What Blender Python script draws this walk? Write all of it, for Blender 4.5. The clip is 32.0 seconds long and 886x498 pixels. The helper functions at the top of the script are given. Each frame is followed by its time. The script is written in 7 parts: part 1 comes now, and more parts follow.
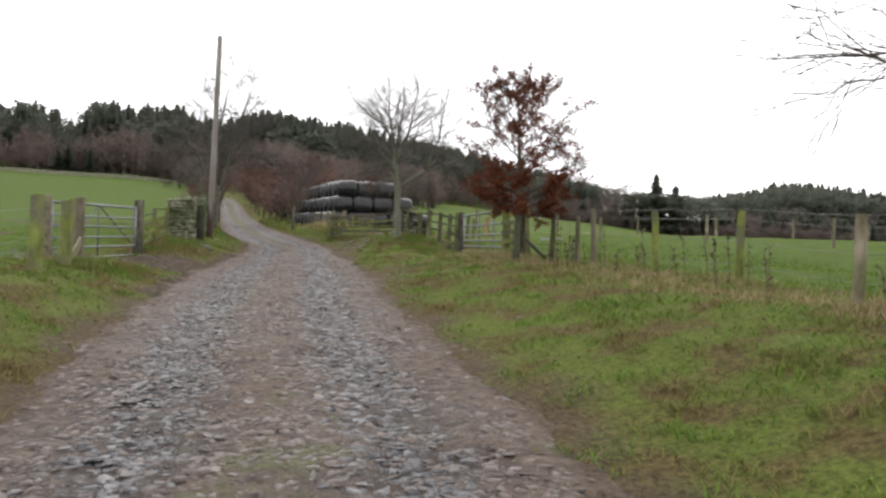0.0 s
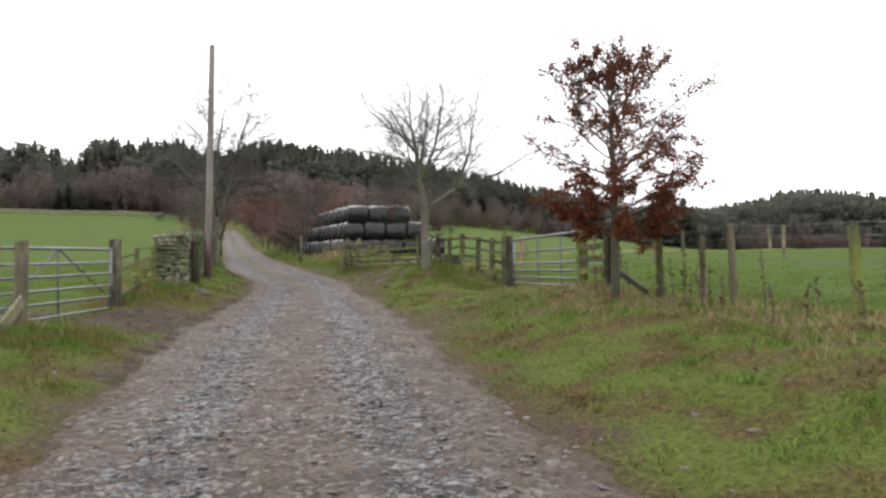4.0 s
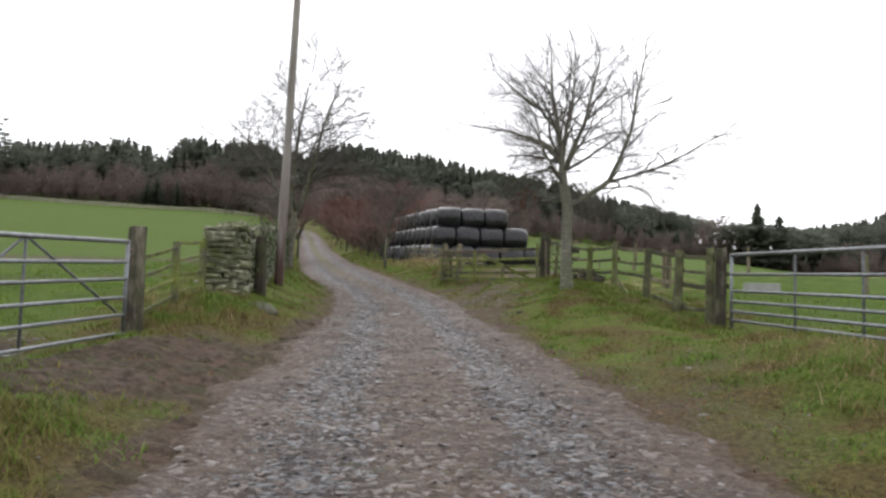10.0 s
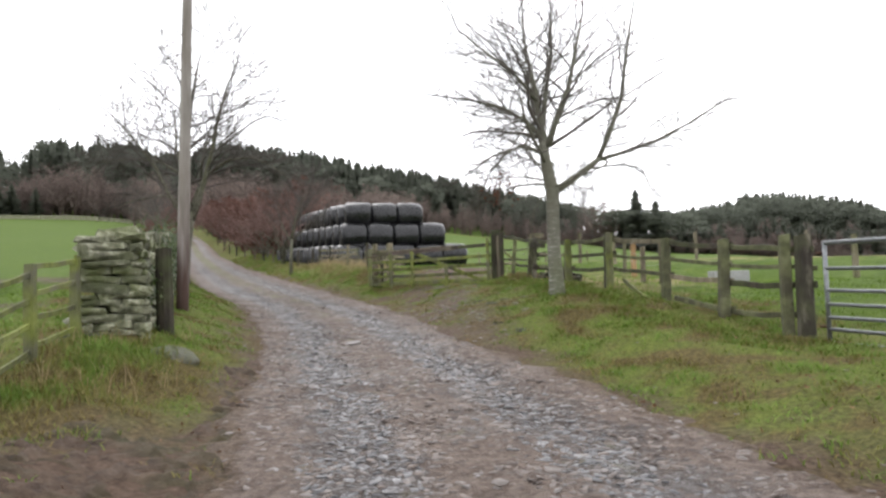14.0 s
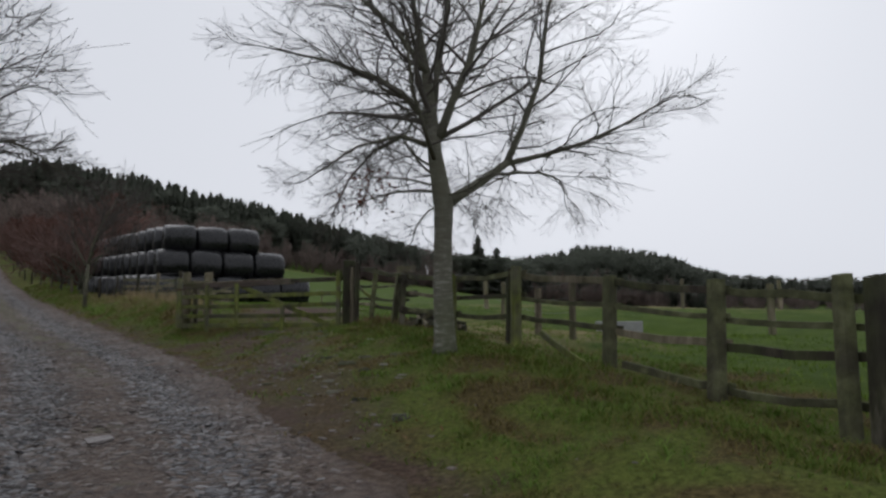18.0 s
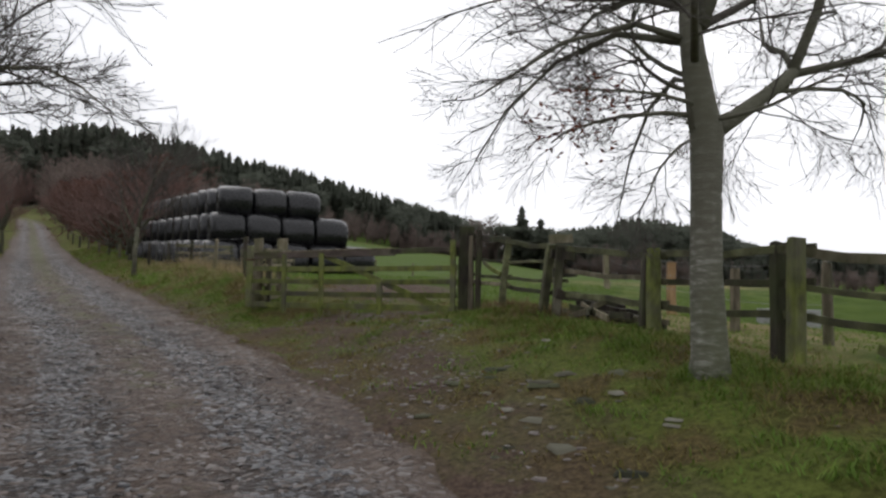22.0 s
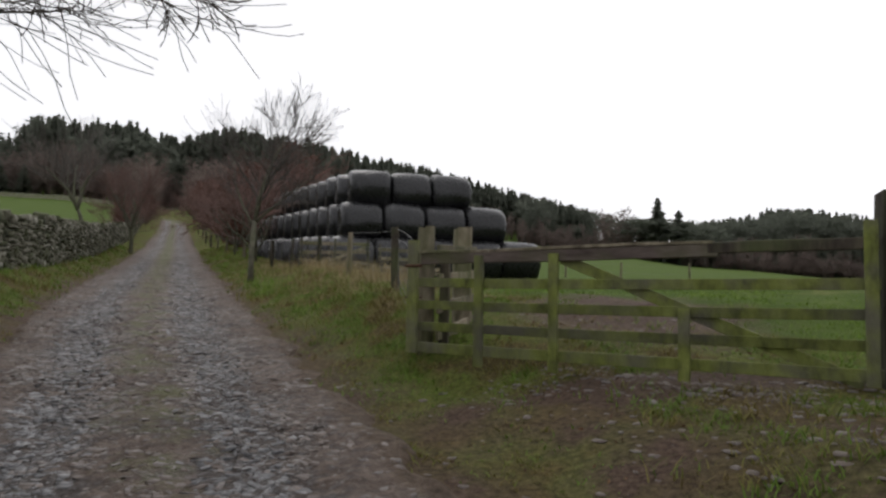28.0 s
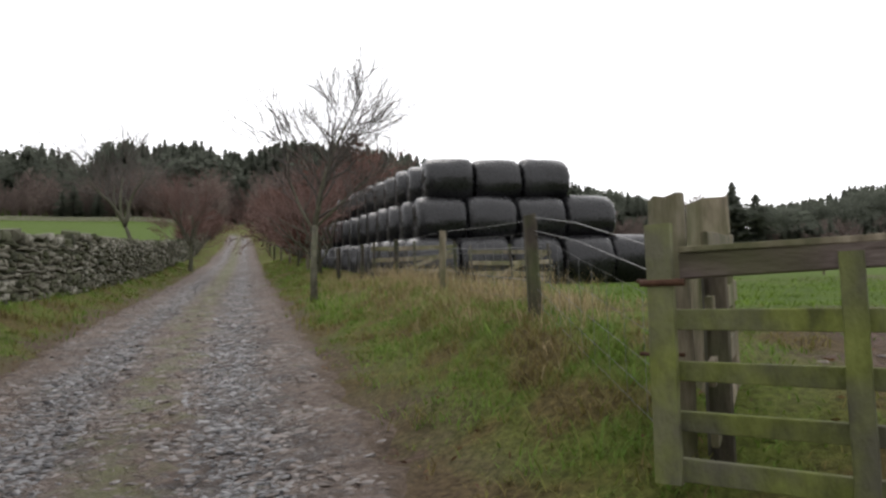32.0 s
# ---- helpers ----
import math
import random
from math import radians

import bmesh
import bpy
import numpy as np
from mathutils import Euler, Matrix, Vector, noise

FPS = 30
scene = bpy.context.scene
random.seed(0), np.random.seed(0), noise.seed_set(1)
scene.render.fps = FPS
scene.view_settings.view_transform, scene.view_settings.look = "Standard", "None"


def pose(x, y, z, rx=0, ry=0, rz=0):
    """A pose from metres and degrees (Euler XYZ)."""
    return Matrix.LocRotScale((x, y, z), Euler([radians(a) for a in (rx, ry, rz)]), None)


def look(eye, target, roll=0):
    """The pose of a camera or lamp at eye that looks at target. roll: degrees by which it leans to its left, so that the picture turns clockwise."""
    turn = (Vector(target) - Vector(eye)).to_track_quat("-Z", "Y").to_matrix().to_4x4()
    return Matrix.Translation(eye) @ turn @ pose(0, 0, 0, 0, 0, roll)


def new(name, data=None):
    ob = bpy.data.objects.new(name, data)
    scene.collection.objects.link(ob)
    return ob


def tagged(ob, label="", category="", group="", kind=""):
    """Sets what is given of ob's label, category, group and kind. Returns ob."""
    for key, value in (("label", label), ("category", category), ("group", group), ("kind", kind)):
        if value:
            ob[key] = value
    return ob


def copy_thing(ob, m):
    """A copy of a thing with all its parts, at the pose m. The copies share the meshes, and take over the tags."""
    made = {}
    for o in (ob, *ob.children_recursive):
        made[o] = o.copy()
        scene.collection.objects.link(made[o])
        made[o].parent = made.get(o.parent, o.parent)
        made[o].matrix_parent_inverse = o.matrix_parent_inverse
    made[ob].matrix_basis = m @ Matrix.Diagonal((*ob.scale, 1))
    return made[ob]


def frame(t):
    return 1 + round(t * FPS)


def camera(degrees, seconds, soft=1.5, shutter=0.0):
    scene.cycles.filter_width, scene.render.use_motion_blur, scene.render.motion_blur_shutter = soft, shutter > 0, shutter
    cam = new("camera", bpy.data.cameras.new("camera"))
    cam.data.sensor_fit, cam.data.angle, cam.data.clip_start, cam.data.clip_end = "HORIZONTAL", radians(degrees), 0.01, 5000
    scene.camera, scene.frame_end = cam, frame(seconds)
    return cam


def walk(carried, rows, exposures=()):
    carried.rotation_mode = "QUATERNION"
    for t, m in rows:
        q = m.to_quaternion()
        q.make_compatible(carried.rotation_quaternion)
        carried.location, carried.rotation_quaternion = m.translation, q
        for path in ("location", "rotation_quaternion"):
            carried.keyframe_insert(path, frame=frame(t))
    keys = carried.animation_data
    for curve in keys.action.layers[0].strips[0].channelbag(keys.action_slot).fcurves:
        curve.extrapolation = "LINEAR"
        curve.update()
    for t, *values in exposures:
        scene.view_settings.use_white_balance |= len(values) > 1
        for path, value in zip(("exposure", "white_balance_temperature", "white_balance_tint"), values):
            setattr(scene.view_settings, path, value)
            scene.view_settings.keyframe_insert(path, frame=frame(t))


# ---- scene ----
cam = camera(64.6, 32.0, soft=2.6)
PATH = [
    (0, (0.238, 6.388, 2.491), (0.073, 8.38, 2.538), 1.3),
    (1, (-0.075, 7.211, 2.585), (-0.295, 9.198, 2.666), 2.8),
    (2, (-0.304, 7.999, 2.673), (-0.544, 9.983, 2.727), -1.7),
    (3, (-0.69, 8.852, 2.726), (-0.996, 10.828, 2.784), -1.1),
    (3.5, (-0.828, 9.255, 2.783), (-1.041, 11.242, 2.867), -2.3),
    (5.5, (-1.43, 10.872, 2.882), (-1.548, 12.863, 3.031), 0.6),
    (6, (-1.576, 11.289, 2.915), (-1.782, 13.273, 3.06), 2.0),
    (6.5, (-1.741, 11.699, 2.942), (-1.949, 13.684, 3.071), -2.9),
    (7, (-1.914, 12.1, 2.964), (-2.197, 14.077, 3.069), 1.1),
    (7.5, (-2.066, 12.507, 2.992), (-2.384, 14.48, 3.074), 1.9),
    (8, (-2.208, 12.928, 3.023), (-2.452, 14.909, 3.153), -0.2),
    (8.5, (-2.372, 13.344, 3.047), (-2.596, 15.326, 3.202), 2.0),
    (9, (-2.556, 13.745, 3.069), (-2.779, 15.727, 3.212), 2.2),
    (9.5, (-2.753, 14.138, 3.095), (-3.002, 16.119, 3.208), -3.2),
    (10, (-2.967, 14.528, 3.124), (-3.348, 16.487, 3.258), 1.7),
    (10.5, (-3.198, 14.921, 3.166), (-3.649, 16.866, 3.291), 1.2),
    (11, (-3.462, 15.311, 3.211), (-3.959, 17.243, 3.363), -1.2),
    (11.5, (-3.763, 15.68, 3.242), (-4.391, 17.571, 3.42), 1.2),
    (12, (-4.073, 16.034, 3.271), (-4.812, 17.886, 3.431), 1.2),
    (12.5, (-4.328, 16.391, 3.317), (-4.864, 18.316, 3.392), 1.4),
    (13, (-4.519, 16.744, 3.363), (-4.964, 18.693, 3.42), 1.5),
    (13.5, (-4.653, 17.105, 3.401), (-4.875, 19.091, 3.485), 2.4),
    (14, (-4.745, 17.506, 3.431), (-4.807, 19.501, 3.553), -1.7),
    (14.5, (-4.861, 17.99, 3.448), (-4.808, 19.984, 3.585), 0.0),
    (15, (-4.946, 18.49, 3.467), (-4.845, 20.483, 3.608), 0.1),
    (15.5, (-4.947, 18.95, 3.498), (-4.708, 20.927, 3.685), -1.5),
    (17.5, (-4.737, 20.871, 3.563), (-4.068, 22.736, 3.833), 2.3),
    (18, (-4.797, 21.447, 3.593), (-4.414, 23.397, 3.822), -0.2),
    (18.5, (-4.956, 21.884, 3.639), (-4.889, 23.874, 3.82), -0.4),
    (19, (-5.144, 22.26, 3.677), (-5.339, 24.244, 3.837), 1.7),
    (19.5, (-5.312, 22.645, 3.704), (-5.538, 24.629, 3.812), 1.1),
    (20, (-5.452, 23.047, 3.733), (-5.545, 25.042, 3.833), -0.9),
    (20.5, (-5.576, 23.446, 3.765), (-5.525, 25.436, 3.961), 1.8),
    (21, (-5.675, 23.853, 3.79), (-5.472, 25.828, 4.03), 1.8),
    (21.5, (-5.748, 24.28, 3.808), (-5.461, 26.251, 3.994), -0.4),
    (22, (-5.8, 24.716, 3.83), (-5.523, 26.691, 3.974), 1.1),
    (22.5, (-5.824, 25.151, 3.875), (-5.534, 27.125, 4.007), 1.6),
    (23, (-5.851, 25.595, 3.92), (-5.474, 27.553, 4.08), 0.2),
    (23.5, (-5.919, 26.041, 3.946), (-5.572, 28.001, 4.139), 0.9),
    (24, (-6.017, 26.486, 3.957), (-5.762, 28.457, 4.182), 2.0),
    (24.5, (-6.116, 26.955, 3.966), (-5.861, 28.927, 4.178), 1.2),
    (25, (-6.213, 27.459, 3.98), (-5.977, 29.439, 4.131), 1.0),
    (25.5, (-6.291, 28.006, 4.019), (-6.166, 29.997, 4.154), 0.5),
    (26, (-6.369, 28.556, 4.077), (-6.323, 30.546, 4.274), -2.2),
    (26.5, (-6.506, 29.034, 4.109), (-6.523, 31.022, 4.32), -0.5),
    (28.5, (-6.982, 30.865, 4.223), (-7.055, 32.861, 4.333), 1.2),
    (29, (-7.092, 31.281, 4.248), (-7.266, 33.27, 4.371), -1.5),
    (29.5, (-7.235, 31.668, 4.266), (-7.524, 33.645, 4.355), 0.4),
    (30, (-7.366, 32.076, 4.296), (-7.633, 34.055, 4.407), 0.7),
    (30.5, (-7.481, 32.525, 4.33), (-7.719, 34.504, 4.49), -1.4),
    (31, (-7.604, 33.01, 4.356), (-7.777, 34.996, 4.514), 1.7),
    (31.5, (-7.748, 33.51, 4.364), (-7.905, 35.499, 4.506), 1.8),
    (32, (-7.893, 33.961, 4.419), (-8.144, 35.94, 4.549), -1.7),
]
EXPOSURES = [(0, 0.34, 6700, 11.5), (2, 0.52, 6700, 11.5), (3, 0.48, 6700, 11.5), (6, 0.4, 6600, 11.5), (7.5, 0.43, 6600, 11.5), (9, 0.32, 6550, 11.5), (11, 0.27, 6550, 11.5), (12, 0.35, 6550, 11.5), (13, 0.76, 6550, 11.5), (15.5, 0.45, 6500, 11.5), (17.5, -1.05, 6150, 11.5), (18, -0.96, 6250, 11.5), (18.5, -0.6, 6350, 11.5), (19, -0.2, 6450, 11.5), (20, 0.4, 6500, 11.5), (21, -0.3, 6500, 11.5), (23, -0.52, 6500, 11.5), (24, -0.7, 6500, 11.5), (25, -0.76, 6500, 11.5), (26, -0.6, 6550, 11.5), (28.5, -0.31, 6600, 11.5), (29, -0.06, 6600, 11.5), (30, 0.32, 6650, 11.5), (32, 0.09, 6650, 11.5)]
walk(cam, [(t, look(eye, target, roll)) for t, eye, target, roll in PATH], EXPOSURES)

# ---- light ----
world = bpy.data.worlds.new("overcast_sky")
scene.world = world
world.use_nodes = True
wn, wl = world.node_tree.nodes, world.node_tree.links
sky = wn.new("ShaderNodeTexSky")
sky.sky_type, sky.sun_disc = "NISHITA", False
sky.sun_elevation, sky.sun_rotation = radians(32), radians(25)
sky.air_density, sky.dust_density, sky.ozone_density = 1.5, 6.0, 1.0
grey = wn.new("ShaderNodeHueSaturation")
grey.inputs["Saturation"].default_value = 0.12
cloud = wn.new("ShaderNodeMix")
cloud.data_type = "RGBA"
cloud.inputs[0].default_value = 0.95
cloud.inputs[7].default_value = (9.6, 9.8, 10.2, 1)
wl.new(sky.outputs[0], grey.inputs["Color"])
wl.new(grey.outputs[0], cloud.inputs[6])
wl.new(cloud.outputs[2], wn["Background"].inputs["Color"])
wn["Background"].inputs["Strength"].default_value = 0.145
sun = new("sun", bpy.data.lights.new("sun", "SUN"))
sun.data.energy, sun.data.angle, sun.data.color = 0.6, radians(30), (1.0, 0.97, 0.93)
sun.matrix_world = look((-20, 60, 60), (0, 15, 0))

# ---- materials ----


def ramp(nodes, stops):
    r = nodes.new("ShaderNodeValToRGB")
    while len(r.color_ramp.elements) < len(stops):
        r.color_ramp.elements.new(0.5)
    for e, (p, c) in zip(r.color_ramp.elements, stops):
        e.position, e.color = p, (*c, 1)
    return r


def dimmed(c):
    """Scales every colour down evenly: wet surfaces, held darker against the bright sky."""
    return tuple(0.82 * v for v in c)


def surf(name, cols, scale=6.0, detail=6.0, rough=0.85, bump=0.4, fine=40.0, stretch=(1, 1, 1), stain=None, stain_scale=0.8,
         stain_amount=0.5, metal=0.0, wobble=0.12, world_space=True, spec=0.3):
    """Two scales of variation: a ramp over a grain, a large stain over it, relief from both; pieces differ by their random number."""
    m = bpy.data.materials.new(name)
    m.use_nodes = True
    n, l = m.node_tree.nodes, m.node_tree.links
    bsdf = n["Principled BSDF"]
    geo = n.new("ShaderNodeNewGeometry" if world_space else "ShaderNodeTexCoord")
    src = geo.outputs["Position" if world_space else "Object"]
    mp = n.new("ShaderNodeMapping")
    mp.inputs["Scale"].default_value = stretch
    l.new(src, mp.inputs["Vector"])
    a = n.new("ShaderNodeTexNoise")
    a.inputs["Scale"].default_value, a.inputs["Detail"].default_value, a.inputs["Roughness"].default_value = scale, detail, 0.65
    l.new(mp.outputs[0], a.inputs["Vector"])
    k = len(cols)
    r = ramp(n, [(0.3 + 0.42 * i / max(1, k - 1), dimmed(c)) for i, c in enumerate(cols)])
    l.new(a.outputs["Fac"], r.inputs[0])
    col = r.outputs[0]
    if stain:
        b = n.new("ShaderNodeTexNoise")
        b.inputs["Scale"].default_value, b.inputs["Detail"].default_value = stain_scale, 5
        l.new(src, b.inputs["Vector"])
        br = ramp(n, [(0.42, (0, 0, 0)), (0.68, (stain_amount,) * 3)])
        l.new(b.outputs["Fac"], br.inputs[0])
        mx = n.new("ShaderNodeMix")
        mx.data_type = "RGBA"
        mx.inputs[7].default_value = (*dimmed(stain), 1)
        l.new(br.outputs[0], mx.inputs[0])
        l.new(col, mx.inputs[6])
        col = mx.outputs[2]
    info = n.new("ShaderNodeObjectInfo")
    hs = n.new("ShaderNodeHueSaturation")
    mr = n.new("ShaderNodeMapRange")
    mr.inputs[3].default_value, mr.inputs[4].default_value = 1 - wobble, 1 + wobble
    l.new(info.outputs["Random"], mr.inputs[0])
    l.new(mr.outputs[0], hs.inputs["Value"])
    l.new(col, hs.inputs["Color"])
    l.new(hs.outputs[0], bsdf.inputs["Base Color"])
    f = n.new("ShaderNodeTexNoise")
    f.inputs["Scale"].default_value, f.inputs["Detail"].default_value = fine, 4
    l.new(mp.outputs[0], f.inputs["Vector"])
    add = n.new("ShaderNodeMath")
    add.operation = "ADD"
    l.new(f.outputs["Fac"], add.inputs[0])
    l.new(a.outputs["Fac"], add.inputs[1])
    bp = n.new("ShaderNodeBump")
    bp.inputs["Strength"].default_value, bp.inputs["Distance"].default_value = bump, 0.02
    l.new(add.outputs[0], bp.inputs["Height"])
    l.new(bp.outputs[0], bsdf.inputs["Normal"])
    rr = n.new("ShaderNodeMapRange")
    rr.inputs[3].default_value, rr.inputs[4].default_value = max(0.05, rough - 0.12), min(1, rough + 0.1)
    l.new(f.outputs["Fac"], rr.inputs[0])
    l.new(rr.outputs[0], bsdf.inputs["Roughness"])
    bsdf.inputs["Metallic"].default_value = metal
    bsdf.inputs["Specular IOR Level"].default_value = spec
    return m


def island_leaf(name, cols, rough=0.6, through_light=0.25, spec=0.3, patch=None, share=0.68):
    """Blades and leaves: each loose piece takes its own colour, patches differ over the ground."""
    m = bpy.data.materials.new(name)
    m.use_nodes = True
    n, l = m.node_tree.nodes, m.node_tree.links
    bsdf = n["Principled BSDF"]
    geo = n.new("ShaderNodeNewGeometry")
    k = len(cols)
    r = ramp(n, [(i / max(1, k - 1), dimmed(c)) for i, c in enumerate(cols)])
    if patch:
        t = n.new("ShaderNodeTexNoise")
        t.inputs["Scale"].default_value, t.inputs["Detail"].default_value = patch, 4
        l.new(geo.outputs["Position"], t.inputs["Vector"])
        mr = n.new("ShaderNodeMapRange")
        mr.inputs[1].default_value, mr.inputs[2].default_value = 0.39, 0.61
        l.new(t.outputs["Fac"], mr.inputs[0])
        mx = n.new("ShaderNodeMix")
        mx.inputs[0].default_value = share
        l.new(geo.outputs["Random Per Island"], mx.inputs[2])
        l.new(mr.outputs[0], mx.inputs[3])
        l.new(mx.outputs[0], r.inputs[0])
    else:
        l.new(geo.outputs["Random Per Island"], r.inputs[0])
    l.new(r.outputs[0], bsdf.inputs["Base Color"])
    bsdf.inputs["Roughness"].default_value = rough
    bsdf.inputs["Specular IOR Level"].default_value = spec
    tr = n.new("ShaderNodeBsdfTranslucent")
    l.new(r.outputs[0], tr.inputs["Color"])
    ms = n.new("ShaderNodeMixShader")
    ms.inputs[0].default_value = through_light
    l.new(bsdf.outputs[0], ms.inputs[1])
    l.new(tr.outputs[0], ms.inputs[2])
    l.new(ms.outputs[0], n["Material Output"].inputs["Surface"])
    return m


MOSSY = surf("mossy_wood", [(0.055, 0.06, 0.018), (0.15, 0.172, 0.038), (0.23, 0.26, 0.07)], scale=7, stretch=(1, 1, 0.5), stain=(0.11, 0.10, 0.085),
             stain_scale=3, stain_amount=0.8, bump=0.5, wobble=0.25)
GREYWOOD = surf("weathered_wood", [(0.08, 0.066, 0.045), (0.22, 0.185, 0.13), (0.37, 0.32, 0.24)], scale=9, stretch=(1, 1, 0.25), stain=(0.08, 0.095, 0.03),
                stain_scale=2.5, stain_amount=0.7, bump=0.5, wobble=0.25)
LICHENED = surf("lichened_fence_wood", [(0.045, 0.048, 0.024), (0.118, 0.124, 0.058), (0.21, 0.216, 0.118)], scale=8, stretch=(0.6, 0.6, 0.6), stain=(0.05, 0.042, 0.032), stain_scale=3.5, stain_amount=0.8, bump=0.6, wobble=0.3)
SPLITWOOD = surf("split_post_wood", [(0.018, 0.015, 0.012), (0.045, 0.037, 0.028), (0.34, 0.3, 0.245)], scale=4, stretch=(1, 1, 0.3), stain=(0.11, 0.12, 0.055), stain_scale=2.5,
                 stain_amount=0.6, bump=0.6)
BOULDER = surf("boulder_stone", [(0.055, 0.052, 0.044), (0.1, 0.095, 0.082), (0.18, 0.172, 0.152)], scale=11, bump=0.8, stain=(0.1, 0.12, 0.04), stain_scale=3.0, stain_amount=0.6)
FRESHWOOD = surf("fresh_wood", [(0.2, 0.12, 0.06), (0.32, 0.20, 0.10), (0.42, 0.28, 0.15)], scale=9, stretch=(1, 1, 0.25), bump=0.3)
DARKWOOD = surf("dark_wet_wood", [(0.012, 0.01, 0.008), (0.045, 0.036, 0.027), (0.10, 0.085, 0.06)], scale=9, stretch=(1, 1, 0.25), stain=(0.06, 0.075, 0.025),
                stain_scale=3, stain_amount=0.7, bump=0.5, wobble=0.25)
POLEWOOD = surf("pole_wood", [(0.17, 0.15, 0.13), (0.29, 0.265, 0.24), (0.40, 0.375, 0.345)], scale=10, stretch=(1, 1, 0.08), stain=(0.19, 0.16, 0.135),
                stain_scale=0.9, stain_amount=0.6, bump=0.3)


def height_tint(m, low, high, colour, below=0.9, above=0.0):
    """A colour mixed in below or above a height, ragged-edged: pole creosote, darker upper bark."""
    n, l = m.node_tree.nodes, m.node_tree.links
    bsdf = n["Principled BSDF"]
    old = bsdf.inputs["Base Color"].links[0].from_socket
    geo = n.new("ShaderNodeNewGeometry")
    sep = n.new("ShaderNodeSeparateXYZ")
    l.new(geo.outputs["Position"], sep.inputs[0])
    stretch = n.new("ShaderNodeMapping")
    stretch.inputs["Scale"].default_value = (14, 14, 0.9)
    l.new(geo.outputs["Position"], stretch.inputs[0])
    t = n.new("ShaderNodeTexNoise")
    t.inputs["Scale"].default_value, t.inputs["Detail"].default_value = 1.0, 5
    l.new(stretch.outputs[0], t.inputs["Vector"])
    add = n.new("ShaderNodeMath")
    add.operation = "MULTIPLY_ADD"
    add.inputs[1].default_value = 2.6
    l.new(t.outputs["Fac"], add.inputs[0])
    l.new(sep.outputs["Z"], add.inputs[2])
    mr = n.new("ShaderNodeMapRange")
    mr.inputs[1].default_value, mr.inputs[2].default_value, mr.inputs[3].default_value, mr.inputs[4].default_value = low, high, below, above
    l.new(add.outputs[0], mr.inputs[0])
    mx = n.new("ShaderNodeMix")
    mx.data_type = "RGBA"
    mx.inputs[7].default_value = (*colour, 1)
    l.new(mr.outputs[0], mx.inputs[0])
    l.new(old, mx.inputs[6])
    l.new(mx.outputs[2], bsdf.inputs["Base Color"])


# Reddish creosote on the foot of the pole.
height_tint(POLEWOOD, 5.0, 6.5, (0.055, 0.026, 0.02))
STEEL_DULL = surf("dull_steel", [(0.09, 0.094, 0.1), (0.15, 0.156, 0.164), (0.22, 0.228, 0.236)], scale=14, rough=0.65, bump=0.1, metal=0.4)
STEEL = surf("galvanised_steel", [(0.15, 0.161, 0.173), (0.245, 0.257, 0.27), (0.37, 0.383, 0.396)], scale=14, rough=0.5, bump=0.08, metal=0.75, stain=(0.22, 0.23, 0.22),
             stain_scale=5, stain_amount=0.5)
RUST = surf("rusty_iron", [(0.05, 0.025, 0.015), (0.12, 0.06, 0.035)], scale=20, rough=0.8, metal=0.3)
WIRE = surf("fence_wire", [(0.16, 0.16, 0.16), (0.28, 0.28, 0.28)], scale=20, rough=0.6, metal=0.6, bump=0.0)
WRAP = surf("black_bale_wrap", [(0.008, 0.008, 0.009), (0.012, 0.012, 0.0135), (0.02, 0.02, 0.022)], scale=3, rough=0.3, bump=0.5, fine=11, wobble=0.3, spec=0.36,
            stain=(0.03, 0.03, 0.032), stain_scale=1.2, stain_amount=0.5)
STONE = surf("wall_stone", [(0.035, 0.034, 0.024), (0.19, 0.188, 0.13), (0.56, 0.55, 0.44)], scale=8, bump=0.9, stain=(0.1, 0.12, 0.04), stain_scale=2.2,
             stain_amount=0.8, wobble=0.35)
STONE_FAR = island_leaf("far_wall_stone", [(0.035, 0.036, 0.025), (0.085, 0.092, 0.052), (0.125, 0.12, 0.088), (0.18, 0.172, 0.132), (0.31, 0.3, 0.25)], rough=0.9, through_light=0.0, spec=0.15)
HEARTING = surf("wall_core", [(0.03, 0.028, 0.022), (0.07, 0.065, 0.05)], scale=15, bump=0.6)
GRAVEL = surf("track_stone", [(0.07, 0.06, 0.055), (0.14, 0.122, 0.113), (0.24, 0.22, 0.21)], scale=12, bump=0.5, rough=0.45, wobble=0.35, spec=0.5)
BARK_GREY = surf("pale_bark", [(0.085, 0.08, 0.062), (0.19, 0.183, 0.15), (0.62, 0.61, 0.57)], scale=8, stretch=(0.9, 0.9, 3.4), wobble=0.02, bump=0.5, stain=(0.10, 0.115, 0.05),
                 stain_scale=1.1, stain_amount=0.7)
# Upper trunk and boughs mixed towards a darker brown.
height_tint(BARK_GREY, 4.7, 6.0, (0.115, 0.11, 0.082), 0.0, 0.8)
BARK_MID = surf("grey_brown_bark", [(0.06, 0.055, 0.043), (0.13, 0.12, 0.093), (0.23, 0.215, 0.17)], scale=9, wobble=0.02, bump=0.4, stain=(0.09, 0.1, 0.045), stain_scale=1.2, stain_amount=0.6)
BARK_DARK = surf("dark_bark", [(0.045, 0.04, 0.03), (0.10, 0.092, 0.07), (0.17, 0.16, 0.12)], scale=9, wobble=0.02, bump=0.4, stain=(0.08, 0.09, 0.04), stain_scale=1.2,
                 stain_amount=0.6)
RAILWOOD = surf("brown_rail_wood", [(0.05, 0.036, 0.03), (0.12, 0.092, 0.08), (0.2, 0.165, 0.145)], scale=9, stretch=(0.25, 0.25, 1), stain=(0.09, 0.10, 0.035), stain_scale=2.5, stain_amount=0.6, bump=0.5)
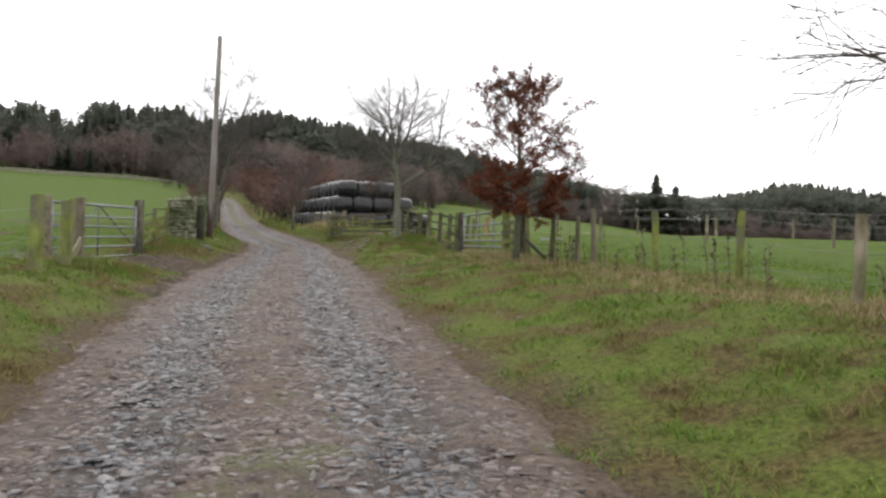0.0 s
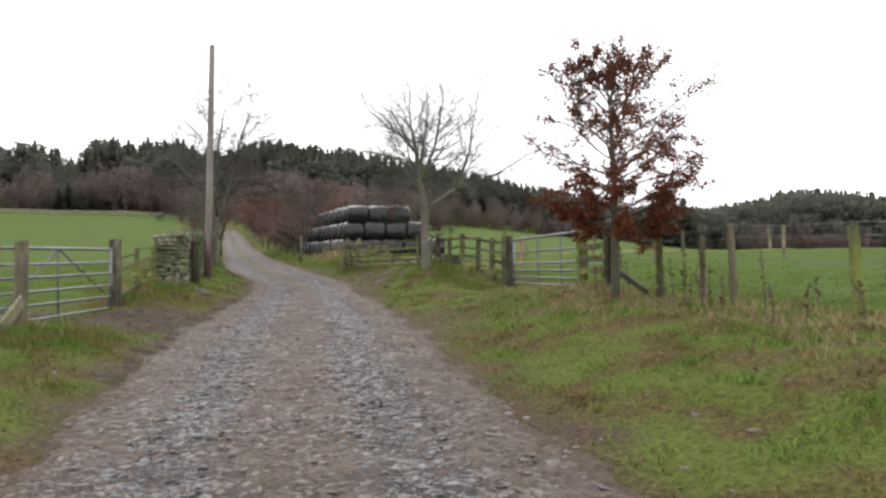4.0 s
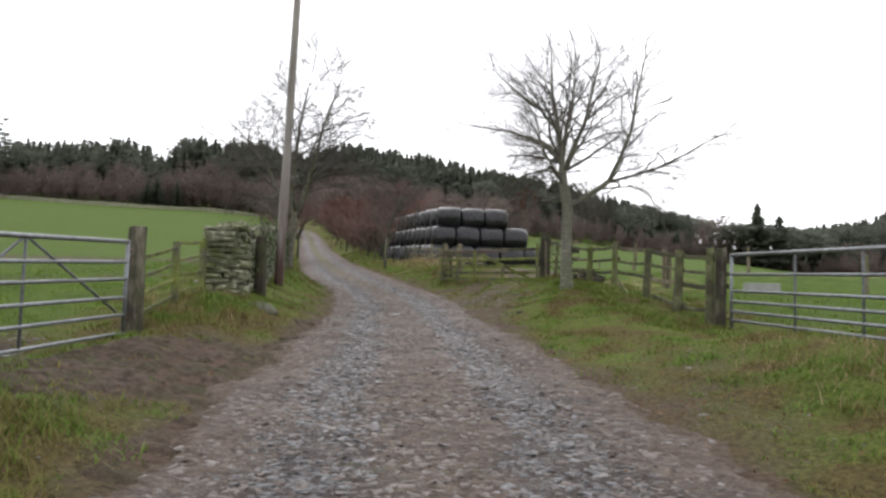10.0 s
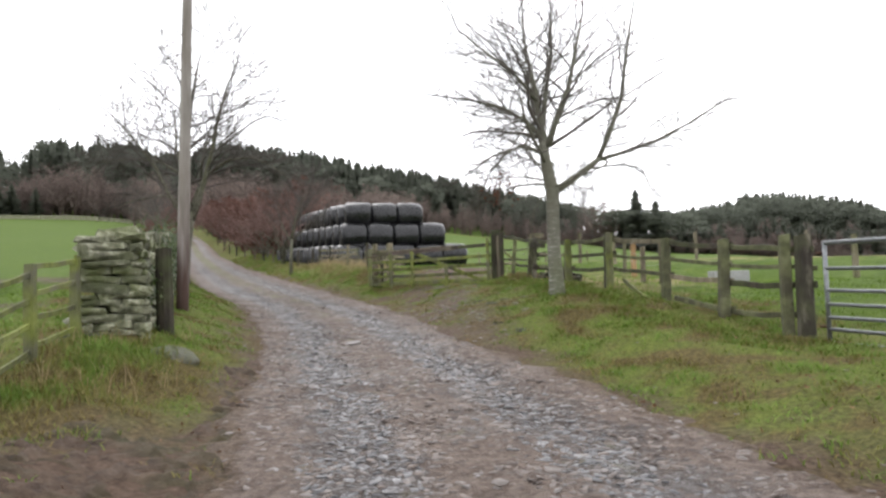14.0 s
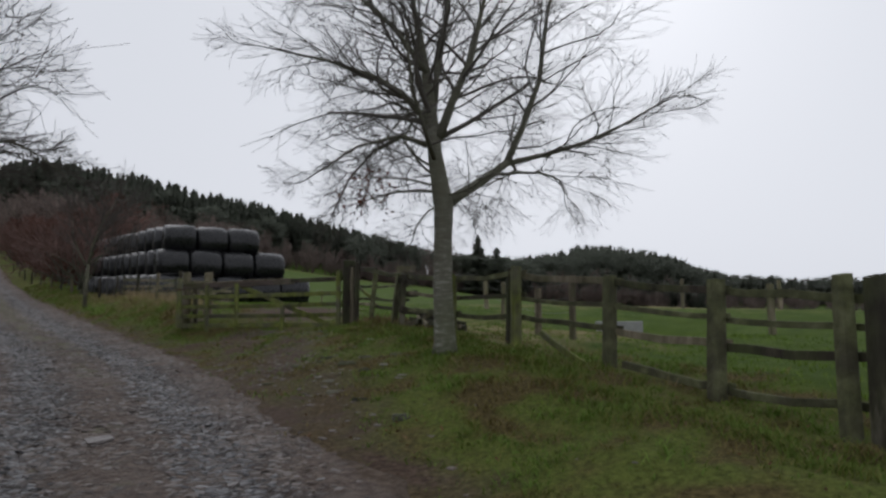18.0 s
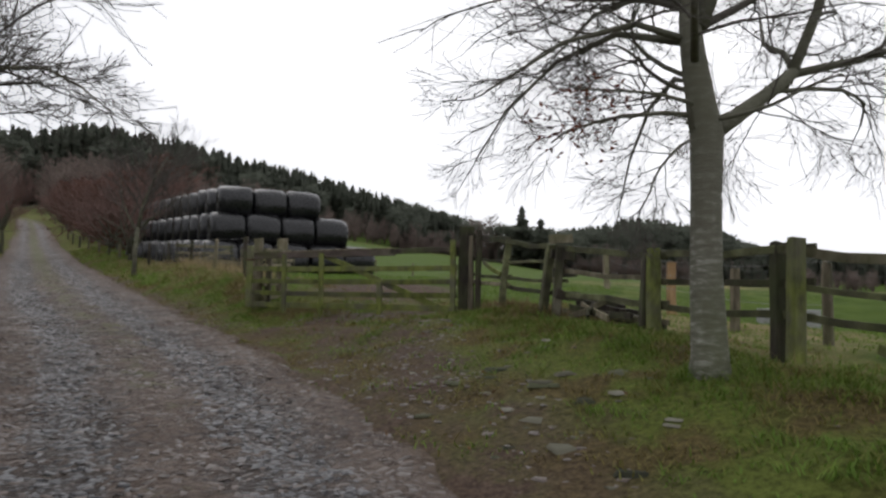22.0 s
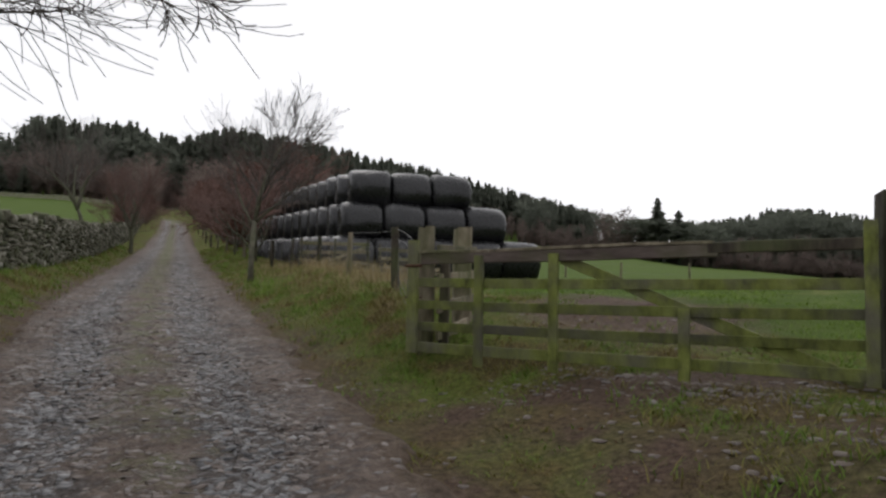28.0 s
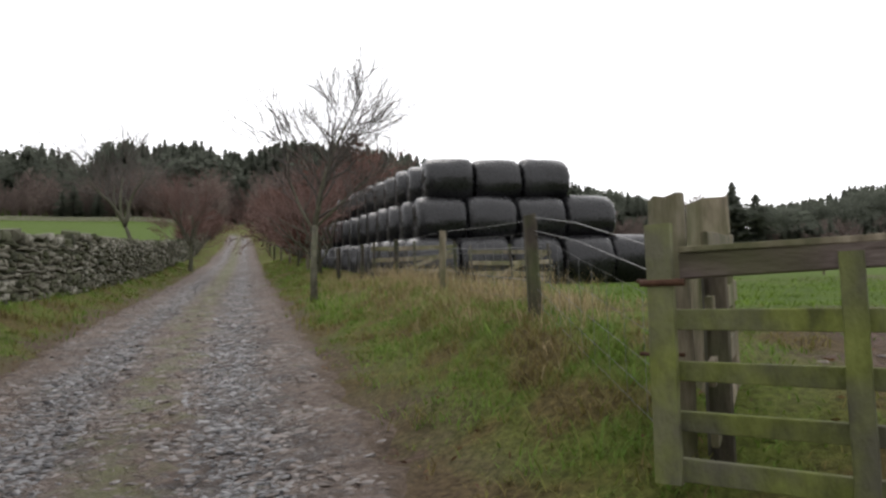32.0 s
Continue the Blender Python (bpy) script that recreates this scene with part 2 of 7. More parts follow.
TWIG_PALE = surf("pale_twigs", [(0.07, 0.062, 0.054), (0.14, 0.126, 0.11)], scale=4, bump=0.0)
TWIG = surf("twig_bark", [(0.06, 0.052, 0.045), (0.115, 0.1, 0.087)], scale=5, bump=0.0)
TWIG_FAR = surf("purple_brown_twigs", [(0.125, 0.07, 0.058), (0.2, 0.118, 0.098)], scale=0.3, bump=0.0, wobble=0.2)
CONCRETE = surf("trough_concrete", [(0.28, 0.28, 0.27), (0.40, 0.40, 0.39)], scale=6)
WHITEWASH = surf("whitewash", [(0.72, 0.72, 0.70), (0.8, 0.8, 0.78)], scale=2, bump=0.1)
SLATE = surf("slate_roof", [(0.07, 0.075, 0.085), (0.13, 0.135, 0.15)], scale=2)
BEECH_LEAF = island_leaf("copper_leaves", [(0.08, 0.024, 0.015), (0.155, 0.046, 0.022), (0.225, 0.072, 0.03), (0.11, 0.032, 0.024)], through_light=0.22, spec=0.15)
HEDGE_LEAF = island_leaf("brown_hedge_leaves", [(0.06, 0.03, 0.024), (0.11, 0.05, 0.036), (0.15, 0.06, 0.035)], through_light=0.2)
# Needle colours raised above real foliage, painting distance haze into the base colour.
HAZED_NEEDLES = island_leaf("hazed_conifer_needles", [(0.13, 0.142, 0.115), (0.152, 0.166, 0.133), (0.172, 0.187, 0.15)], through_light=0.5, spec=0.0, rough=1.0)
BRUSH = island_leaf("bare_wood_brush", [(0.145, 0.112, 0.1), (0.2, 0.158, 0.14), (0.25, 0.203, 0.182)], through_light=0.5, spec=0.0, rough=1.0)
GRASS = island_leaf("grass_blades", [(0.115, 0.086, 0.042), (0.22, 0.175, 0.07), (0.19, 0.2, 0.052), (0.12, 0.195, 0.033), (0.142, 0.236, 0.04), (0.23, 0.325, 0.066)], patch=1.7, spec=0.15, rough=0.75, through_light=0.32)
TUSSOCK = island_leaf("tussock_blades", [(0.08, 0.12, 0.022), (0.115, 0.17, 0.03), (0.155, 0.215, 0.042), (0.22, 0.19, 0.068)], spec=0.1, rough=0.8, through_light=0.3)
PASTURE = island_leaf("pasture_blades", [(0.105, 0.15, 0.025), (0.115, 0.19, 0.026), (0.15, 0.235, 0.034), (0.2, 0.28, 0.05)], patch=0.8, share=0.5, spec=0.12, rough=0.75, through_light=0.32)
STRAW = island_leaf("dry_grass", [(0.19, 0.135, 0.068), (0.33, 0.25, 0.135), (0.48, 0.38, 0.225), (0.2, 0.19, 0.07)], spec=0.15, rough=0.8, through_light=0.3)
BRACKEN = island_leaf("dead_bracken", [(0.1, 0.055, 0.03), (0.16, 0.1, 0.055), (0.26, 0.19, 0.11), (0.18, 0.17, 0.07)], spec=0.1, rough=0.8, through_light=0.25)
DOCK = island_leaf("dead_weeds", [(0.07, 0.045, 0.03), (0.14, 0.095, 0.065)])
IVY = island_leaf("ivy_leaves", [(0.03, 0.055, 0.02), (0.065, 0.10, 0.034), (0.11, 0.14, 0.05)], rough=0.5)
GRAVEL_CHIPS = island_leaf("track_chips", [(0.05, 0.036, 0.029), (0.095, 0.071, 0.059), (0.128, 0.1, 0.085), (0.155, 0.123, 0.104), (0.12, 0.103, 0.094), (0.16, 0.136, 0.122), (0.22, 0.193, 0.176)], rough=0.5, through_light=0.0, spec=0.35, patch=3.0, share=0.3)
RUT_CHIPS = island_leaf("wet_rut_chips", [(0.024, 0.023, 0.025), (0.048, 0.047, 0.05), (0.08, 0.079, 0.083), (0.12, 0.118, 0.12), (0.21, 0.204, 0.203)], rough=0.36, through_light=0.0, spec=0.45, patch=3.0, share=0.3)
LITTER = island_leaf("leaf_litter", [(0.07, 0.035, 0.02), (0.15, 0.075, 0.04), (0.24, 0.14, 0.07)])
BRUSH_RED = island_leaf("red_brown_brush", [(0.1, 0.054, 0.045), (0.145, 0.08, 0.066), (0.19, 0.11, 0.09)], through_light=0.3, spec=0.03, rough=0.95)
MUD = surf("gateway_mud", [(0.03, 0.019, 0.013), (0.08, 0.054, 0.038), (0.14, 0.1, 0.073)], scale=9, rough=0.7, bump=0.8, fine=70, stain=(0.05, 0.052, 0.018), stain_scale=2.2, stain_amount=0.6, spec=0.14)


def ground_material():
    m = bpy.data.materials.new("pasture_ground")
    m.use_nodes = True
    n, l = m.node_tree.nodes, m.node_tree.links
    bsdf = n["Principled BSDF"]
    geo = n.new("ShaderNodeNewGeometry")

    def tex(scale, detail=5, rough=0.6):
        t = n.new("ShaderNodeTexNoise")
        t.inputs["Scale"].default_value, t.inputs["Detail"].default_value, t.inputs["Roughness"].default_value = scale, detail, rough
        l.new(geo.outputs["Position"], t.inputs["Vector"])
        return t.outputs["Fac"]

    def mix(fac, a, b):
        x = n.new("ShaderNodeMix")
        x.data_type = "RGBA"
        l.new(fac, x.inputs[0])
        l.new(a, x.inputs[6])
        l.new(b, x.inputs[7])
        return x.outputs[2]

    def out(t, stops):
        r = ramp(n, stops)
        l.new(t, r.inputs[0])
        return r.outputs[0]

    def attribute(name, grain, low, high):
        a = n.new("ShaderNodeAttribute")
        a.attribute_name = name
        s = n.new("ShaderNodeMath")
        s.operation = "MULTIPLY_ADD"
        s.inputs[1].default_value = 0.9
        l.new(grain, s.inputs[0])
        l.new(a.outputs["Fac"], s.inputs[2])
        mr = n.new("ShaderNodeMapRange")
        mr.inputs[1].default_value, mr.inputs[2].default_value = low, high
        l.new(s.outputs[0], mr.inputs[0])
        return mr.outputs[0]

    fine, mid, big = tex(22, 6, 0.7), tex(1.7, 6, 0.65), tex(0.12, 4)
    rough_grass = out(fine, [(0.3, (0.038, 0.042, 0.012)), (0.5, (0.092, 0.112, 0.024)), (0.72, (0.15, 0.178, 0.042))])
    straw = out(fine, [(0.3, (0.035, 0.022, 0.012)), (0.5, (0.085, 0.058, 0.028)), (0.7, (0.17, 0.12, 0.056))])
    leafy = out(tex(1.7, 4, 0.5), [(0.4, (0.8, 0.8, 0.8)), (0.48, (0.3, 0.3, 0.3)), (0.55, (0, 0, 0))])
    verge = mix(leafy, rough_grass, straw)
    field = mix(big, out(mid, [(0.3, (0.039, 0.068, 0.011)), (0.7, (0.071, 0.112, 0.019))]), out(mid, [(0.3, (0.05, 0.082, 0.014)), (0.7, (0.092, 0.128, 0.024))]))
    col = mix(attribute("field", mid, 0.75, 1.15), verge, field)
    mud = out(fine, [(0.3, (0.028, 0.017, 0.011)), (0.5, (0.072, 0.047, 0.033)), (0.72, (0.14, 0.1, 0.074))])
    muddy = attribute("mud", mid, 0.75, 1.1)
    col = mix(muddy, col, mud)
    rushes = out(mid, [(0.35, (0.15, 0.13, 0.06)), (0.7, (0.24, 0.20, 0.10))])
    col = mix(attribute("rough", mid, 0.8, 1.2), col, rushes)
    l.new(col, bsdf.inputs["Base Color"])
    add = n.new("ShaderNodeMath")
    add.operation = "ADD"
    l.new(fine, add.inputs[0])
    l.new(mid, add.inputs[1])
    bp = n.new("ShaderNodeBump")
    bp.inputs["Strength"].default_value, bp.inputs["Distance"].default_value = 0.8, 0.05
    l.new(add.outputs[0], bp.inputs["Height"])
    l.new(bp.outputs[0], bsdf.inputs["Normal"])
    wet = n.new("ShaderNodeMapRange")
    wet.inputs[3].default_value, wet.inputs[4].default_value = 0.95, 0.75
    l.new(muddy, wet.inputs[0])
    l.new(wet.outputs[0], bsdf.inputs["Roughness"])
    bsdf.inputs["Specular IOR Level"].default_value = 0.1
    return m


def road_material():
    m = bpy.data.materials.new("muddy_gravel")
    m.use_nodes = True
    n, l = m.node_tree.nodes, m.node_tree.links
    bsdf = n["Principled BSDF"]
    geo = n.new("ShaderNodeNewGeometry")

    def tex(scale, detail=5, rough=0.6, warp=0.0):
        t = n.new("ShaderNodeTexNoise")
        t.inputs["Scale"].default_value, t.inputs["Detail"].default_value, t.inputs["Roughness"].default_value, t.inputs["Distortion"].default_value = scale, detail, rough, warp
        l.new(geo.outputs["Position"], t.inputs["Vector"])
        return t

    def out(t, stops):
        r = ramp(n, stops)
        l.new(t, r.inputs[0])
        return r.outputs[0]

    def calc(op, a, b):
        q = n.new("ShaderNodeMath")
        q.operation = op
        for k, v in enumerate((a, b)):
            if isinstance(v, float):
                q.inputs[k].default_value = v
            else:
                l.new(v, q.inputs[k])
        return q.outputs[0]

    def mix(fac, a, b):
        x = n.new("ShaderNodeMix")
        x.data_type = "RGBA"
        l.new(fac, x.inputs[0])
        l.new(a, x.inputs[6])
        l.new(b, x.inputs[7])
        return x.outputs[2]

    def attr(name):
        a = n.new("ShaderNodeAttribute")
        a.attribute_name = name
        return a.outputs["Fac"]

    # stones of uneven outline, in two sizes
    bend = n.new("ShaderNodeVectorMath")
    bend.operation = "MULTIPLY_ADD"
    bend.inputs[1].default_value = (0.07, 0.07, 0.07)
    l.new(tex(9, 3).outputs["Color"], bend.inputs[0])
    l.new(geo.outputs["Position"], bend.inputs[2])
    cells, dist = [], []
    for scale in (13, 34):
        vor = n.new("ShaderNodeTexVoronoi")
        vor.inputs["Scale"].default_value = scale
        l.new(bend.outputs[0], vor.inputs["Vector"])
        c = n.new("ShaderNodeSeparateColor")
        l.new(vor.outputs["Color"], c.inputs[0])
        cells.append(c.outputs[0])
        dist.append(vor.outputs["Distance"])
    tone = calc("ADD", calc("MULTIPLY", cells[0], 0.6), calc("MULTIPLY", cells[1], 0.4))
    stones = out(tone, [(0.1, (0.05, 0.043, 0.041)), (0.5, (0.11, 0.099, 0.096)), (0.9, (0.2, 0.186, 0.182))])
    joint = n.new("ShaderNodeRGB")
    joint.outputs[0].default_value = (0.042, 0.031, 0.025, 1)
    gaps = calc("MAXIMUM", out(dist[0], [(0.38, (0, 0, 0)), (0.62, (0.9, 0.9, 0.9))]), out(dist[1], [(0.42, (0, 0, 0)), (0.68, (0.75, 0.75, 0.75))]))
    stones = mix(gaps, stones, joint.outputs[0])
    grain = tex(11, 9, 0.76, 0.3).outputs["Fac"]
    mud = out(grain, [(0.34, (0.05, 0.036, 0.028)), (0.48, (0.118, 0.089, 0.073)), (0.64, (0.19, 0.151, 0.127))])
    grassy = out(tex(14, 5, 0.7).outputs["Fac"], [(0.3, (0.07, 0.075, 0.028)), (0.7, (0.14, 0.145, 0.065))])
    patch = tex(1.6, 6, 0.72).outputs["Fac"]
    cover = calc("SUBTRACT", calc("ADD", patch, attr("rut")), calc("MULTIPLY", dist[0], 0.25))
    stony = out(cover, [(0.42, (0, 0, 0)), (0.58, (0.95, 0.95, 0.95))])
    col = mix(stony, mud, stones)
    green = calc("ADD", tex(2.2, 6, 0.7).outputs["Fac"], attr("crown"))
    col = mix(out(green, [(0.62, (0, 0, 0)), (0.78, (0.8, 0.8, 0.8))]), col, grassy)
    verge_mud = out(grain, [(0.34, (0.036, 0.025, 0.016)), (0.5, (0.098, 0.07, 0.05)), (0.66, (0.16, 0.12, 0.088))])
    border = calc("ADD", calc("MULTIPLY", patch, 0.6), attr("edge"))
    col = mix(out(border, [(0.62, (0, 0, 0)), (0.95, (0.95, 0.95, 0.95))]), col, verge_mud)
    l.new(col, bsdf.inputs["Base Color"])
    high = calc("SUBTRACT", calc("ADD", tex(26, 6, 0.72).outputs["Fac"], grain), calc("MULTIPLY", calc("ADD", dist[0], dist[1]), 0.7))
    bp = n.new("ShaderNodeBump")
    bp.inputs["Strength"].default_value, bp.inputs["Distance"].default_value = 0.9, 0.035
    l.new(high, bp.inputs["Height"])
    l.new(bp.outputs[0], bsdf.inputs["Normal"])
    wet = n.new("ShaderNodeMapRange")
    wet.inputs[1].default_value, wet.inputs[2].default_value, wet.inputs[3].default_value, wet.inputs[4].default_value = 0.5, 0.85, 0.75, 0.4
    l.new(calc("ADD", tex(1.1, 4).outputs["Fac"], attr("rut")), wet.inputs[0])
    l.new(wet.outputs[0], bsdf.inputs["Roughness"])
    bsdf.inputs["Specular IOR Level"].default_value = 0.16
    return m


GROUND, ROAD = ground_material(), road_material()

# ---- mesh helpers ----


class Buf:
    """Collects vertices and faces of one mesh."""

    def __init__(self):
        self.v, self.f = [], []

    def add(self, verts, faces):
        k = len(self.v)
        self.v.extend(verts)
        self.f.extend([tuple(i + k for i in q) for q in faces])
        return self

    def mesh(self, name, smooth=False):
        me = bpy.data.meshes.new(name)
        me.from_pydata([tuple(p) for p in self.v], [], self.f)
        if smooth:
            me.polygons.foreach_set("use_smooth", [True] * len(me.polygons))
        me.update()
        return me


def sweep(buf, pts, section, scales, up=(0, 0, 1), caps=True):
    """A section of (u, v) carried along the points; u lies across, v along up."""
    pts = [Vector(p) for p in pts]
    k, base = len(section), len(buf.v)
    up = Vector(up)
    for i, p in enumerate(pts):
        d = (pts[min(i + 1, len(pts) - 1)] - pts[max(i - 1, 0)]).normalized()
        a = d.cross(up)
        if a.length < 1e-3:
            a = d.cross(Vector((0.3, 1, 0.1)))
        a.normalize()
        b = a.cross(d).normalized()
        s = scales[i] if hasattr(scales, "__len__") else scales
        for u, v in section:
            buf.v.append(p + a * (u * s) + b * (v * s))
    for i in range(len(pts) - 1):
        for j in range(k):
            q = base + i * k
            buf.f.append((q + k + j, q + k + (j + 1) % k, q + (j + 1) % k, q + j))
    if caps:
        buf.f.append(tuple(base + j for j in range(k)))
        buf.f.append(tuple(base + (len(pts) - 1) * k + j for j in reversed(range(k))))
    return buf


def ring(n, r=1.0, rough=0.0, rnd=random):
    return [(r * math.cos(6.2832 * i / n) * (1 + rnd.uniform(-rough, rough)), r * math.sin(6.2832 * i / n) * (1 + rnd.uniform(-rough, rough))) for i in range(n)]


def rect(w, h, c=0.12):
    a, b = w / 2, h / 2
    e = min(w, h) * c
    return [(a, -b + e), (a, b - e), (a - e, b), (-a + e, b), (-a, b - e), (-a, -b + e), (-a + e, -b), (a - e, -b)]


def part(name, buf, material, parent=None, label="", smooth=False):
    ob = new(name, buf.mesh(name, smooth) if isinstance(buf, Buf) else buf)
    ob.data.materials.append(material) if not ob.data.materials else None
    ob.parent = parent
    if label:
        ob["label"] = label
    return ob


def thing(name, at, label, category, group="", kind=""):
    ob = new(name)
    ob.empty_display_size = 0.2
    ob.location = at
    return tagged(ob, label, category, group, kind)


def put_under(ob, parent):
    """Parents ob, whose mesh is in world metres, under a thing that stands elsewhere."""
    ob.parent = parent
    ob.matrix_parent_inverse = Matrix.Translation(-Vector(parent.location))
    return ob


def board(a, b, w, h, rnd, up=(0, 0, 1), bow=0.012):
    """A sawn board or rail from a to b, w thick and h tall, a little bowed and worn."""
    a, b = Vector(a), Vector(b)
    n = 5
    pts = []
    for i in range(n):
        t = i / (n - 1)
        pts.append(a.lerp(b, t) + Vector((rnd.uniform(-1, 1), rnd.uniform(-1, 1), rnd.uniform(-1, 1) - math.sin(3.14 * t))) * bow * 0.6)
    return sweep(Buf(), pts, rect(w, h), [rnd.uniform(0.95, 1.04) for _ in range(n)], up)


def stake(base, height, w, rnd, lean=(0, 0), round_post=False, depth=0.25, top="flat"):
    """A post let into the ground, with an uneven top."""
    x, y, z = base
    n = 5
    pts = [Vector((x + lean[0] * t, y + lean[1] * t, z - depth + (height + depth) * t)) + Vector((rnd.uniform(-1, 1), rnd.uniform(-1, 1), 0)) * 0.006
           for t in (0, 0.25, 0.5, 0.8, 1.0)]
    sec = ring(10, w / 2, 0.06, rnd) if round_post else rect(w, w * rnd.uniform(0.9, 1.1), 0.14)
    turn = rnd.uniform(-0.2, 0.2)
    sec = [(u * math.cos(turn) - v * math.sin(turn), u * math.sin(turn) + v * math.cos(turn)) for u, v in sec]
    buf = sweep(Buf(), pts, sec, [1.06, 1.03, 1.0, 0.98, 0.94], up=(0, 1, 0))
    k = len(sec)
    for i in range(1, k + 1):
        p = buf.v[-i]
        buf.v[-i] = p + Vector((0, 0, rnd.uniform(-0.012, 0.012) + (0.03 * (p.x - pts[-1].x) / w if top == "slope" else 0)))
    return buf


# ---- terrain ----

Z0, SLOPE = 0.838, 0.0686
ty = np.array([-60, 5, 10, 12, 15, 17, 20, 23.5, 28, 30.4, 33.4, 36, 40, 43, 60, 115, 270, 500.0])
tl = np.array([19.0, -0.9, -2.5, -3.25, -4.3, -5.0, -5.85, -6.65, -7.8, -8.6, -9.7, -10.9, -13.0, -14.5, -21.8, -45.0, -112.0, -212])
tr = np.array([22.3, 1.9, 0.55, 0.0, -1.05, -1.65, -2.3, -3.5, -5.0, -5.7, -6.8, -8.0, -9.7, -11.0, -18.2, -41.5, -108.5, -208])
DY = np.arange(-60, 500, 0.5)
_k = np.exp(-0.5 * (np.arange(-6, 7) / 2.4) ** 2)
_k /= _k.sum()


def _soften(v):
    return np.convolve(np.pad(np.interp(DY, ty, v), 6, "edge"), _k, "valid")


DL, DR = _soften(tl), _soften(tr)
GAIN = ((0, 0), (42, 0.35), (70, 0.53), (105, 0.74), (160, 0.9), (250, 1.0), (6000, 1.0))
RISE = ((-181, -1.5), (-90, 0.2), (-50, 1.0), (-30, 1.2), (-20, 2.2), (-16, 2.5), (-10, 3.4), (-5, 3.9), (2, 4.9), (10, 5.4), (24, 6.0), (30, 6.1), (45, 5.9),
        (60, 5.7), (90, 3.0), (181, -1.5))


def smooth(a, b, x):
    t = np.clip((x - a) / (b - a), 0, 1)
    return t * t * (3 - 2 * t)


def waves(x, y, s, seed=0.0):
    """Cheap rolling unevenness between about -1 and 1."""
    return (np.sin(x * 1.3 / s + 1.7 * seed + 0.9 * np.sin(y * 0.8 / s)) + np.sin(y * 1.1 / s + 2.3 * seed + 1.3 * np.sin(x * 0.7 / s + seed))
            + 0.6 * np.sin((x + y) * 2.3 / s + seed)) / 2.6


def edges(y):
    return np.interp(y, DY, DL), np.interp(y, DY, DR)


def track_z(y):
    return np.interp(y, [-60, 35, 60, 85, 115, 270, 500], [Z0 - 60 * SLOPE, Z0 + 35 * SLOPE, 5.15, 7.5, 11.4, 31, 55])


def beside(x, y):
    """Metres from the track's nearer edge; below nought on it."""
    a, b = edges(y)
    return np.maximum(a - x, x - b) * 0.93


def blob(x, y, cx, cy, rx, ry):
    return np.exp(-(((x - cx) / rx) ** 2 + ((y - cy) / ry) ** 2))


def land(x, y):
    x, y = np.asarray(x, float), np.asarray(y, float)
    d = beside(x, y)
    left = x < edges(y)[0]
    r = np.hypot(x + 5, y - 21)
    az = np.degrees(np.arctan2(-(x + 5), y - 21))
    cone = 3.6 + r * np.tan(np.radians(np.interp(az, [p[0] for p in RISE], [p[1] for p in RISE]))) * np.interp(r, [p[0] for p in GAIN], [p[1] for p in GAIN])
    bank = np.where(left, np.interp(y, [0, 20, 28, 36, 42, 60, 120], [0.42, 0.42, 0.52, 0.75, 0.66, 0.62, 0.5]) * smooth(-0.1, 1.7, d),
                    np.interp(y, [0, 36.5, 39, 46, 50], [0.42, 0.42, 0.62, 0.62, 0.42]) * smooth(-0.1, np.interp(y, [36.5, 39, 46, 50], [2.4, 1.8, 1.8, 2.4]), d))
    near = Z0 + SLOPE * np.minimum(y, 70) + bank
    near = near + 0.12 * blob(x, y, -3.4, 29.8, 1.6, 2.6) - 0.24 * blob(x, y, -1.0, 25.2, 1.6, 2.0) + 0.12 * blob(x, y, -8.5, 25.6, 1.2, 1.6)
    near = near - 0.16 * blob(x, y, -5.8, 35.4, 1.6, 2.6) - 0.27 * blob(x, y, -8.3, 20.3, 1.4, 2.4) + 0.15 * blob(x, y, -3.2, 33.8, 1.2, 1.8) - 0.36 * blob(x, y, 2.4, 36.2, 2.2, 2.6) - 0.12 * blob(x, y, -8.2, 22.0, 0.5, 0.6)
    near = near + waves(x, y, 0.55, 1.0) * 0.03 * (1 + smooth(0.4, 1.2, d)) + 0.02 * waves(x, y, 0.28, 3.0) * smooth(0.3, 1.0, d) + waves(x, y, 0.17, 2.0) * 0.018
    cone = cone + 6 * smooth(258, 330, r) * smooth(-6, -14, az)
    cone = cone + 13 * smooth(248, 340, r) * smooth(-14, 0, az) * smooth(80, 66, az)
    w = smooth(14, 52, r)
    z = near * (1 - w) + (cone + waves(x, y, 14, 3) * 0.25 * smooth(30, 90, r)) * w
    hold = np.exp(-(np.maximum(d, 0) / 14) ** 2) * smooth(36, 48, y)
    z = z * (1 - hold) + (track_z(y) + bank) * hold
    z = z - 0.30 * blob(x, y, -7.5, 54, 8, 9) * smooth(1.0, 4.0, d)
    return z - (0.10 + 0.3 * smooth(50, 100, y)) * smooth(0.05 + 0.5 * smooth(50, 90, y), -0.3, d)


def gz(x, y):
    return float(land(np.array([x]), np.array([y]))[0])


def axis(lo, hi, step, far, growth=1.075):
    mid = np.arange(lo, hi + step / 2, step)
    out_up, out_dn, s, v, u = [], [], step, hi, lo
    while v < far or u > -far:
        s = min(s * growth, 120)
        v, u = v + s, u - s
        out_up.append(v)
        out_dn.append(u)
    return np.array(out_dn[::-1] + list(mid) + out_up)


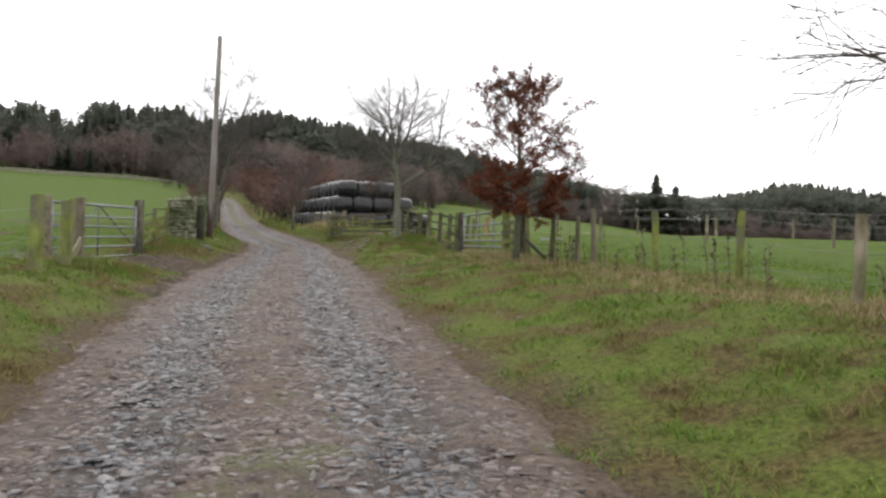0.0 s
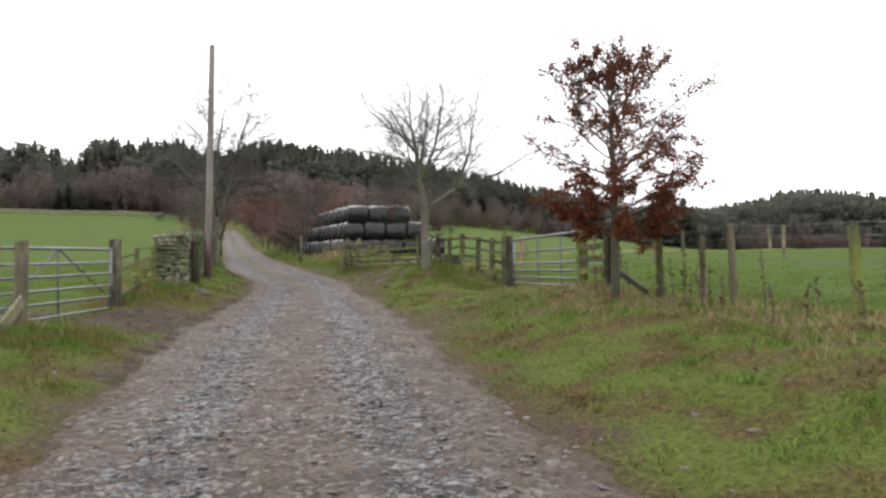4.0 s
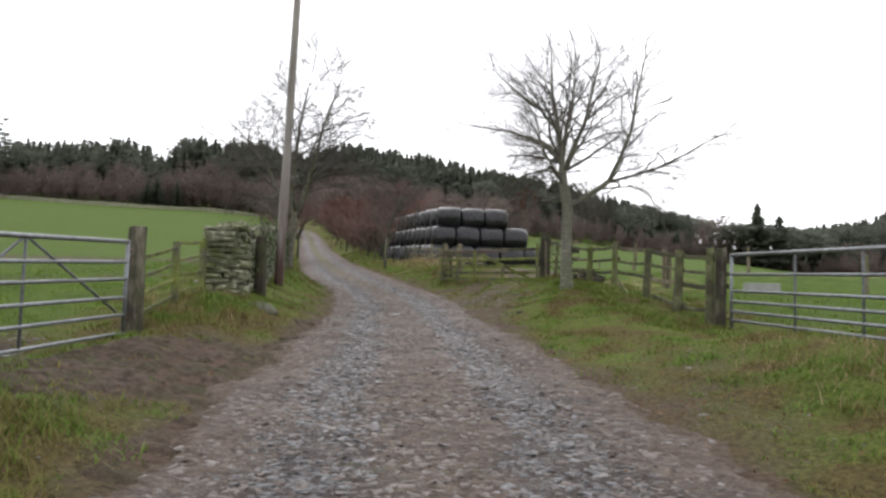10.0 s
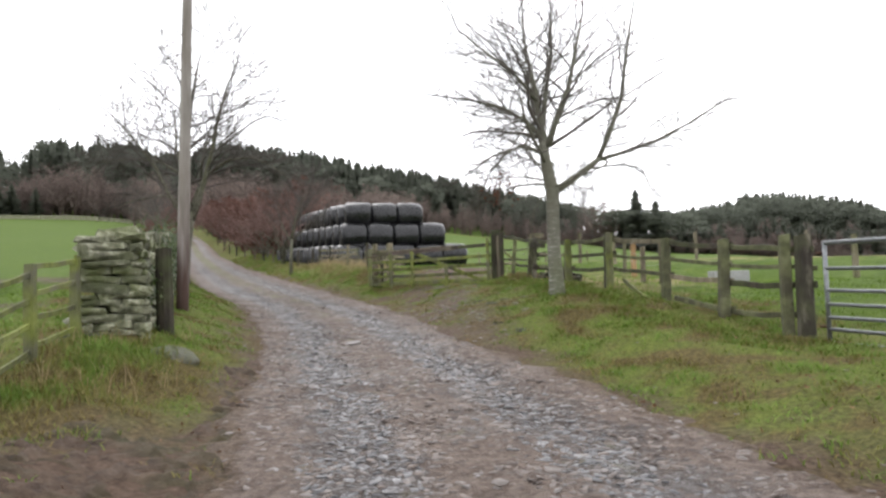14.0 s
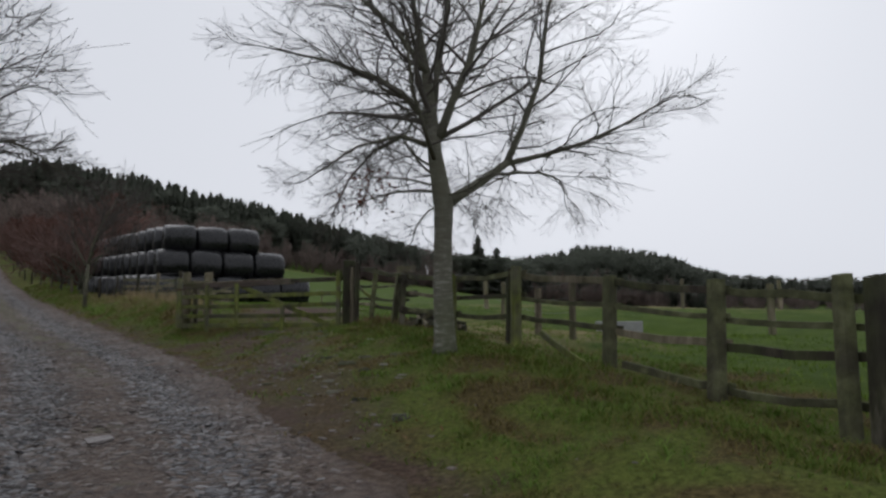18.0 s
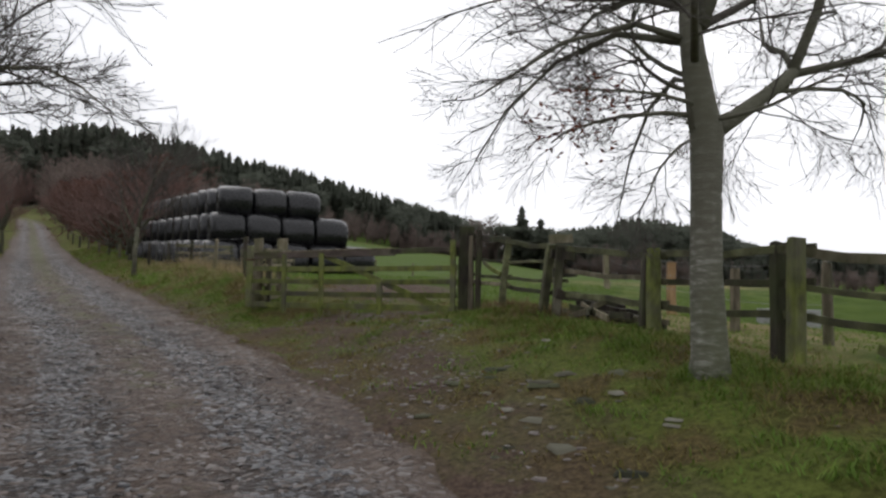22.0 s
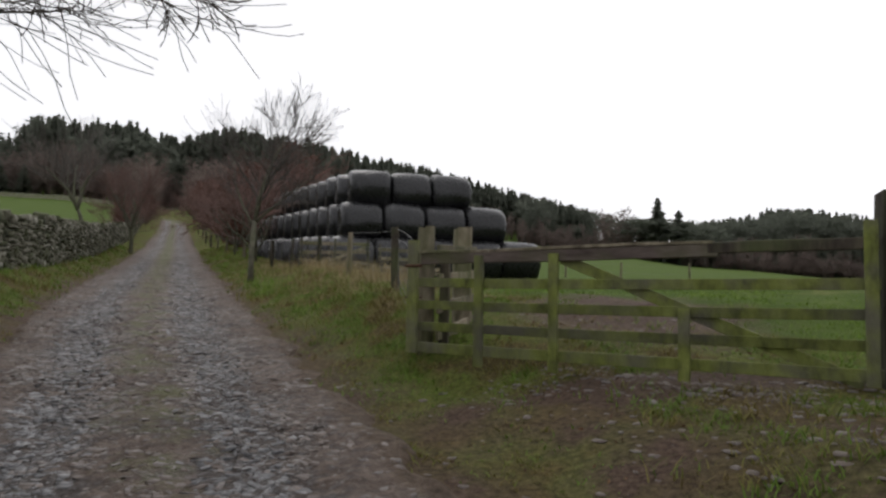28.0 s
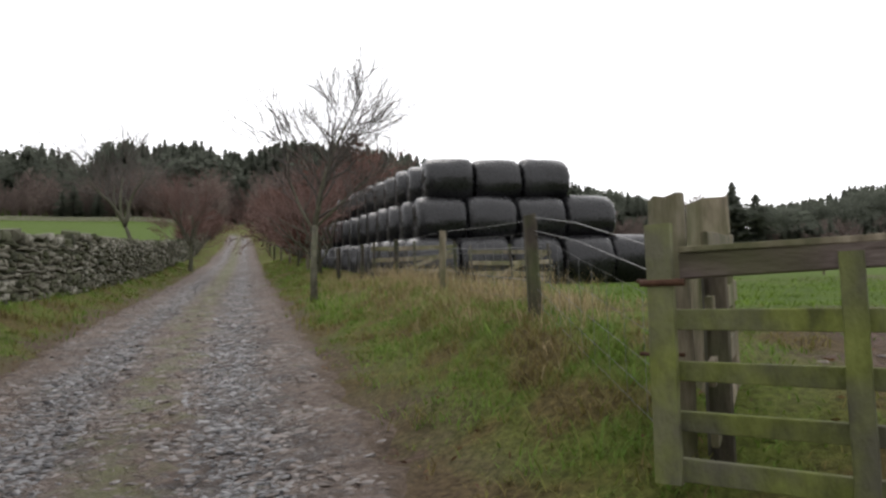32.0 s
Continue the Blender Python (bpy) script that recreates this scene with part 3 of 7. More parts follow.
def grid_mesh(name, X, Y, Z):
    ny, nx = X.shape
    me = bpy.data.meshes.new(name)
    idx = np.arange(nx * ny).reshape(ny, nx)
    quads = np.stack([idx[:-1, :-1], idx[:-1, 1:], idx[1:, 1:], idx[1:, :-1]], -1).reshape(-1, 4)
    me.vertices.add(nx * ny)
    me.vertices.foreach_set("co", np.stack([X, Y, Z], -1).ravel())
    me.loops.add(quads.size)
    me.loops.foreach_set("vertex_index", quads.ravel())
    me.polygons.add(len(quads))
    me.polygons.foreach_set("loop_start", np.arange(0, quads.size, 4))
    me.polygons.foreach_set("use_smooth", np.ones(len(quads), bool))
    me.update(calc_edges=True)
    me.validate()
    return me


def mask(me, name, values):
    a = me.attributes.new(name, "FLOAT", "POINT")
    a.data.foreach_set("value", np.asarray(values, np.float32).ravel())


def field_side(x, y):
    """How far a place lies in the mown pasture, beyond walls and fences."""
    a, b = edges(y)
    left = np.interp(y, [-60, 14.8, 18, 22.2, 25, 36, 43, 60, 270], [16, -5.6, -7.1, -8.3, -9.3, -14.2, -18.2, -25.8, -116])
    right = np.interp(y, [-60, 15.4, 21.7, 25.7, 31, 35.3, 40.7, 60, 270], [37, 3.2, 0.35, -0.9, -2.3, -3.4, -7.4, -15.5, -106])
    return np.maximum(left - x, x - right)


def muddy(x, y):
    d = beside(x, y)
    m = 0.62 * np.exp(-(np.maximum(d + 0.22 * waves(x, y, 0.33, 8), 0) / 0.62) ** 2)
    m = np.maximum(m, 0.85 * blob(x, y, -6.9, 20.7, 1.4, 2.9))
    m = np.maximum(m, 0.85 * blob(x, y, -8.9, 19.4, 0.9, 2.4))
    strip = np.exp(-((0.74 * (y - 27.7) - 0.67 * (x + 14.4) + 0.4 * waves(x, y, 0.9, 2)) / 0.8) ** 2) * smooth(5.0, 2.5, np.abs(0.74 * (x + 14.4) + 0.67 * (y - 27.7)))
    m = np.maximum(m, 0.66 * strip)
    m = np.maximum(m, 0.52 * blob(x, y, -5.6, 33.6, 1.7, 3.4))
    m = np.maximum(m, 0.95 * blob(x, y, -5.4, 35.75, 1.6, 0.5))
    m = np.maximum(m, 0.66 * blob(x, y, -5.15, 31.3, 0.75, 3.0))
    m = np.maximum(m, 0.85 * blob(x, y, -5.0, 38.6, 1.7, 2.2))
    m = np.maximum(m, 0.5 * blob(x, y, -1.9, 20.5, 1.0, 4.0))
    m = np.maximum(m, 0.6 * blob(x, y, -4.6, 28.0, 0.75, 4.0))
    m = np.maximum(m, (0.51 + 0.18 * waves(x, y, 0.22, 3)) * smooth(0.35, -0.45, x + 4.7 - 0.08 * (y - 30.5) + 0.25 * waves(x, y, 0.3, 5)) * smooth(27.0, 29.5, y) * smooth(37.0, 35.5, y) * (x > edges(y)[1] - 0.3))
    m = np.maximum(m, 0.5 * blob(x, y, -2.0, 47.0, 4.0, 4.5))
    m = np.maximum(m, 0.75 * blob(x, y, -8.3, 15.8, 1.6, 1.2))
    m = np.maximum(m, 0.6 * np.exp(-(np.maximum(x - edges(y)[1], 0) / 1.0) ** 2) * smooth(33, 36, y) * smooth(46, 38, y))
    return m


gx, gy = axis(-15.0, 6.0, 0.175, 2500), axis(4.0, 46.0, 0.175, 2500)
GX, GY = np.meshgrid(gx, gy)
me = grid_mesh("ground", GX, GY, land(GX, GY))
fs = field_side(GX, GY)
mask(me, "field", smooth(0.2, 1.6, fs))
mask(me, "mud", muddy(GX, GY))
mask(me, "rough", np.clip(0.7 * blob(GX, GY, 8, 45, 12, 7) + 0.75 * blob(GX, GY, -0.6, 33.5, 2.2, 4.2) + 0.35 * smooth(1.5, 0.2, np.abs(fs)) * smooth(45, 25, GY) + 0.6 * np.exp(-((np.hypot(GX + 5, GY - 21) - 246) / 6) ** 2), 0, 1))
me.materials.append(GROUND)
tagged(new("ground", me), "sloping green pasture and rough grass verges with mud", "ground", kind="structure")

ry = np.concatenate([np.arange(-10, 46, 0.07), 46 + np.cumsum(0.09 * 1.03 ** np.arange(146))])
ru = np.linspace(-0.14, 1.14, 72)
RU, RY = np.meshgrid(ru, ry)
ea, eb = edges(RY)
RX = ea + (eb - ea) * RU + waves(RU * 0, RY, 0.5, 5) * 0.10 + waves(RU * 0, RY, 0.14, 2) * 0.05
rut = -0.045 * (np.exp(-((RU - 0.26) / 0.12) ** 2) + np.exp(-((RU - 0.74) / 0.12) ** 2)) + 0.02
rng = np.random.RandomState(21)
lumps = (rng.normal(0, 0.007, RX.shape) * (0.55 + 0.45 * waves(RX, RY, 0.4, 6)) * smooth(1.08, 1.0, np.abs(RU - 0.5) * 2) + waves(RX, RY, 0.09, 1) * 0.007 + waves(RX, RY, 0.05, 4) * 0.006 + waves(RX, RY, 0.35, 2) * 0.012) * smooth(80, 40, RY)
RZ = track_z(RY) + rut + lumps - 0.16 * smooth(0.02, 0.14, np.maximum(-RU, RU - 1) + 0.05 * waves(RX, RY, 0.16, 9) * smooth(60, 40, RY))
me = grid_mesh("road", RX, RY, RZ)
mask(me, "rut", 0.25 * (np.exp(-((RU - 0.27) / 0.14) ** 2) + np.exp(-((RU - 0.74) / 0.14) ** 2)))
mask(me, "edge", 0.9 * smooth(0.88, 1.08, np.abs(RU - 0.5) * 2))
mask(me, "crown", np.exp(-((RU - 0.5) / 0.13) ** 2) * np.interp(RY, [0, 8, 14, 30, 36, 48, 60], [0.22, 0.2, 0.05, 0.06, 0.19, 0.24, 0.32]))
me.materials.append(ROAD)
road = tagged(new("road", me), "wet stony farm track with muddy ruts", "track", kind="structure")

# ---- gates, fences, wall, pole, bales ----


def world_part(name, buf, material, parent, label="", smooth=False):
    """A part whose mesh is written in world metres."""
    ob = part(name, buf, material, None, label, smooth)
    return put_under(ob, parent)


def sub_part(name, buf, material, parent, label="", smooth=False):
    """A piece of a part, written in world metres."""
    return part(name, buf, material, parent, label, smooth)


def at_ground(x, y, up=0.0):
    return (x, y, gz(x, y) + up)


def tube(a, b, r, n=8):
    return sweep(Buf(), [Vector(a), Vector(a).lerp(Vector(b), 0.5), Vector(b)], ring(n, r), 1.0)


def loop_tube(pts, r, n=8):
    return sweep(Buf(), pts, ring(n, r), 1.0)


def metal_gate(a, b, bars, label, verticals, braces=(), high=1.12):
    """A tubular field gate hung between two posts."""
    a, b = Vector(a), Vector(b)
    g = thing("metal_field_gate", a, label, "gate")
    a, b = a.lerp(b, 0.035), a.lerp(b, 0.965)
    up = Vector((0, 0, 1))
    for i, h in enumerate(bars):
        thick = 0.026 if h == bars[-1] else 0.021
        world_part("bar", tube(a + up * h * high, b + up * h * high, thick), STEEL, g, smooth=True)
    ends = [world_part("end_upright", tube(e - up * 0.02, e + up * (high + 0.02), 0.024), STEEL, g, smooth=True) for e in (a, b)]
    for f in verticals:
        p = a.lerp(b, f)
        world_part("upright", tube(p + up * 0.0, p + up * high, 0.015), STEEL_DULL, g, smooth=True)
    for f0, h0, f1, h1 in braces:
        world_part("brace", tube(a.lerp(b, f0) + up * h0 * high, a.lerp(b, f1) + up * h1 * high, 0.0145), STEEL_DULL, g, smooth=True)
    for h in (0.15, 0.9):
        sub_part("hinge", tube(a + up * h * high, a.lerp(b, -0.03) + up * h * high, 0.014), RUST, ends[0], "rusty hinge", smooth=True)
    sub_part("latch", tube(b + up * 0.62 * high, b.lerp(a, -0.025) + up * 0.62 * high, 0.013), RUST, ends[1], "rusty latch", smooth=True)
    return g


rnd = random.Random(5)

# the gate into the sheep pasture, and its posts
metal_gate((-8.2, 22.05, 2.59), (-7.93, 18.4, 2.42), (0.0, 0.2, 0.39, 0.59, 0.775, 1.0), "grey galvanised six-bar field gate, closed beside muddy ground", (0.5,),
           ((0.5, 1.0, 0.05, 0.24), (0.5, 1.0, 0.97, 0.04)), 1.07)
POSTS = (
    ("gate_post", -8.27, 22.2, 1.25, 0.23, SPLITWOOD, "thick dark weathered gate post with a pale split side", (0.0, 0.0), True),
    ("gate_post", -7.1, 18.05, 1.12, 0.17, GREYWOOD, "brown weathered gate post with a rubbed face", (-0.02, 0.03), True),
    ("fence_post", -6.42, 16.6, 1.02, 0.16, MOSSY, "green mossy wooden fence post in grass", (0.03, 0.0), False),
    ("fence_post", -5.84, 15.1, 0.98, 0.14, MOSSY, "green mossy wooden fence post beside mud", (0.01, 0.0), False),
    ("fence_post", -4.75, 12.3, 0.95, 0.13, MOSSY, "green mossy wooden fence post in the verge", (0.02, 0.0), False),
    ("fence_post", -3.9, 9.7, 0.95, 0.13, MOSSY, "green mossy wooden fence post in the verge", (0.0, 0.02), False),
    ("wall_end_post", -8.31, 25.73, 1.0, 0.2, DARKWOOD, "rough dark post standing against the wall end", (-0.03, 0.02), True),
    ("gate_post", -0.88, 25.67, 1.21, 0.16, SPLITWOOD, "dark rotting gate post with a split front", (0.02, 0.0), False),
    ("gate_post", -0.99, 25.86, 1.19, 0.12, LICHENED, "grey weathered post beside the rotting gate post", (0.0, 0.0), False),
    ("gate_post", 0.345, 21.74, 1.09, 0.16, MOSSY, "green mossy gate post at a metal gate", (0.0, 0.0), False),
    ("fence_post", 0.69, 21.13, 0.98, 0.18, DARKWOOD, "dark stub post at the end of a rail panel", (0.0, 0.0), True),
    ("gate_post", -3.95, 35.3, 1.31, 0.24, DARKWOOD, "tall square dark post that hangs a wooden gate", (0.0, 0.0), False),
    ("catch_post", -7.29, 37.2, 1.2, 0.17, GREYWOOD, "thick gnarled grey catch post with a split top", (0.0, 0.0), True),
    ("old_post", -6.94, 37.88, 1.0, 0.19, GREYWOOD, "grey weathered post with a broken top behind the gate", (0.0, 0.02), False),
)
for name, x, y, h, w, m, label, lean, rounded in POSTS:
    tagged(part(name, stake(at_ground(x, y), h, w, rnd, lean, rounded, top="flat" if "hangs" in label else "slope"), m), label, "post", "posts along the track")

# pale slam post with the stubs of old rails
slam = thing("slam_post", at_ground(-7.88, 18.3), "pale weathered slam post with stubs of old rails", "post")
p0 = Vector(at_ground(-7.88, 18.3))
world_part("shaft", stake(p0, 1.2, 0.13, rnd), GREYWOOD, slam)
for h in (0.1, 0.33, 0.55, 0.78, 1.02):
    world_part("rail_stub", board(p0 + Vector((-0.16, -0.06, h)), p0 + Vector((0.14, -0.1, h)), 0.035, 0.1, rnd), GREYWOOD, slam)
tagged(part("leaning_plank", board(at_ground(-6.5, 16.8, 0.03), at_ground(-6.98, 17.9, 0.36), 0.035, 0.17, rnd), GREYWOOD),
       "grey weathered plank leaning low between posts", "plank")

# rails between gate post and wall
rail_fence = thing("rail_fence", at_ground(-8.6, 23.4), "low mossy post and rail fence beside the stone wall", "fence")
q = [Vector(at_ground(*p)) for p in ((-8.35, 22.35), (-8.6, 23.6), (-8.77, 24.62), (-8.85, 24.95))]
for p, h in zip(q[1:3], (0.86, 0.82)):
    world_part("post", stake(p, h, 0.09, rnd), MOSSY, rail_fence)
for a, b in zip(q, q[1:]):
    for h in (0.14, 0.38, 0.6, 0.84):
        world_part("rail", board(a + Vector((0, 0, h)), b + Vector((0, 0, h - 0.03 + rnd.uniform(-0.04, 0.03))), 0.025, 0.05, rnd), MOSSY, rail_fence)

# right-hand metal gate with its rail panel and fallen rail
metal_gate((-0.82, 25.5, 2.76), (0.43, 21.72, 2.65), (0.0, 0.13, 0.25, 0.38, 0.52, 0.74, 1.0), "grey galvanised seven-bar field gate, closed in a wooden fence", (0.4, 0.72), high=1.09)
panel = thing("rail_hurdle", at_ground(0.5, 21.4), "narrow panel of mossy wooden rails beside a metal gate", "fence")
a, b = Vector(at_ground(0.33, 21.76)), Vector(at_ground(0.72, 21.1))
for h in (0.1, 0.3, 0.5, 0.7, 0.93):
    world_part("rail", board(a + Vector((-0.09, -0.02, h)), b + Vector((-0.09, -0.02, h)), 0.04, 0.095, rnd), MOSSY, panel)
tagged(part("fallen_rail", board(at_ground(0.72, 21.0, 0.35), at_ground(1.1, 20.2, 0.06), 0.04, 0.08, rnd), DARKWOOD), "dark rail fallen from the fence into grass", "rail")


def wire_fence(name, line, heights, h, label, material, wires=True, width=0.1, odd=()):
    f = thing(name, at_ground(*line[0]), label, "fence")
    tops = []
    for i, (x, y) in enumerate(line):
        p = Vector(at_ground(x, y))
        hh = h * rnd.uniform(0.93, 1.06)
        lean = (rnd.uniform(-0.04, 0.04), rnd.uniform(-0.04, 0.04))
        world_part("post", stake(p, hh, width * rnd.uniform(0.85, 1.15), rnd, lean, rnd.random() < 0.5), odd[i] if i < len(odd) else material if rnd.random() < 0.75 else GREYWOOD, f)
        tops.append(p)
    if wires:
        for k in heights:
            for a, b in zip(tops, tops[1:]):
                va, vb = a + Vector((0.05, 0, k)), b + Vector((0.05, 0, k))
                world_part("wire", loop_tube([va, va.lerp(vb, 0.5) - Vector((0, 0, 0.015)), vb], 0.0028, 4), WIRE, f)
    return f


wire_fence("wire_fence", [(0.8, 21.0), (1.22, 19.93), (1.59, 19.1), (1.82, 18.58), (2.53, 16.96), (3.2, 15.42), (3.88, 13.9), (4.6, 12.2), (5.5, 9.9), (6.6, 7.2)], (0.25, 0.55, 0.82, 0.95),
           0.93, "wire stock fence on mossy wooden posts, weeds below", MOSSY, width=0.1)
far_line = [(-7.87, 40.1), (-9.13, 43.6), (-10.6, 47.7), (-12.0, 50.6), (-13.2, 52.8), (-14.9, 56.6), (-16.5, 60.2), (-18.2, 64.0), (-20.2, 68.5), (-22.5, 73.5),
            (-25, 79), (-28, 86), (-31, 93), (-34.5, 101)]
far_fence = wire_fence("wire_fence", far_line, (0.3, 0.6, 0.84), 0.88, "wire fence on dark wooden posts along the track", DARKWOOD, odd=(DARKWOOD, GREYWOOD, DARKWOOD))


def netting(fence, a, b):
    """Stock net between two posts: strained wires and upright stays."""
    a, b = Vector(at_ground(*a)), Vector(at_ground(*b))
    n = max(2, int((b - a).length / 0.3))
    for h in (0.12, 0.24, 0.38, 0.54, 0.72):
        world_part("net_wire", loop_tube([a + UP * h, a.lerp(b, 0.5) + UP * (h - 0.01), b + UP * h], 0.0018, 3), WIRE, fence)
    for i in range(1, n):
        p = a.lerp(b, i / n)
        world_part("net_stay", loop_tube([p + UP * 0.12, p + UP * 0.72], 0.0016, 3), WIRE, fence)


UP = Vector((0, 0, 1))
for a, b in zip([(-7.31, 37.2)] + far_line[:4], far_line[:5]):
    netting(far_fence, a, b)
va, vb = Vector(at_ground(-7.31, 37.2)), Vector(at_ground(*far_line[0]))
for h in (0.84, 0.96):
    world_part("wire", loop_tube([va + UP * h, va.lerp(vb, 0.5) + UP * (h - 0.015), vb + UP * (h - 0.1)], 0.003, 4), WIRE, far_fence)
wire_fence("wire_fence", [(-0.95, 31.2), (-0.83, 33.12), (-0.37, 36.96), (-0.1, 39.4)], (0.4, 0.62, 0.85), 0.85, "low wire fence in rough grass behind the rail fence", GREYWOOD)
tagged(part("marker_stake", stake(at_ground(-0.39, 35.77), 0.92, 0.13, rnd), FRESHWOOD), "fresh orange-brown wooden stake in rough grass", "stake")
verge_wire = thing("verge_wire", at_ground(-5.62, 14.85), "slack fence wire strung between mossy verge posts", "wire")
line = [(-3.9, 9.7), (-4.75, 12.3), (-5.84, 15.1), (-6.42, 16.6)]
for h in (0.45, 0.82):
    for a, b in zip(line, line[1:]):
        va, vb = Vector(at_ground(*a)) + UP * h, Vector(at_ground(*b)) + UP * h
        world_part("wire", loop_tube([va, va.lerp(vb, 0.5) - UP * 0.03, vb], 0.0026, 4), WIRE, verge_wire)
wire_fence("wire_fence", [(4.0 + i * 3.4, 33.5 - i * 1.9) for i in range(9)], (0.5, 0.9), 1.0, "distant wire fence across the pasture", GREYWOOD)
wire_fence("wire_fence", [(-1.0 + i * 4.0, 40.5 + i * 0.7) for i in range(10)], (0.5, 0.9), 1.0, "distant wire fence across the pasture", GREYWOOD)
wire_fence("wire_fence", [(3.0 - i * 2.2, 62 + i * 4.0) for i in range(8)], (0.5, 0.9), 1.0, "distant wire fence on the slope", GREYWOOD)

# post and rail fence with doubled, leaning posts
old = thing("post_and_rail_fence", at_ground(-2.4, 30.5), "old mossy post and rail fence with leaning posts and broken rails", "fence")
fa, fb = Vector((-0.89, 25.67, 0)), Vector((-3.93, 35.26, 0))
side = Vector((0.953, 0.302, 0))


def on_fence(f, off=0.0, up=0.0):
    p = fa.lerp(fb, f) + side * off
    return Vector(at_ground(p.x, p.y, up))


for f, off, top, w, m, lean in ((0.139, 0, 4.02, 0.13, LICHENED, (0.03, -0.02)), (0.272, 0, 4.14, 0.12, LICHENED, (0.05, 0.03)), (0.44, 0, 4.38, 0.12, MOSSY, (0.02, 0.0)),
                                (0.458, 0.05, 4.36, 0.11, DARKWOOD, (0.05, 0.08)), (0.598, 0.0, 4.38, 0.12, MOSSY, (0.0, 0.02)), (0.617, 0.04, 4.39, 0.12, DARKWOOD, (0.03, -0.06)),
                                (0.77, 0, 4.5, 0.1, SPLITWOOD, (0.03, -0.1)), (0.797, -0.02, 4.55, 0.1, LICHENED, (0.08, -0.12)), (0.903, 0, 4.68, 0.09, LICHENED, (0.1, -0.05)),
                                (0.97, 0.02, 4.88, 0.08, DARKWOOD, (0.0, 0.03)), (0.985, -0.03, 4.8, 0.06, GREYWOOD, (0.0, 0.02))):
    p = on_fence(f, off)
    world_part("post", stake(p, top - p.z, w, rnd, lean), m, old)
# the rails' heights follow the rising ground; some sag or are half rotten
RAILS = (((0, 3.81), (0.14, 3.94), (0.27, 4.08), (0.44, 4.29), (0.6, 4.33), (0.77, 4.5), (0.9, 4.69), (0.99, 4.79)),
         ((0, 3.6), (0.14, 3.69), (0.27, 3.83), (0.44, 4.01), (0.6, 4.07), (0.77, 4.24)),
         ((0, 3.37), (0.14, 3.46), (0.27, 3.6), (0.44, 3.75), (0.6, 3.83), (0.77, 3.96)),
         ((0, 3.02), (0.14, 3.09), (0.25, 3.24)), ((0.6, 3.65), (0.77, 3.72)),
         ((0.77, 4.32), (0.9, 4.38), (0.99, 4.45)), ((0.77, 4.09), (0.9, 4.17), (0.99, 4.23)), ((0.77, 3.92), (0.9, 4.05), (0.99, 4.1)))
for j, rail in enumerate(RAILS):
    for i, ((f0, z0), (f1, z1)) in enumerate(zip(rail, rail[1:])):
        a, b = on_fence(f0 - 0.012, 0.075), on_fence(f1 + 0.012, 0.075)
        a.z, b.z = z0 + rnd.uniform(-0.015, 0.015), z1 + rnd.uniform(-0.015, 0.015)
        tall = (0.075, 0.06, 0.07, 0.07, 0.06, 0.04, 0.05, 0.06)[j] * rnd.uniform(0.85, 1.1)
        world_part("rail", board(a, b, 0.03, tall, rnd, bow=0.03), (LICHENED, LICHENED, DARKWOOD, LICHENED, GREYWOOD)[(i * 2 + j) % 5], old)
a, b = on_fence(0.955, 0.02, 0.72), on_fence(0.905, 0.02, 0.5)
world_part("brace", board(a, b, 0.03, 0.06, rnd), MOSSY, old)
world_part("broken_rail", board(on_fence(0.36, -0.2, 0.2), on_fence(0.27, -0.35, 0.02), 0.03, 0.07, rnd), MOSSY, old, "broken rail leaning to the ground")
for f, h in ((0.76, 0.3), (0.765, 0.55), (0.77, 0.78), (0.775, 0.95)):
    p = on_fence(f, 0.0, h)
    world_part("board", board(p - side * 0.06, p + side * 0.28 + Vector((0, 0, rnd.uniform(-0.05, 0.03))), 0.035, 0.11, rnd), GREYWOOD if h > 0.9 else DARKWOOD, old)
# stacked planks lying behind the fence
for i in range(6):
    p, r = on_fence(0.62 + 0.02 * i, 0.35 + 0.12 * (i % 3), 0.06 + 0.045 * (i // 2)), on_fence(0.78, 0.4 + 0.1 * (i % 3), 0.1 + 0.05 * (i // 2))
    tagged(part("loose_plank", board(p, r, 0.04, 0.12, rnd), DARKWOOD), "dark rotting plank lying behind the rail fence", "plank", "rotting planks in a heap")

for i in range(4):
    p, r = on_fence(0.63 + 0.03 * i, -0.02 - 0.05 * i, 0.12 - 0.02 * i), on_fence(0.745 - 0.015 * i, 0.03 + 0.06 * i, 0.16 + 0.03 * i)
    tagged(part("loose_plank", board(p, r, 0.03, 0.07, rnd, bow=0.03), GREYWOOD if i % 2 else DARKWOOD), "split grey plank fallen at the foot of the fence", "plank", "rotting planks in a heap")

# the wooden gate
w0, w1 = Vector((-7.365, 36.92, 3.6)), Vector((-4.1, 35.24, 3.6))
gate = thing("wooden_gate", w0, "mossy green five-bar wooden field gate, closed", "gate")
UP = Vector((0, 0, 1))
out_n = Vector((-(w1 - w0).y, (w1 - w0).x, 0)).normalized()


def on_gate(f, h, off=0.0):
    return w0.lerp(w1, f) + UP * h + out_n * off


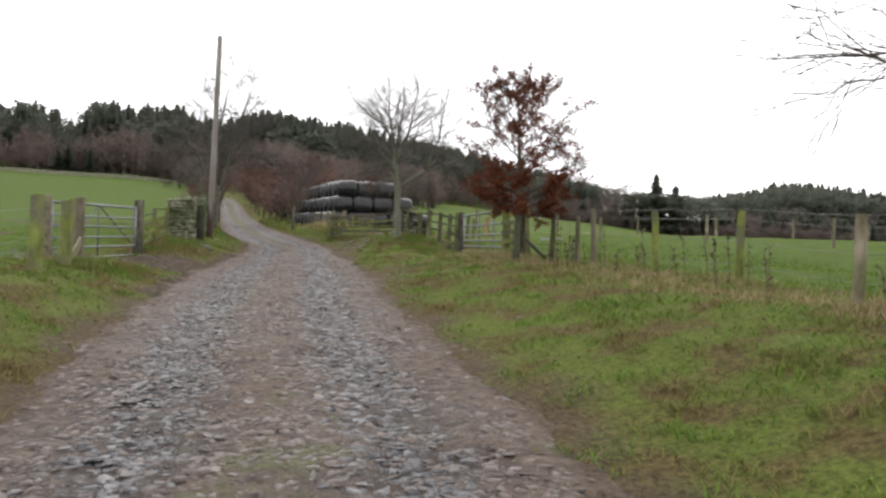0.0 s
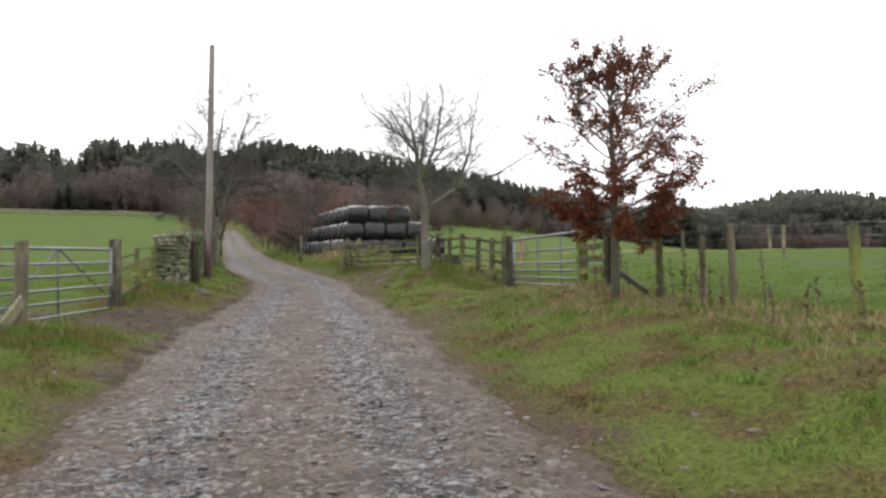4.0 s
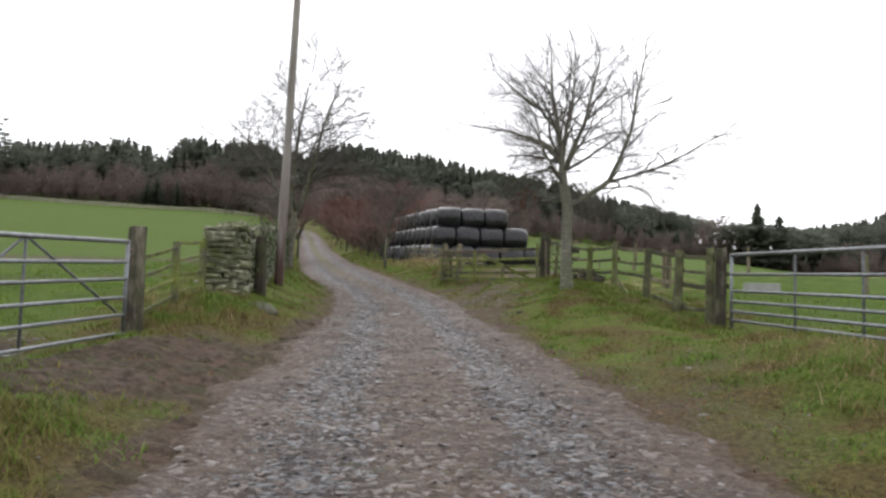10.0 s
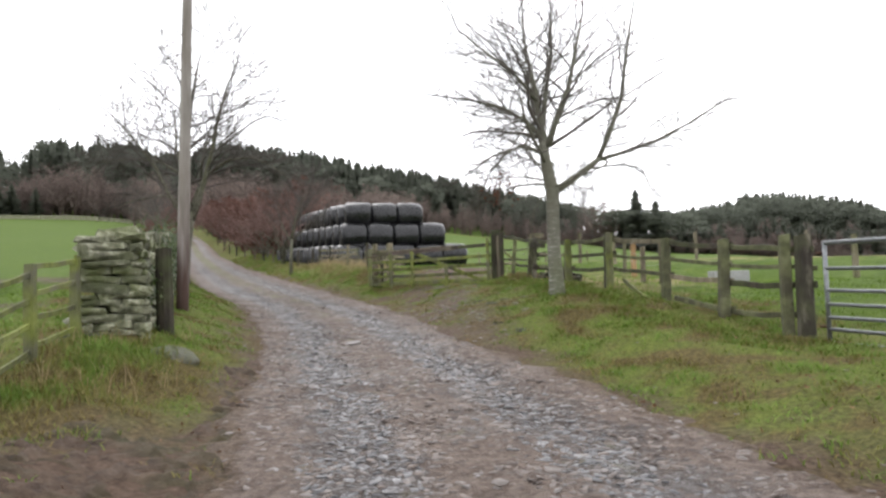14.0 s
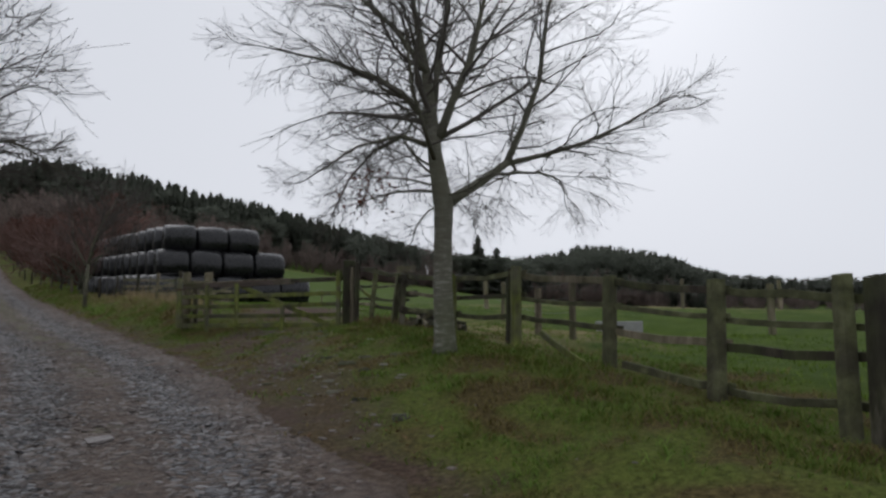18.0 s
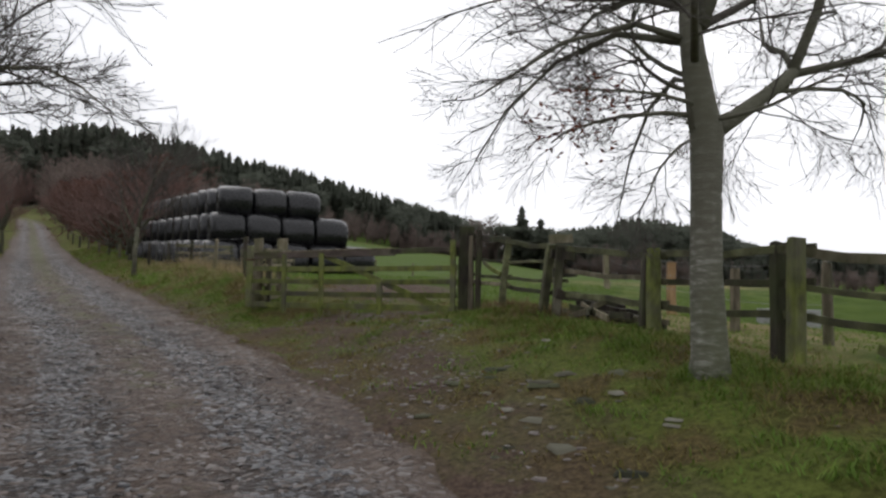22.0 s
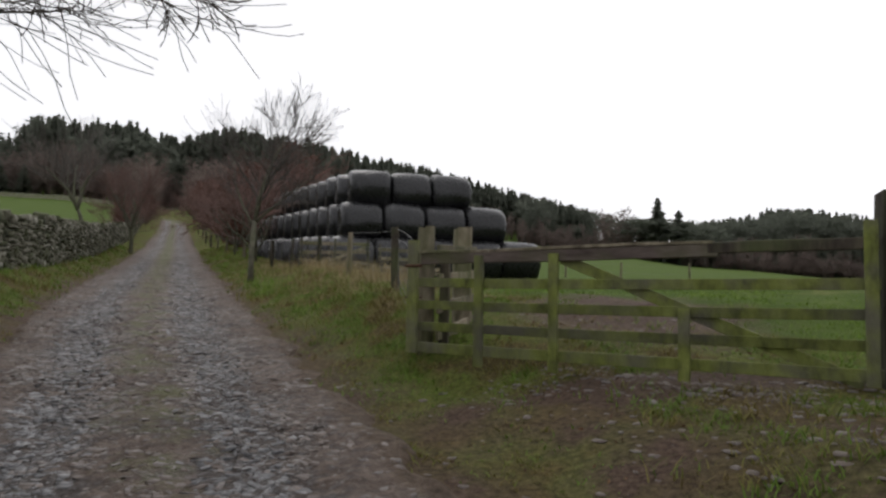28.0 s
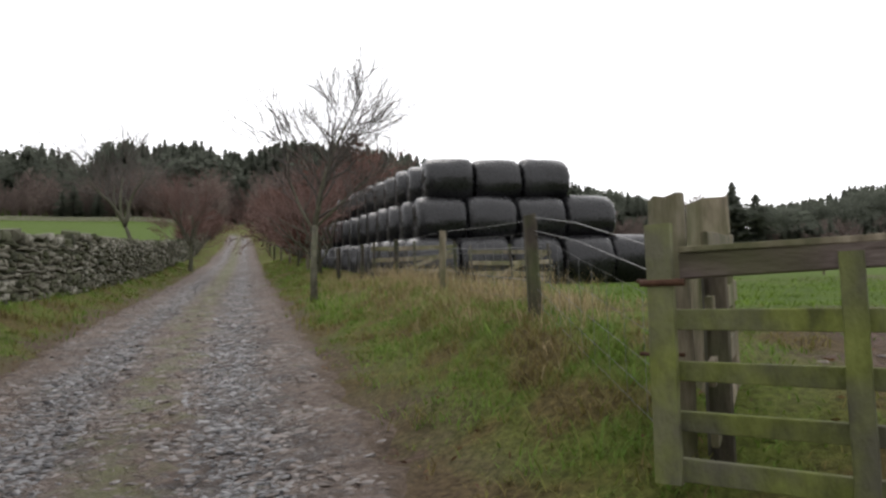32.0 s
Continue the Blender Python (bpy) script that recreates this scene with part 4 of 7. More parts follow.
for h0, h1, tall in ((0.1, 0.1, 0.09), (0.29, 0.3, 0.08), (0.49, 0.5, 0.08), (0.69, 0.72, 0.085)):
    world_part("rail", board(on_gate(0.0, h0), on_gate(1.0, h1), 0.03, tall, rnd), MOSSY, gate)
world_part("top_rail", board(on_gate(0.02, 0.905), on_gate(0.72, 0.955), 0.055, 0.1, rnd), RAILWOOD, gate, "heavy brown top rail")
world_part("top_rail", board(on_gate(0.7, 0.97), on_gate(1.0, 1.0), 0.06, 0.085, rnd), DARKWOOD, gate, "dark repaired end of the top rail")
world_part("top_cap", board(on_gate(0.02, 0.968), on_gate(0.71, 1.018), 0.085, 0.024, rnd), GREYWOOD, gate, "grey lichened capping")
stiles = []
for f, h0, h1, w in ((0.0, 0.05, 1.08, 0.105), (0.985, 0.03, 1.15, 0.085), (0.184, -0.04, 0.93, 0.08), (0.372, -0.04, 0.94, 0.08), (0.655, -0.04, 0.52, 0.085)):
    q = world_part("stile" if f in (0.0, 0.985) else "upright", board(on_gate(f, h0, -0.04), on_gate(f, h1, -0.04), w, 0.05, rnd, up=out_n, bow=0.004), MOSSY, gate)
    stiles.append(q)
world_part("diagonal_brace", board(on_gate(0.385, 0.9, 0.03), on_gate(0.97, 0.04, 0.03), 0.03, 0.09, rnd), MOSSY, gate)
for h in (0.55, 0.85):
    sub_part("iron_bolt", tube(on_gate(-0.03, h, 0.0), on_gate(0.02, h, 0.0), 0.008), RUST, stiles[0], "rusty iron bolt")
sub_part("iron_band", tube(on_gate(-0.02, 0.84, -0.065), on_gate(0.028, 0.84, -0.065), 0.014), RUST, stiles[0], "rusty iron band")

# boards behind the catch post, and hurdles leaning by the bales
hurdle = thing("board_panel", at_ground(-7.0, 37.5), "panel of short weathered boards behind the wooden gate", "fence")
p0, p1 = Vector((-7.16, 37.05, 3.5)), Vector((-6.8, 38.0, 3.5))
for h0, h1 in ((0.3, 0.42), (0.56, 0.64), (0.82, 0.9), (1.1, 1.14)):
    world_part("board", board(p0 + UP * h0, p1 + UP * h1, 0.03, 0.11, rnd), GREYWOOD, hurdle)
world_part("upright", stake(Vector((-7.1, 37.2, 3.5)), 1.1, 0.1, rnd), DARKWOOD, hurdle)


def pallet(x, y, turn, lean):
    o = thing("wooden_hurdle", at_ground(x, y), "broken brown wooden hurdle leaning before black bales", "hurdle", "hurdles by the bales")
    c, s = math.cos(turn), math.sin(turn)
    ax, ln = Vector((c, s, 0)), Vector((-s * lean, c * lean, 1)).normalized()
    b0 = Vector(at_ground(x, y, 0.02))
    for h in (0.08, 0.3, 0.52, 0.76):
        world_part("slat", board(b0 - ax * 0.9 + ln * h, b0 + ax * 0.9 + ln * (h + rnd.uniform(-0.06, 0.06)), 0.03, 0.09, rnd), GREYWOOD, o)
    for f in (-0.85, 0.0, 0.85):
        world_part("upright", board(b0 + ax * f, b0 + ax * f + ln * 0.9, 0.08, 0.05, rnd, up=ax), DARKWOOD, o)
    world_part("brace", board(b0 - ax * 0.8 + ln * 0.05, b0 + ax * 0.8 + ln * 0.7, 0.03, 0.08, rnd), GREYWOOD, o)


pallet(-10.3, 48.3, 0.25, 0.2)
pallet(-8.3, 48.6, 0.3, 0.25)


def stack_bales():
    """Plastic-wrapped round bales, stacked on their sides in three tiers, each tier resting in the hollows of the one below."""
    d, ln, turn = 1.3, 1.31, radians(16)
    ax, dp = Vector((math.cos(turn), math.sin(turn), 0)), Vector((-math.sin(radians(27)), math.cos(radians(27)), 0))
    meshes = []
    for k in range(5):
        r2 = random.Random(40 + k)
        buf, n = Buf(), 28
        prof = [(-0.5, 0.0), (-0.5, 0.3), (-0.495, 0.62), (-0.475, 0.86), (-0.42, 0.965), (-0.3, 1.0), (-0.1, 1.01), (0.12, 1.0), (0.32, 1.005), (0.43, 0.96), (0.478, 0.85),
                (0.496, 0.6), (0.5, 0.3), (0.5, 0.0)]
        ph = [r2.uniform(0, 6.28) for _ in range(6)]
        for u, rr in prof:
            for j in range(n):
                t = 6.2832 * j / n
                w = 1 + 0.016 * math.sin(3 * t + ph[0] + 4 * u) + 0.012 * math.sin(7 * t + ph[1] - 7 * u) + 0.009 * math.sin(9 * u + ph[2] + t)
                sag = 0.94 if math.sin(t) < -0.75 else 1.0
                pinch = 1 + 0.03 * math.sin(11 * t + ph[3]) * (abs(u) > 0.45)
                buf.v.append(Vector((u * ln * pinch, rr * w * math.cos(t) * d / 2 * 1.02, rr * w * math.sin(t) * d / 2 * sag)))
        for i in range(len(prof) - 1):
            for j in range(n):
                q = i * n
                buf.f.append((q + j, q + (j + 1) % n, q + n + (j + 1) % n, q + n + j))
        meshes.append(buf.mesh("silage_bale", True))
        meshes[-1].materials.append(WRAP)
    front = Vector((-10.72, 52.27, 0)) - dp * 0.8
    step_up = 1.09
    r2 = random.Random(9)
    for tier, (across, deep) in enumerate(((5, 11), (4, 11), (3, 10))):
        for j in range(deep):
            for i in range(across):
                p = front + ax * (ln * (i + 0.5) - 0.43 * (2 - tier) + r2.uniform(-0.02, 0.02)) + dp * ((j + 0.45 * tier) * d + r2.uniform(-0.03, 0.03) - 0.37)
                z = 4.54 + 0.049 * j * d + d / 2 + tier * step_up + r2.uniform(-0.015, 0.015)
                ob = new("silage_bale", meshes[r2.randrange(5)])
                spin = Euler((r2.choice((0, 0.15, -0.2, 3.1)) * 0.3, r2.uniform(-0.02, 0.02), turn + r2.uniform(-0.03, 0.03) + r2.choice((0, math.pi))))
                ob.matrix_basis = Matrix.LocRotScale(p + UP * z, spin, None)
                tagged(ob, "round silage bale in shiny black plastic wrap, stacked", "bale", "stack of silage bales")


stack_bales()

# the pole
pb, pt = Vector(at_ground(-9.5, 29.1, -0.5)), Vector((-9.27, 28.95, 9.94))
pole = thing("utility_pole", at_ground(-9.5, 29.1), "tall bare weathered wooden pole by the wall", "pole")
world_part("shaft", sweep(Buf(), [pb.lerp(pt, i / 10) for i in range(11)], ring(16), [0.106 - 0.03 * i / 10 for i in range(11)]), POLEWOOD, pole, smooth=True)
world_part("cap", sweep(Buf(), [pt + UP * 0.005, pt + UP * 0.04], ring(14), [0.074, 0.068]), GREYWOOD, pole)
world_part("step_bolt", tube(pb.lerp(pt, 0.62) + Vector((0.08, 0, 0)), pb.lerp(pt, 0.62) + Vector((0.2, -0.02, 0)), 0.012), RUST, pole)


def stone(rr, sx, sy, sz):
    """A rough block with knocked-off corners."""
    v = []
    for x, y, z in ((-1, -1, -1), (1, -1, -1), (1, 1, -1), (-1, 1, -1), (-1, -1, 1), (1, -1, 1), (1, 1, 1), (-1, 1, 1)):
        v.append(((x * rr.uniform(0.72, 1.0)) * sx / 2, (y * rr.uniform(0.75, 1.0)) * sy / 2, (z * rr.uniform(0.72, 1.0)) * sz / 2))
    v += [(rr.uniform(-0.1, 0.1) * sx, -0.53 * sy, rr.uniform(-0.1, 0.1) * sz), (rr.uniform(-0.1, 0.1) * sx, 0.53 * sy, 0), (-0.54 * sx, 0, 0), (0.54 * sx, 0, rr.uniform(-0.1, 0.1) * sz)]
    f = [(0, 3, 2, 1), (4, 5, 6, 7)]
    for a, b, c, e, m in ((0, 1, 5, 4, 8), (2, 3, 7, 6, 9), (3, 0, 4, 7, 10), (1, 2, 6, 5, 11)):
        f += [(a, b, m), (b, c, m), (c, e, m), (e, a, m)]
    return v, f


# dry stone wall: core, then coursed stones
WALL = [(-8.6, 25.1), (-10.05, 28.9), (-11.45, 32.7), (-13.1, 37.0), (-16.5, 43.5), (-18.3, 48.5), (-23.2, 60.0), (-35.4, 88.0), (-47.5, 115.0), (-80, 190)]
rr = random.Random(77)
core = Buf()
wall_pts = []
for (x0, y0), (x1, y1) in zip(WALL, WALL[1:]):
    seg = math.hypot(x1 - x0, y1 - y0)
    k = max(2, int(seg / 1.5))
    wall_pts += [(x0 + (x1 - x0) * i / k, y0 + (y1 - y0) * i / k) for i in range(k)]


def wall_high(y):
    return float(np.interp(y, [25, 28, 33, 45, 52, 120], [1.0, 1.17, 1.18, 1.12, 1.24, 1.15]))


WH = 1.1
sweep(core, [Vector(at_ground(x, y, WH / 2 - 0.18)) for x, y in wall_pts], [(0.26, -WH / 2), (0.16, WH / 2 - 0.02), (-0.16, WH / 2 - 0.02), (-0.26, -WH / 2)], 1.0)
wall = tagged(part("wall_west", core, HEARTING), "lichened dry stone wall along the track verge", "wall", kind="structure")
stone_meshes = []
for i in range(14):
    buf = Buf().add(*stone(rr, 1, 1, 1))
    stone_meshes.append(buf.mesh("stone"))
    stone_meshes[-1].materials.append(STONE)
far_stones = Buf()
count = 0


def lay(x, y, z, turn, sx, sy, sz, tilt=0.0):
    global count
    m = Matrix.LocRotScale((x, y, z), Euler((tilt, rr.uniform(-0.16, 0.16), turn)), (sx, sy, sz))
    if count < 320:
        ob = new("stone", stone_meshes[rr.randrange(14)])
        ob.parent = wall
        ob.matrix_basis = m
        count += 1
    else:
        v, f = stone(rr, 1, 1, 1)
        far_stones.add([m @ Vector(p) for p in v], f)


for (x0, y0), (x1, y1) in zip(WALL[:8], WALL[1:9]):
    seg, turn = math.hypot(x1 - x0, y1 - y0), math.atan2(y1 - y0, x1 - x0)
    nx, ny = math.sin(turn), -math.cos(turn)
    big = 1.0 if y0 < 58 else 1.6
    z, WH = 0.0, wall_high((y0 + y1) / 2)
    while z < WH - 0.12:
        hz = (rr.uniform(0.07, 0.16) if y0 < 36 else rr.uniform(0.05, 0.11)) * big
        s = rr.uniform(-0.1, 0.0)
        while s < seg:
            ls = rr.uniform(0.13, 0.42) * big
            f = (s + ls / 2) / seg
            x, y = x0 + (x1 - x0) * f, y0 + (y1 - y0) * f
            off = 0.25 - 0.1 * z / WH + rr.uniform(-0.03, 0.03)
            lay(x + nx * off, y + ny * off, gz(x, y) - 0.16 + z + hz / 2 + rr.uniform(-0.04, 0.04), turn + rr.uniform(-0.1, 0.1), ls * rr.uniform(0.9, 1.12), 0.26, hz * rr.uniform(0.75, 1.2))
            s += ls
        z += hz
    s = 0.0
    while s < seg:
        ls = rr.uniform(0.2, 0.4) * big
        f = s / seg
        x, y = x0 + (x1 - x0) * f, y0 + (y1 - y0) * f
        lay(x, y, gz(x, y) - 0.16 + WH + 0.02 + rr.uniform(-0.04, 0.07), turn + rr.uniform(-0.15, 0.15), ls, rr.uniform(0.34, 0.5), rr.uniform(0.1, 0.26), rr.uniform(-0.22, 0.22))
        s += ls * 0.95
# the wall's end face
turn = math.atan2(WALL[1][1] - WALL[0][1], WALL[1][0] - WALL[0][0])
z, count, WH = 0.0, 250, 0.98
while z < WH + 0.05:
    hz = rr.uniform(0.05, 0.11)
    half = 0.4 - 0.1 * z / WH
    s = -half + rr.uniform(-0.05, 0.05)
    while s < half - 0.08:
        ls = min(rr.uniform(0.2, 0.55), half - s + rr.uniform(0.0, 0.06))
        c = s + ls / 2
        x, y = WALL[0][0] + math.sin(turn) * c + math.cos(turn) * -0.02, WALL[0][1] - math.cos(turn) * c - 0.1 + rr.uniform(-0.04, 0.03)
        lay(x, y, gz(x, y) - 0.12 + z + hz / 2, turn + math.pi / 2 + rr.uniform(-0.15, 0.15), ls * 1.08, 0.3, hz * rr.uniform(1.05, 1.25))
        s += ls
    z += hz
for c in (-0.2, 0.14):
    x, y = WALL[0][0] + math.sin(turn) * c, WALL[0][1] - math.cos(turn) * c
    lay(x, y, gz(x, y) - 0.12 + z + 0.03, turn + rr.uniform(-0.3, 0.3), 0.42, 0.36, 0.09, rr.uniform(-0.1, 0.1))
if far_stones.v:
    ob = part("stones", far_stones, STONE_FAR, wall)
    ob["kind"] = "stuff"
field_wall = Buf()
line = []
for i in range(58):
    a = radians(12 + i)
    line.append(Vector(at_ground(-5 - math.sin(a) * 243, 21 + math.cos(a) * 243, 0.45)))
sweep(field_wall, line, [(0.45, -1.0), (0.35, 0.75), (-0.35, 0.75), (-0.45, -1.0)], [1 + rr.uniform(-0.12, 0.12) for _ in line])
tagged(part("wall_field_top", field_wall, STONE), "low grey stone wall between pasture and wood", "wall", kind="structure")
bld, rows_b, cols_b = Buf(), 7, 14
for i in range(rows_b + 1):
    for k in range(cols_b):
        u, v = math.pi * i / rows_b, 6.2832 * k / cols_b
        lump = 1 + 0.09 * math.sin(3 * v + 2 * u) + 0.06 * math.sin(5 * v - 3 * u + 1)
        bld.v.append(Vector((0.3 * lump * math.sin(u) * math.cos(v), 0.25 * lump * math.sin(u) * math.sin(v), 0.13 * math.cos(u) * (1 + 0.15 * math.sin(2 * v)))))
for i in range(rows_b):
    for k in range(cols_b):
        bld.f.append((i * cols_b + k, (i + 1) * cols_b + k, (i + 1) * cols_b + (k + 1) % cols_b, i * cols_b + (k + 1) % cols_b))
ob = part("boulder", bld, BOULDER, smooth=True)
ob.location = at_ground(-7.85, 24.75, -0.06)
ob.rotation_euler = (0.04, 0.16, 0.3)
tagged(ob, "flat grey boulder lying in grass before the wall end", "boulder")

def polar_place(az, r):
    a = radians(az)
    return -5 - math.sin(a) * r, 21 + math.cos(a) * r


# concrete trough, and a white cottage far off
trough = thing("water_trough", at_ground(2.35, 36.7), "pale grey water trough standing in the pasture", "trough")
tx, tyy, tz = at_ground(2.35, 36.7)
for dx, dy, lx, ly in ((0, -0.25, 0.9, 0.08), (0, 0.25, 0.9, 0.08), (-0.41, 0, 0.08, 0.42), (0.41, 0, 0.08, 0.42)):
    a, b = (Vector((tx + dx - lx / 2, tyy + dy, tz + 0.12)), Vector((tx + dx + lx / 2, tyy + dy, tz + 0.12))) if lx > ly else (Vector((tx + dx, tyy + dy - ly / 2, tz + 0.12)), Vector((tx + dx, tyy + dy + ly / 2, tz + 0.12)))
    world_part("side", board(a, b, 0.08, 0.34, rnd, bow=0.0), CONCRETE, trough)
world_part("base", board((tx - 0.37, tyy, tz + 0.02), (tx + 0.37, tyy, tz + 0.02), 0.42, 0.1, rnd, bow=0.0), CONCRETE, trough)
cx, cy = polar_place(-50.4, 205.0)
cz = gz(cx, cy)
house = thing("cottage", (cx, cy, cz), "small white cottage with a slate roof far off", "house")
box = Buf().add([(cx + a * 3.2, cy + b * 2.2, cz + h) for h in (-0.5, 2.7) for a, b in ((-1, -1), (1, -1), (1, 1), (-1, 1))], [(0, 1, 5, 4), (1, 2, 6, 5), (2, 3, 7, 6), (3, 0, 4, 7), (4, 5, 6, 7)])
world_part("wall", box, WHITEWASH, house)
roof = Buf().add([(cx + a * 3.5, cy + b * 2.5, cz + h) for h, b in ((2.65, -1), (4.3, 0), (2.65, 1)) for a in (-1, 1)], [(0, 1, 3, 2), (2, 3, 5, 4), (0, 2, 4), (1, 5, 3)])
world_part("roof", roof, SLATE, house)
world_part("chimney", board((cx + 2.2, cy, cz + 3.8), (cx + 2.2, cy, cz + 5.1), 0.6, 0.6, rnd, up=(0, 1, 0), bow=0.0), WHITEWASH, house)
for a in (-1.8, 0.0, 1.8):
    world_part("window", board((cx + a - 0.4, cy - 2.22, cz + 1.5), (cx + a + 0.4, cy - 2.22, cz + 1.5), 0.06, 1.0, rnd, bow=0.0), SLATE, house)

# ---- trees ----


class Tree:
    """A bare tree: tapered limbs that fork again and again."""

    def __init__(self, seed, droop=0.0, spread=0.6, lift=0.15, twist=0.16, ratio=0.72, kids=(2, 3), sides=(12, 7, 4, 3, 3), min_r=0.0035, extra=0, whippy=False):
        self.rnd, self.droop, self.spread, self.lift, self.twist, self.ratio, self.kids = random.Random(seed), droop, spread, lift, twist, ratio, kids
        self.sides, self.min_r, self.extra, self.whippy = sides, min_r, extra, whippy
        self.trunk, self.boughs, self.crown, self.tips = Buf(), [], Buf(), []

    def limb(self, p, d, length, r, level, last, taper=0.0):
        rnd = self.rnd
        n = 8 if level < 2 else 6 if level < 3 else 4
        turn = Vector((0, 0, 0))
        pts, rad, dirs = [Vector(p)], [r], [Vector(d)]
        end = r * (taper or (0.62 if level == 0 else 0.42))
        for i in range(n):
            bend = Vector((rnd.gauss(0, 1), rnd.gauss(0, 1), rnd.gauss(0, 0.6))) * self.twist * (0.35 if level == 0 else 1)
            turn = turn * 0.45 + bend * 0.5
            rise_by = self.lift if level < 3 else -self.droop
            if self.whippy and level > 2:
                rise_by = -1.3 * self.droop * (1 - i / n) + 0.42 * i / n
            d = (Vector(d) + turn + Vector((0, 0, 1)) * rise_by * 0.4).normalized()
            pts.append(pts[-1] + d * length / n)
            rad.append(max(self.min_r, r + (end - r) * (i + 1) / n))
            dirs.append(d)
        sec = ring(self.sides[min(level, len(self.sides) - 1)], 1.0)
        if level == 1:
            self.boughs.append(Buf())
        sweep(self.trunk if level == 0 else self.boughs[-1] if level == 1 else self.crown, pts, sec, rad, up=(0.2, 0.9, 0.3), caps=level < 2)
        if level >= last:
            self.tips.append((pts[-1], dirs[-1]))
            return
        k = rnd.randint(*self.kids) + (3 if level < 3 else 2) + (self.extra if level == 1 else 0)
        ratio = self.ratio
        if self.whippy and level > 1:
            k, ratio = k - (0 if level == 2 else 1), self.ratio * (1.15 if level == 2 else 1.35)
        for j in range(k):
            f = 0.3 + 0.7 * (j + rnd.random() * 0.7) / k if level else 0.72 + 0.28 * (j + 0.5) / k
            f = min(f, 1.0)
            i = min(n - 1, int(f * n))
            q = pts[i].lerp(pts[i + 1], f * n - i) if f < 1 else pts[-1]
            base = dirs[i]
            side = base.cross(Vector((rnd.gauss(0, 1), rnd.gauss(0, 1), rnd.gauss(0, 1)))).normalized()
            s = self.spread * rnd.uniform(0.6, 1.35) * (0.45 if j == k - 1 else 1)
            nd = (base * math.cos(s) + side * math.sin(s)).normalized()
            rk = rad[i] * rnd.uniform(0.36, 0.56) * (1.5 if j == k - 1 else 1)
            self.limb(q, nd, length * ratio * rnd.uniform(0.7, 1.15) * (1.15 - 0.35 * f if level else 1), max(self.min_r, min(rk, rad[i] * 0.9)), level + 1, last)


def stem(t, pts, radii, kids, reach, lean=(0, 0), sides=10, seed=0, start=0.25, climb=(0.5, 1.0)):
    """An upright or arching stem through the points, with branches set along it."""
    rnd = random.Random(seed)
    t.boughs.append(Buf())
    sweep(t.boughs[-1], pts, ring(sides, 1), radii, up=(0.2, 0.9, 0.3))
    n = len(pts) - 1
    for i in range(kids):
        f = start + (1 - start) * (i + rnd.random() * 0.8) / kids
        k = min(n - 1, int(f * n))
        u = f * n - k
        p, d = pts[k].lerp(pts[k + 1], u), (pts[k + 1] - pts[k]).normalized()
        a = 2.4 * i + rnd.uniform(-0.5, 0.5)
        out_dir = Vector((math.cos(a) + lean[0], math.sin(a) + lean[1], 0)) * rnd.uniform(0.8, 1.1) + d * rnd.uniform(*climb)
        rad = radii[k] + (radii[k + 1] - radii[k]) * u
        t.limb(p, out_dir.normalized(), reach * (1.15 - 0.5 * f) * rnd.uniform(0.75, 1.15), rad * rnd.uniform(0.38, 0.55), 2, 4)
    t.limb(pts[-1], (pts[-1] - pts[-2]).normalized(), reach * 0.6, radii[-1], 2, 4)


def stand(t, name, at, bark, twig, label, group="", bough=None):
    o = thing(name, at, label, "tree", group)
    world_part("trunk", t.trunk, bark, o, smooth=True)
    for b in t.boughs:
        world_part("bough", b, bough or bark, o, smooth=True)
    world_part("crown", t.crown, twig, o, smooth=True)
    return o


def leaves(points, size, rnd, per=4, hang=0.1):
    buf = Buf()
    for p, d in points:
        for _ in range(per):
            c = p - (d * rnd.uniform(0, 0.22) if d is not None else Vector((0, 0, 0))) + Vector((rnd.gauss(0, 1), rnd.gauss(0, 1), rnd.gauss(0, 1) - hang)) * size * 0.9
            a = Vector((rnd.gauss(0, 1), rnd.gauss(0, 1), rnd.gauss(0, 0.6))).normalized() * size * rnd.uniform(0.5, 1.0)
            b = a.cross(Vector((rnd.gauss(0, 1), rnd.gauss(0, 1), rnd.gauss(0, 1)))).normalized() * size * 0.32
            k = len(buf.v)
            buf.v += [c - a, c + b, c + a, c - b]
            buf.f.append((k, k + 1, k + 2, k + 3))
    return buf


# big bare tree on the bank
t = Tree(23, droop=0.14, spread=0.56, lift=0.07, twist=0.32, ratio=0.56, kids=(3, 4), min_r=0.0021, extra=5, whippy=True)
TX, TY2 = -3.22, 29.42
b0 = Vector(at_ground(TX, TY2, -0.15))
fork = Vector((TX, TY2, 5.15))
sweep(t.trunk, [b0, b0 + Vector((0.01, 0, 0.3)), b0 + Vector((-0.015, 0, 0.9)), fork - Vector((0.01, 0, 0.5)), fork - Vector((0, 0, 0.1)), fork + Vector((-0.045, 0, 0.15)), fork + Vector((-0.1, 0, 0.48)), fork + Vector((-0.13, 0.01, 0.8))], ring(14, 1),
      [0.175, 0.13, 0.112, 0.108, 0.118, 0.106, 0.09, 0.074], up=(0, 1, 0))
# upright stems out of the fork
def rise(*steps):
    return [fork + Vector(q) for q in steps]


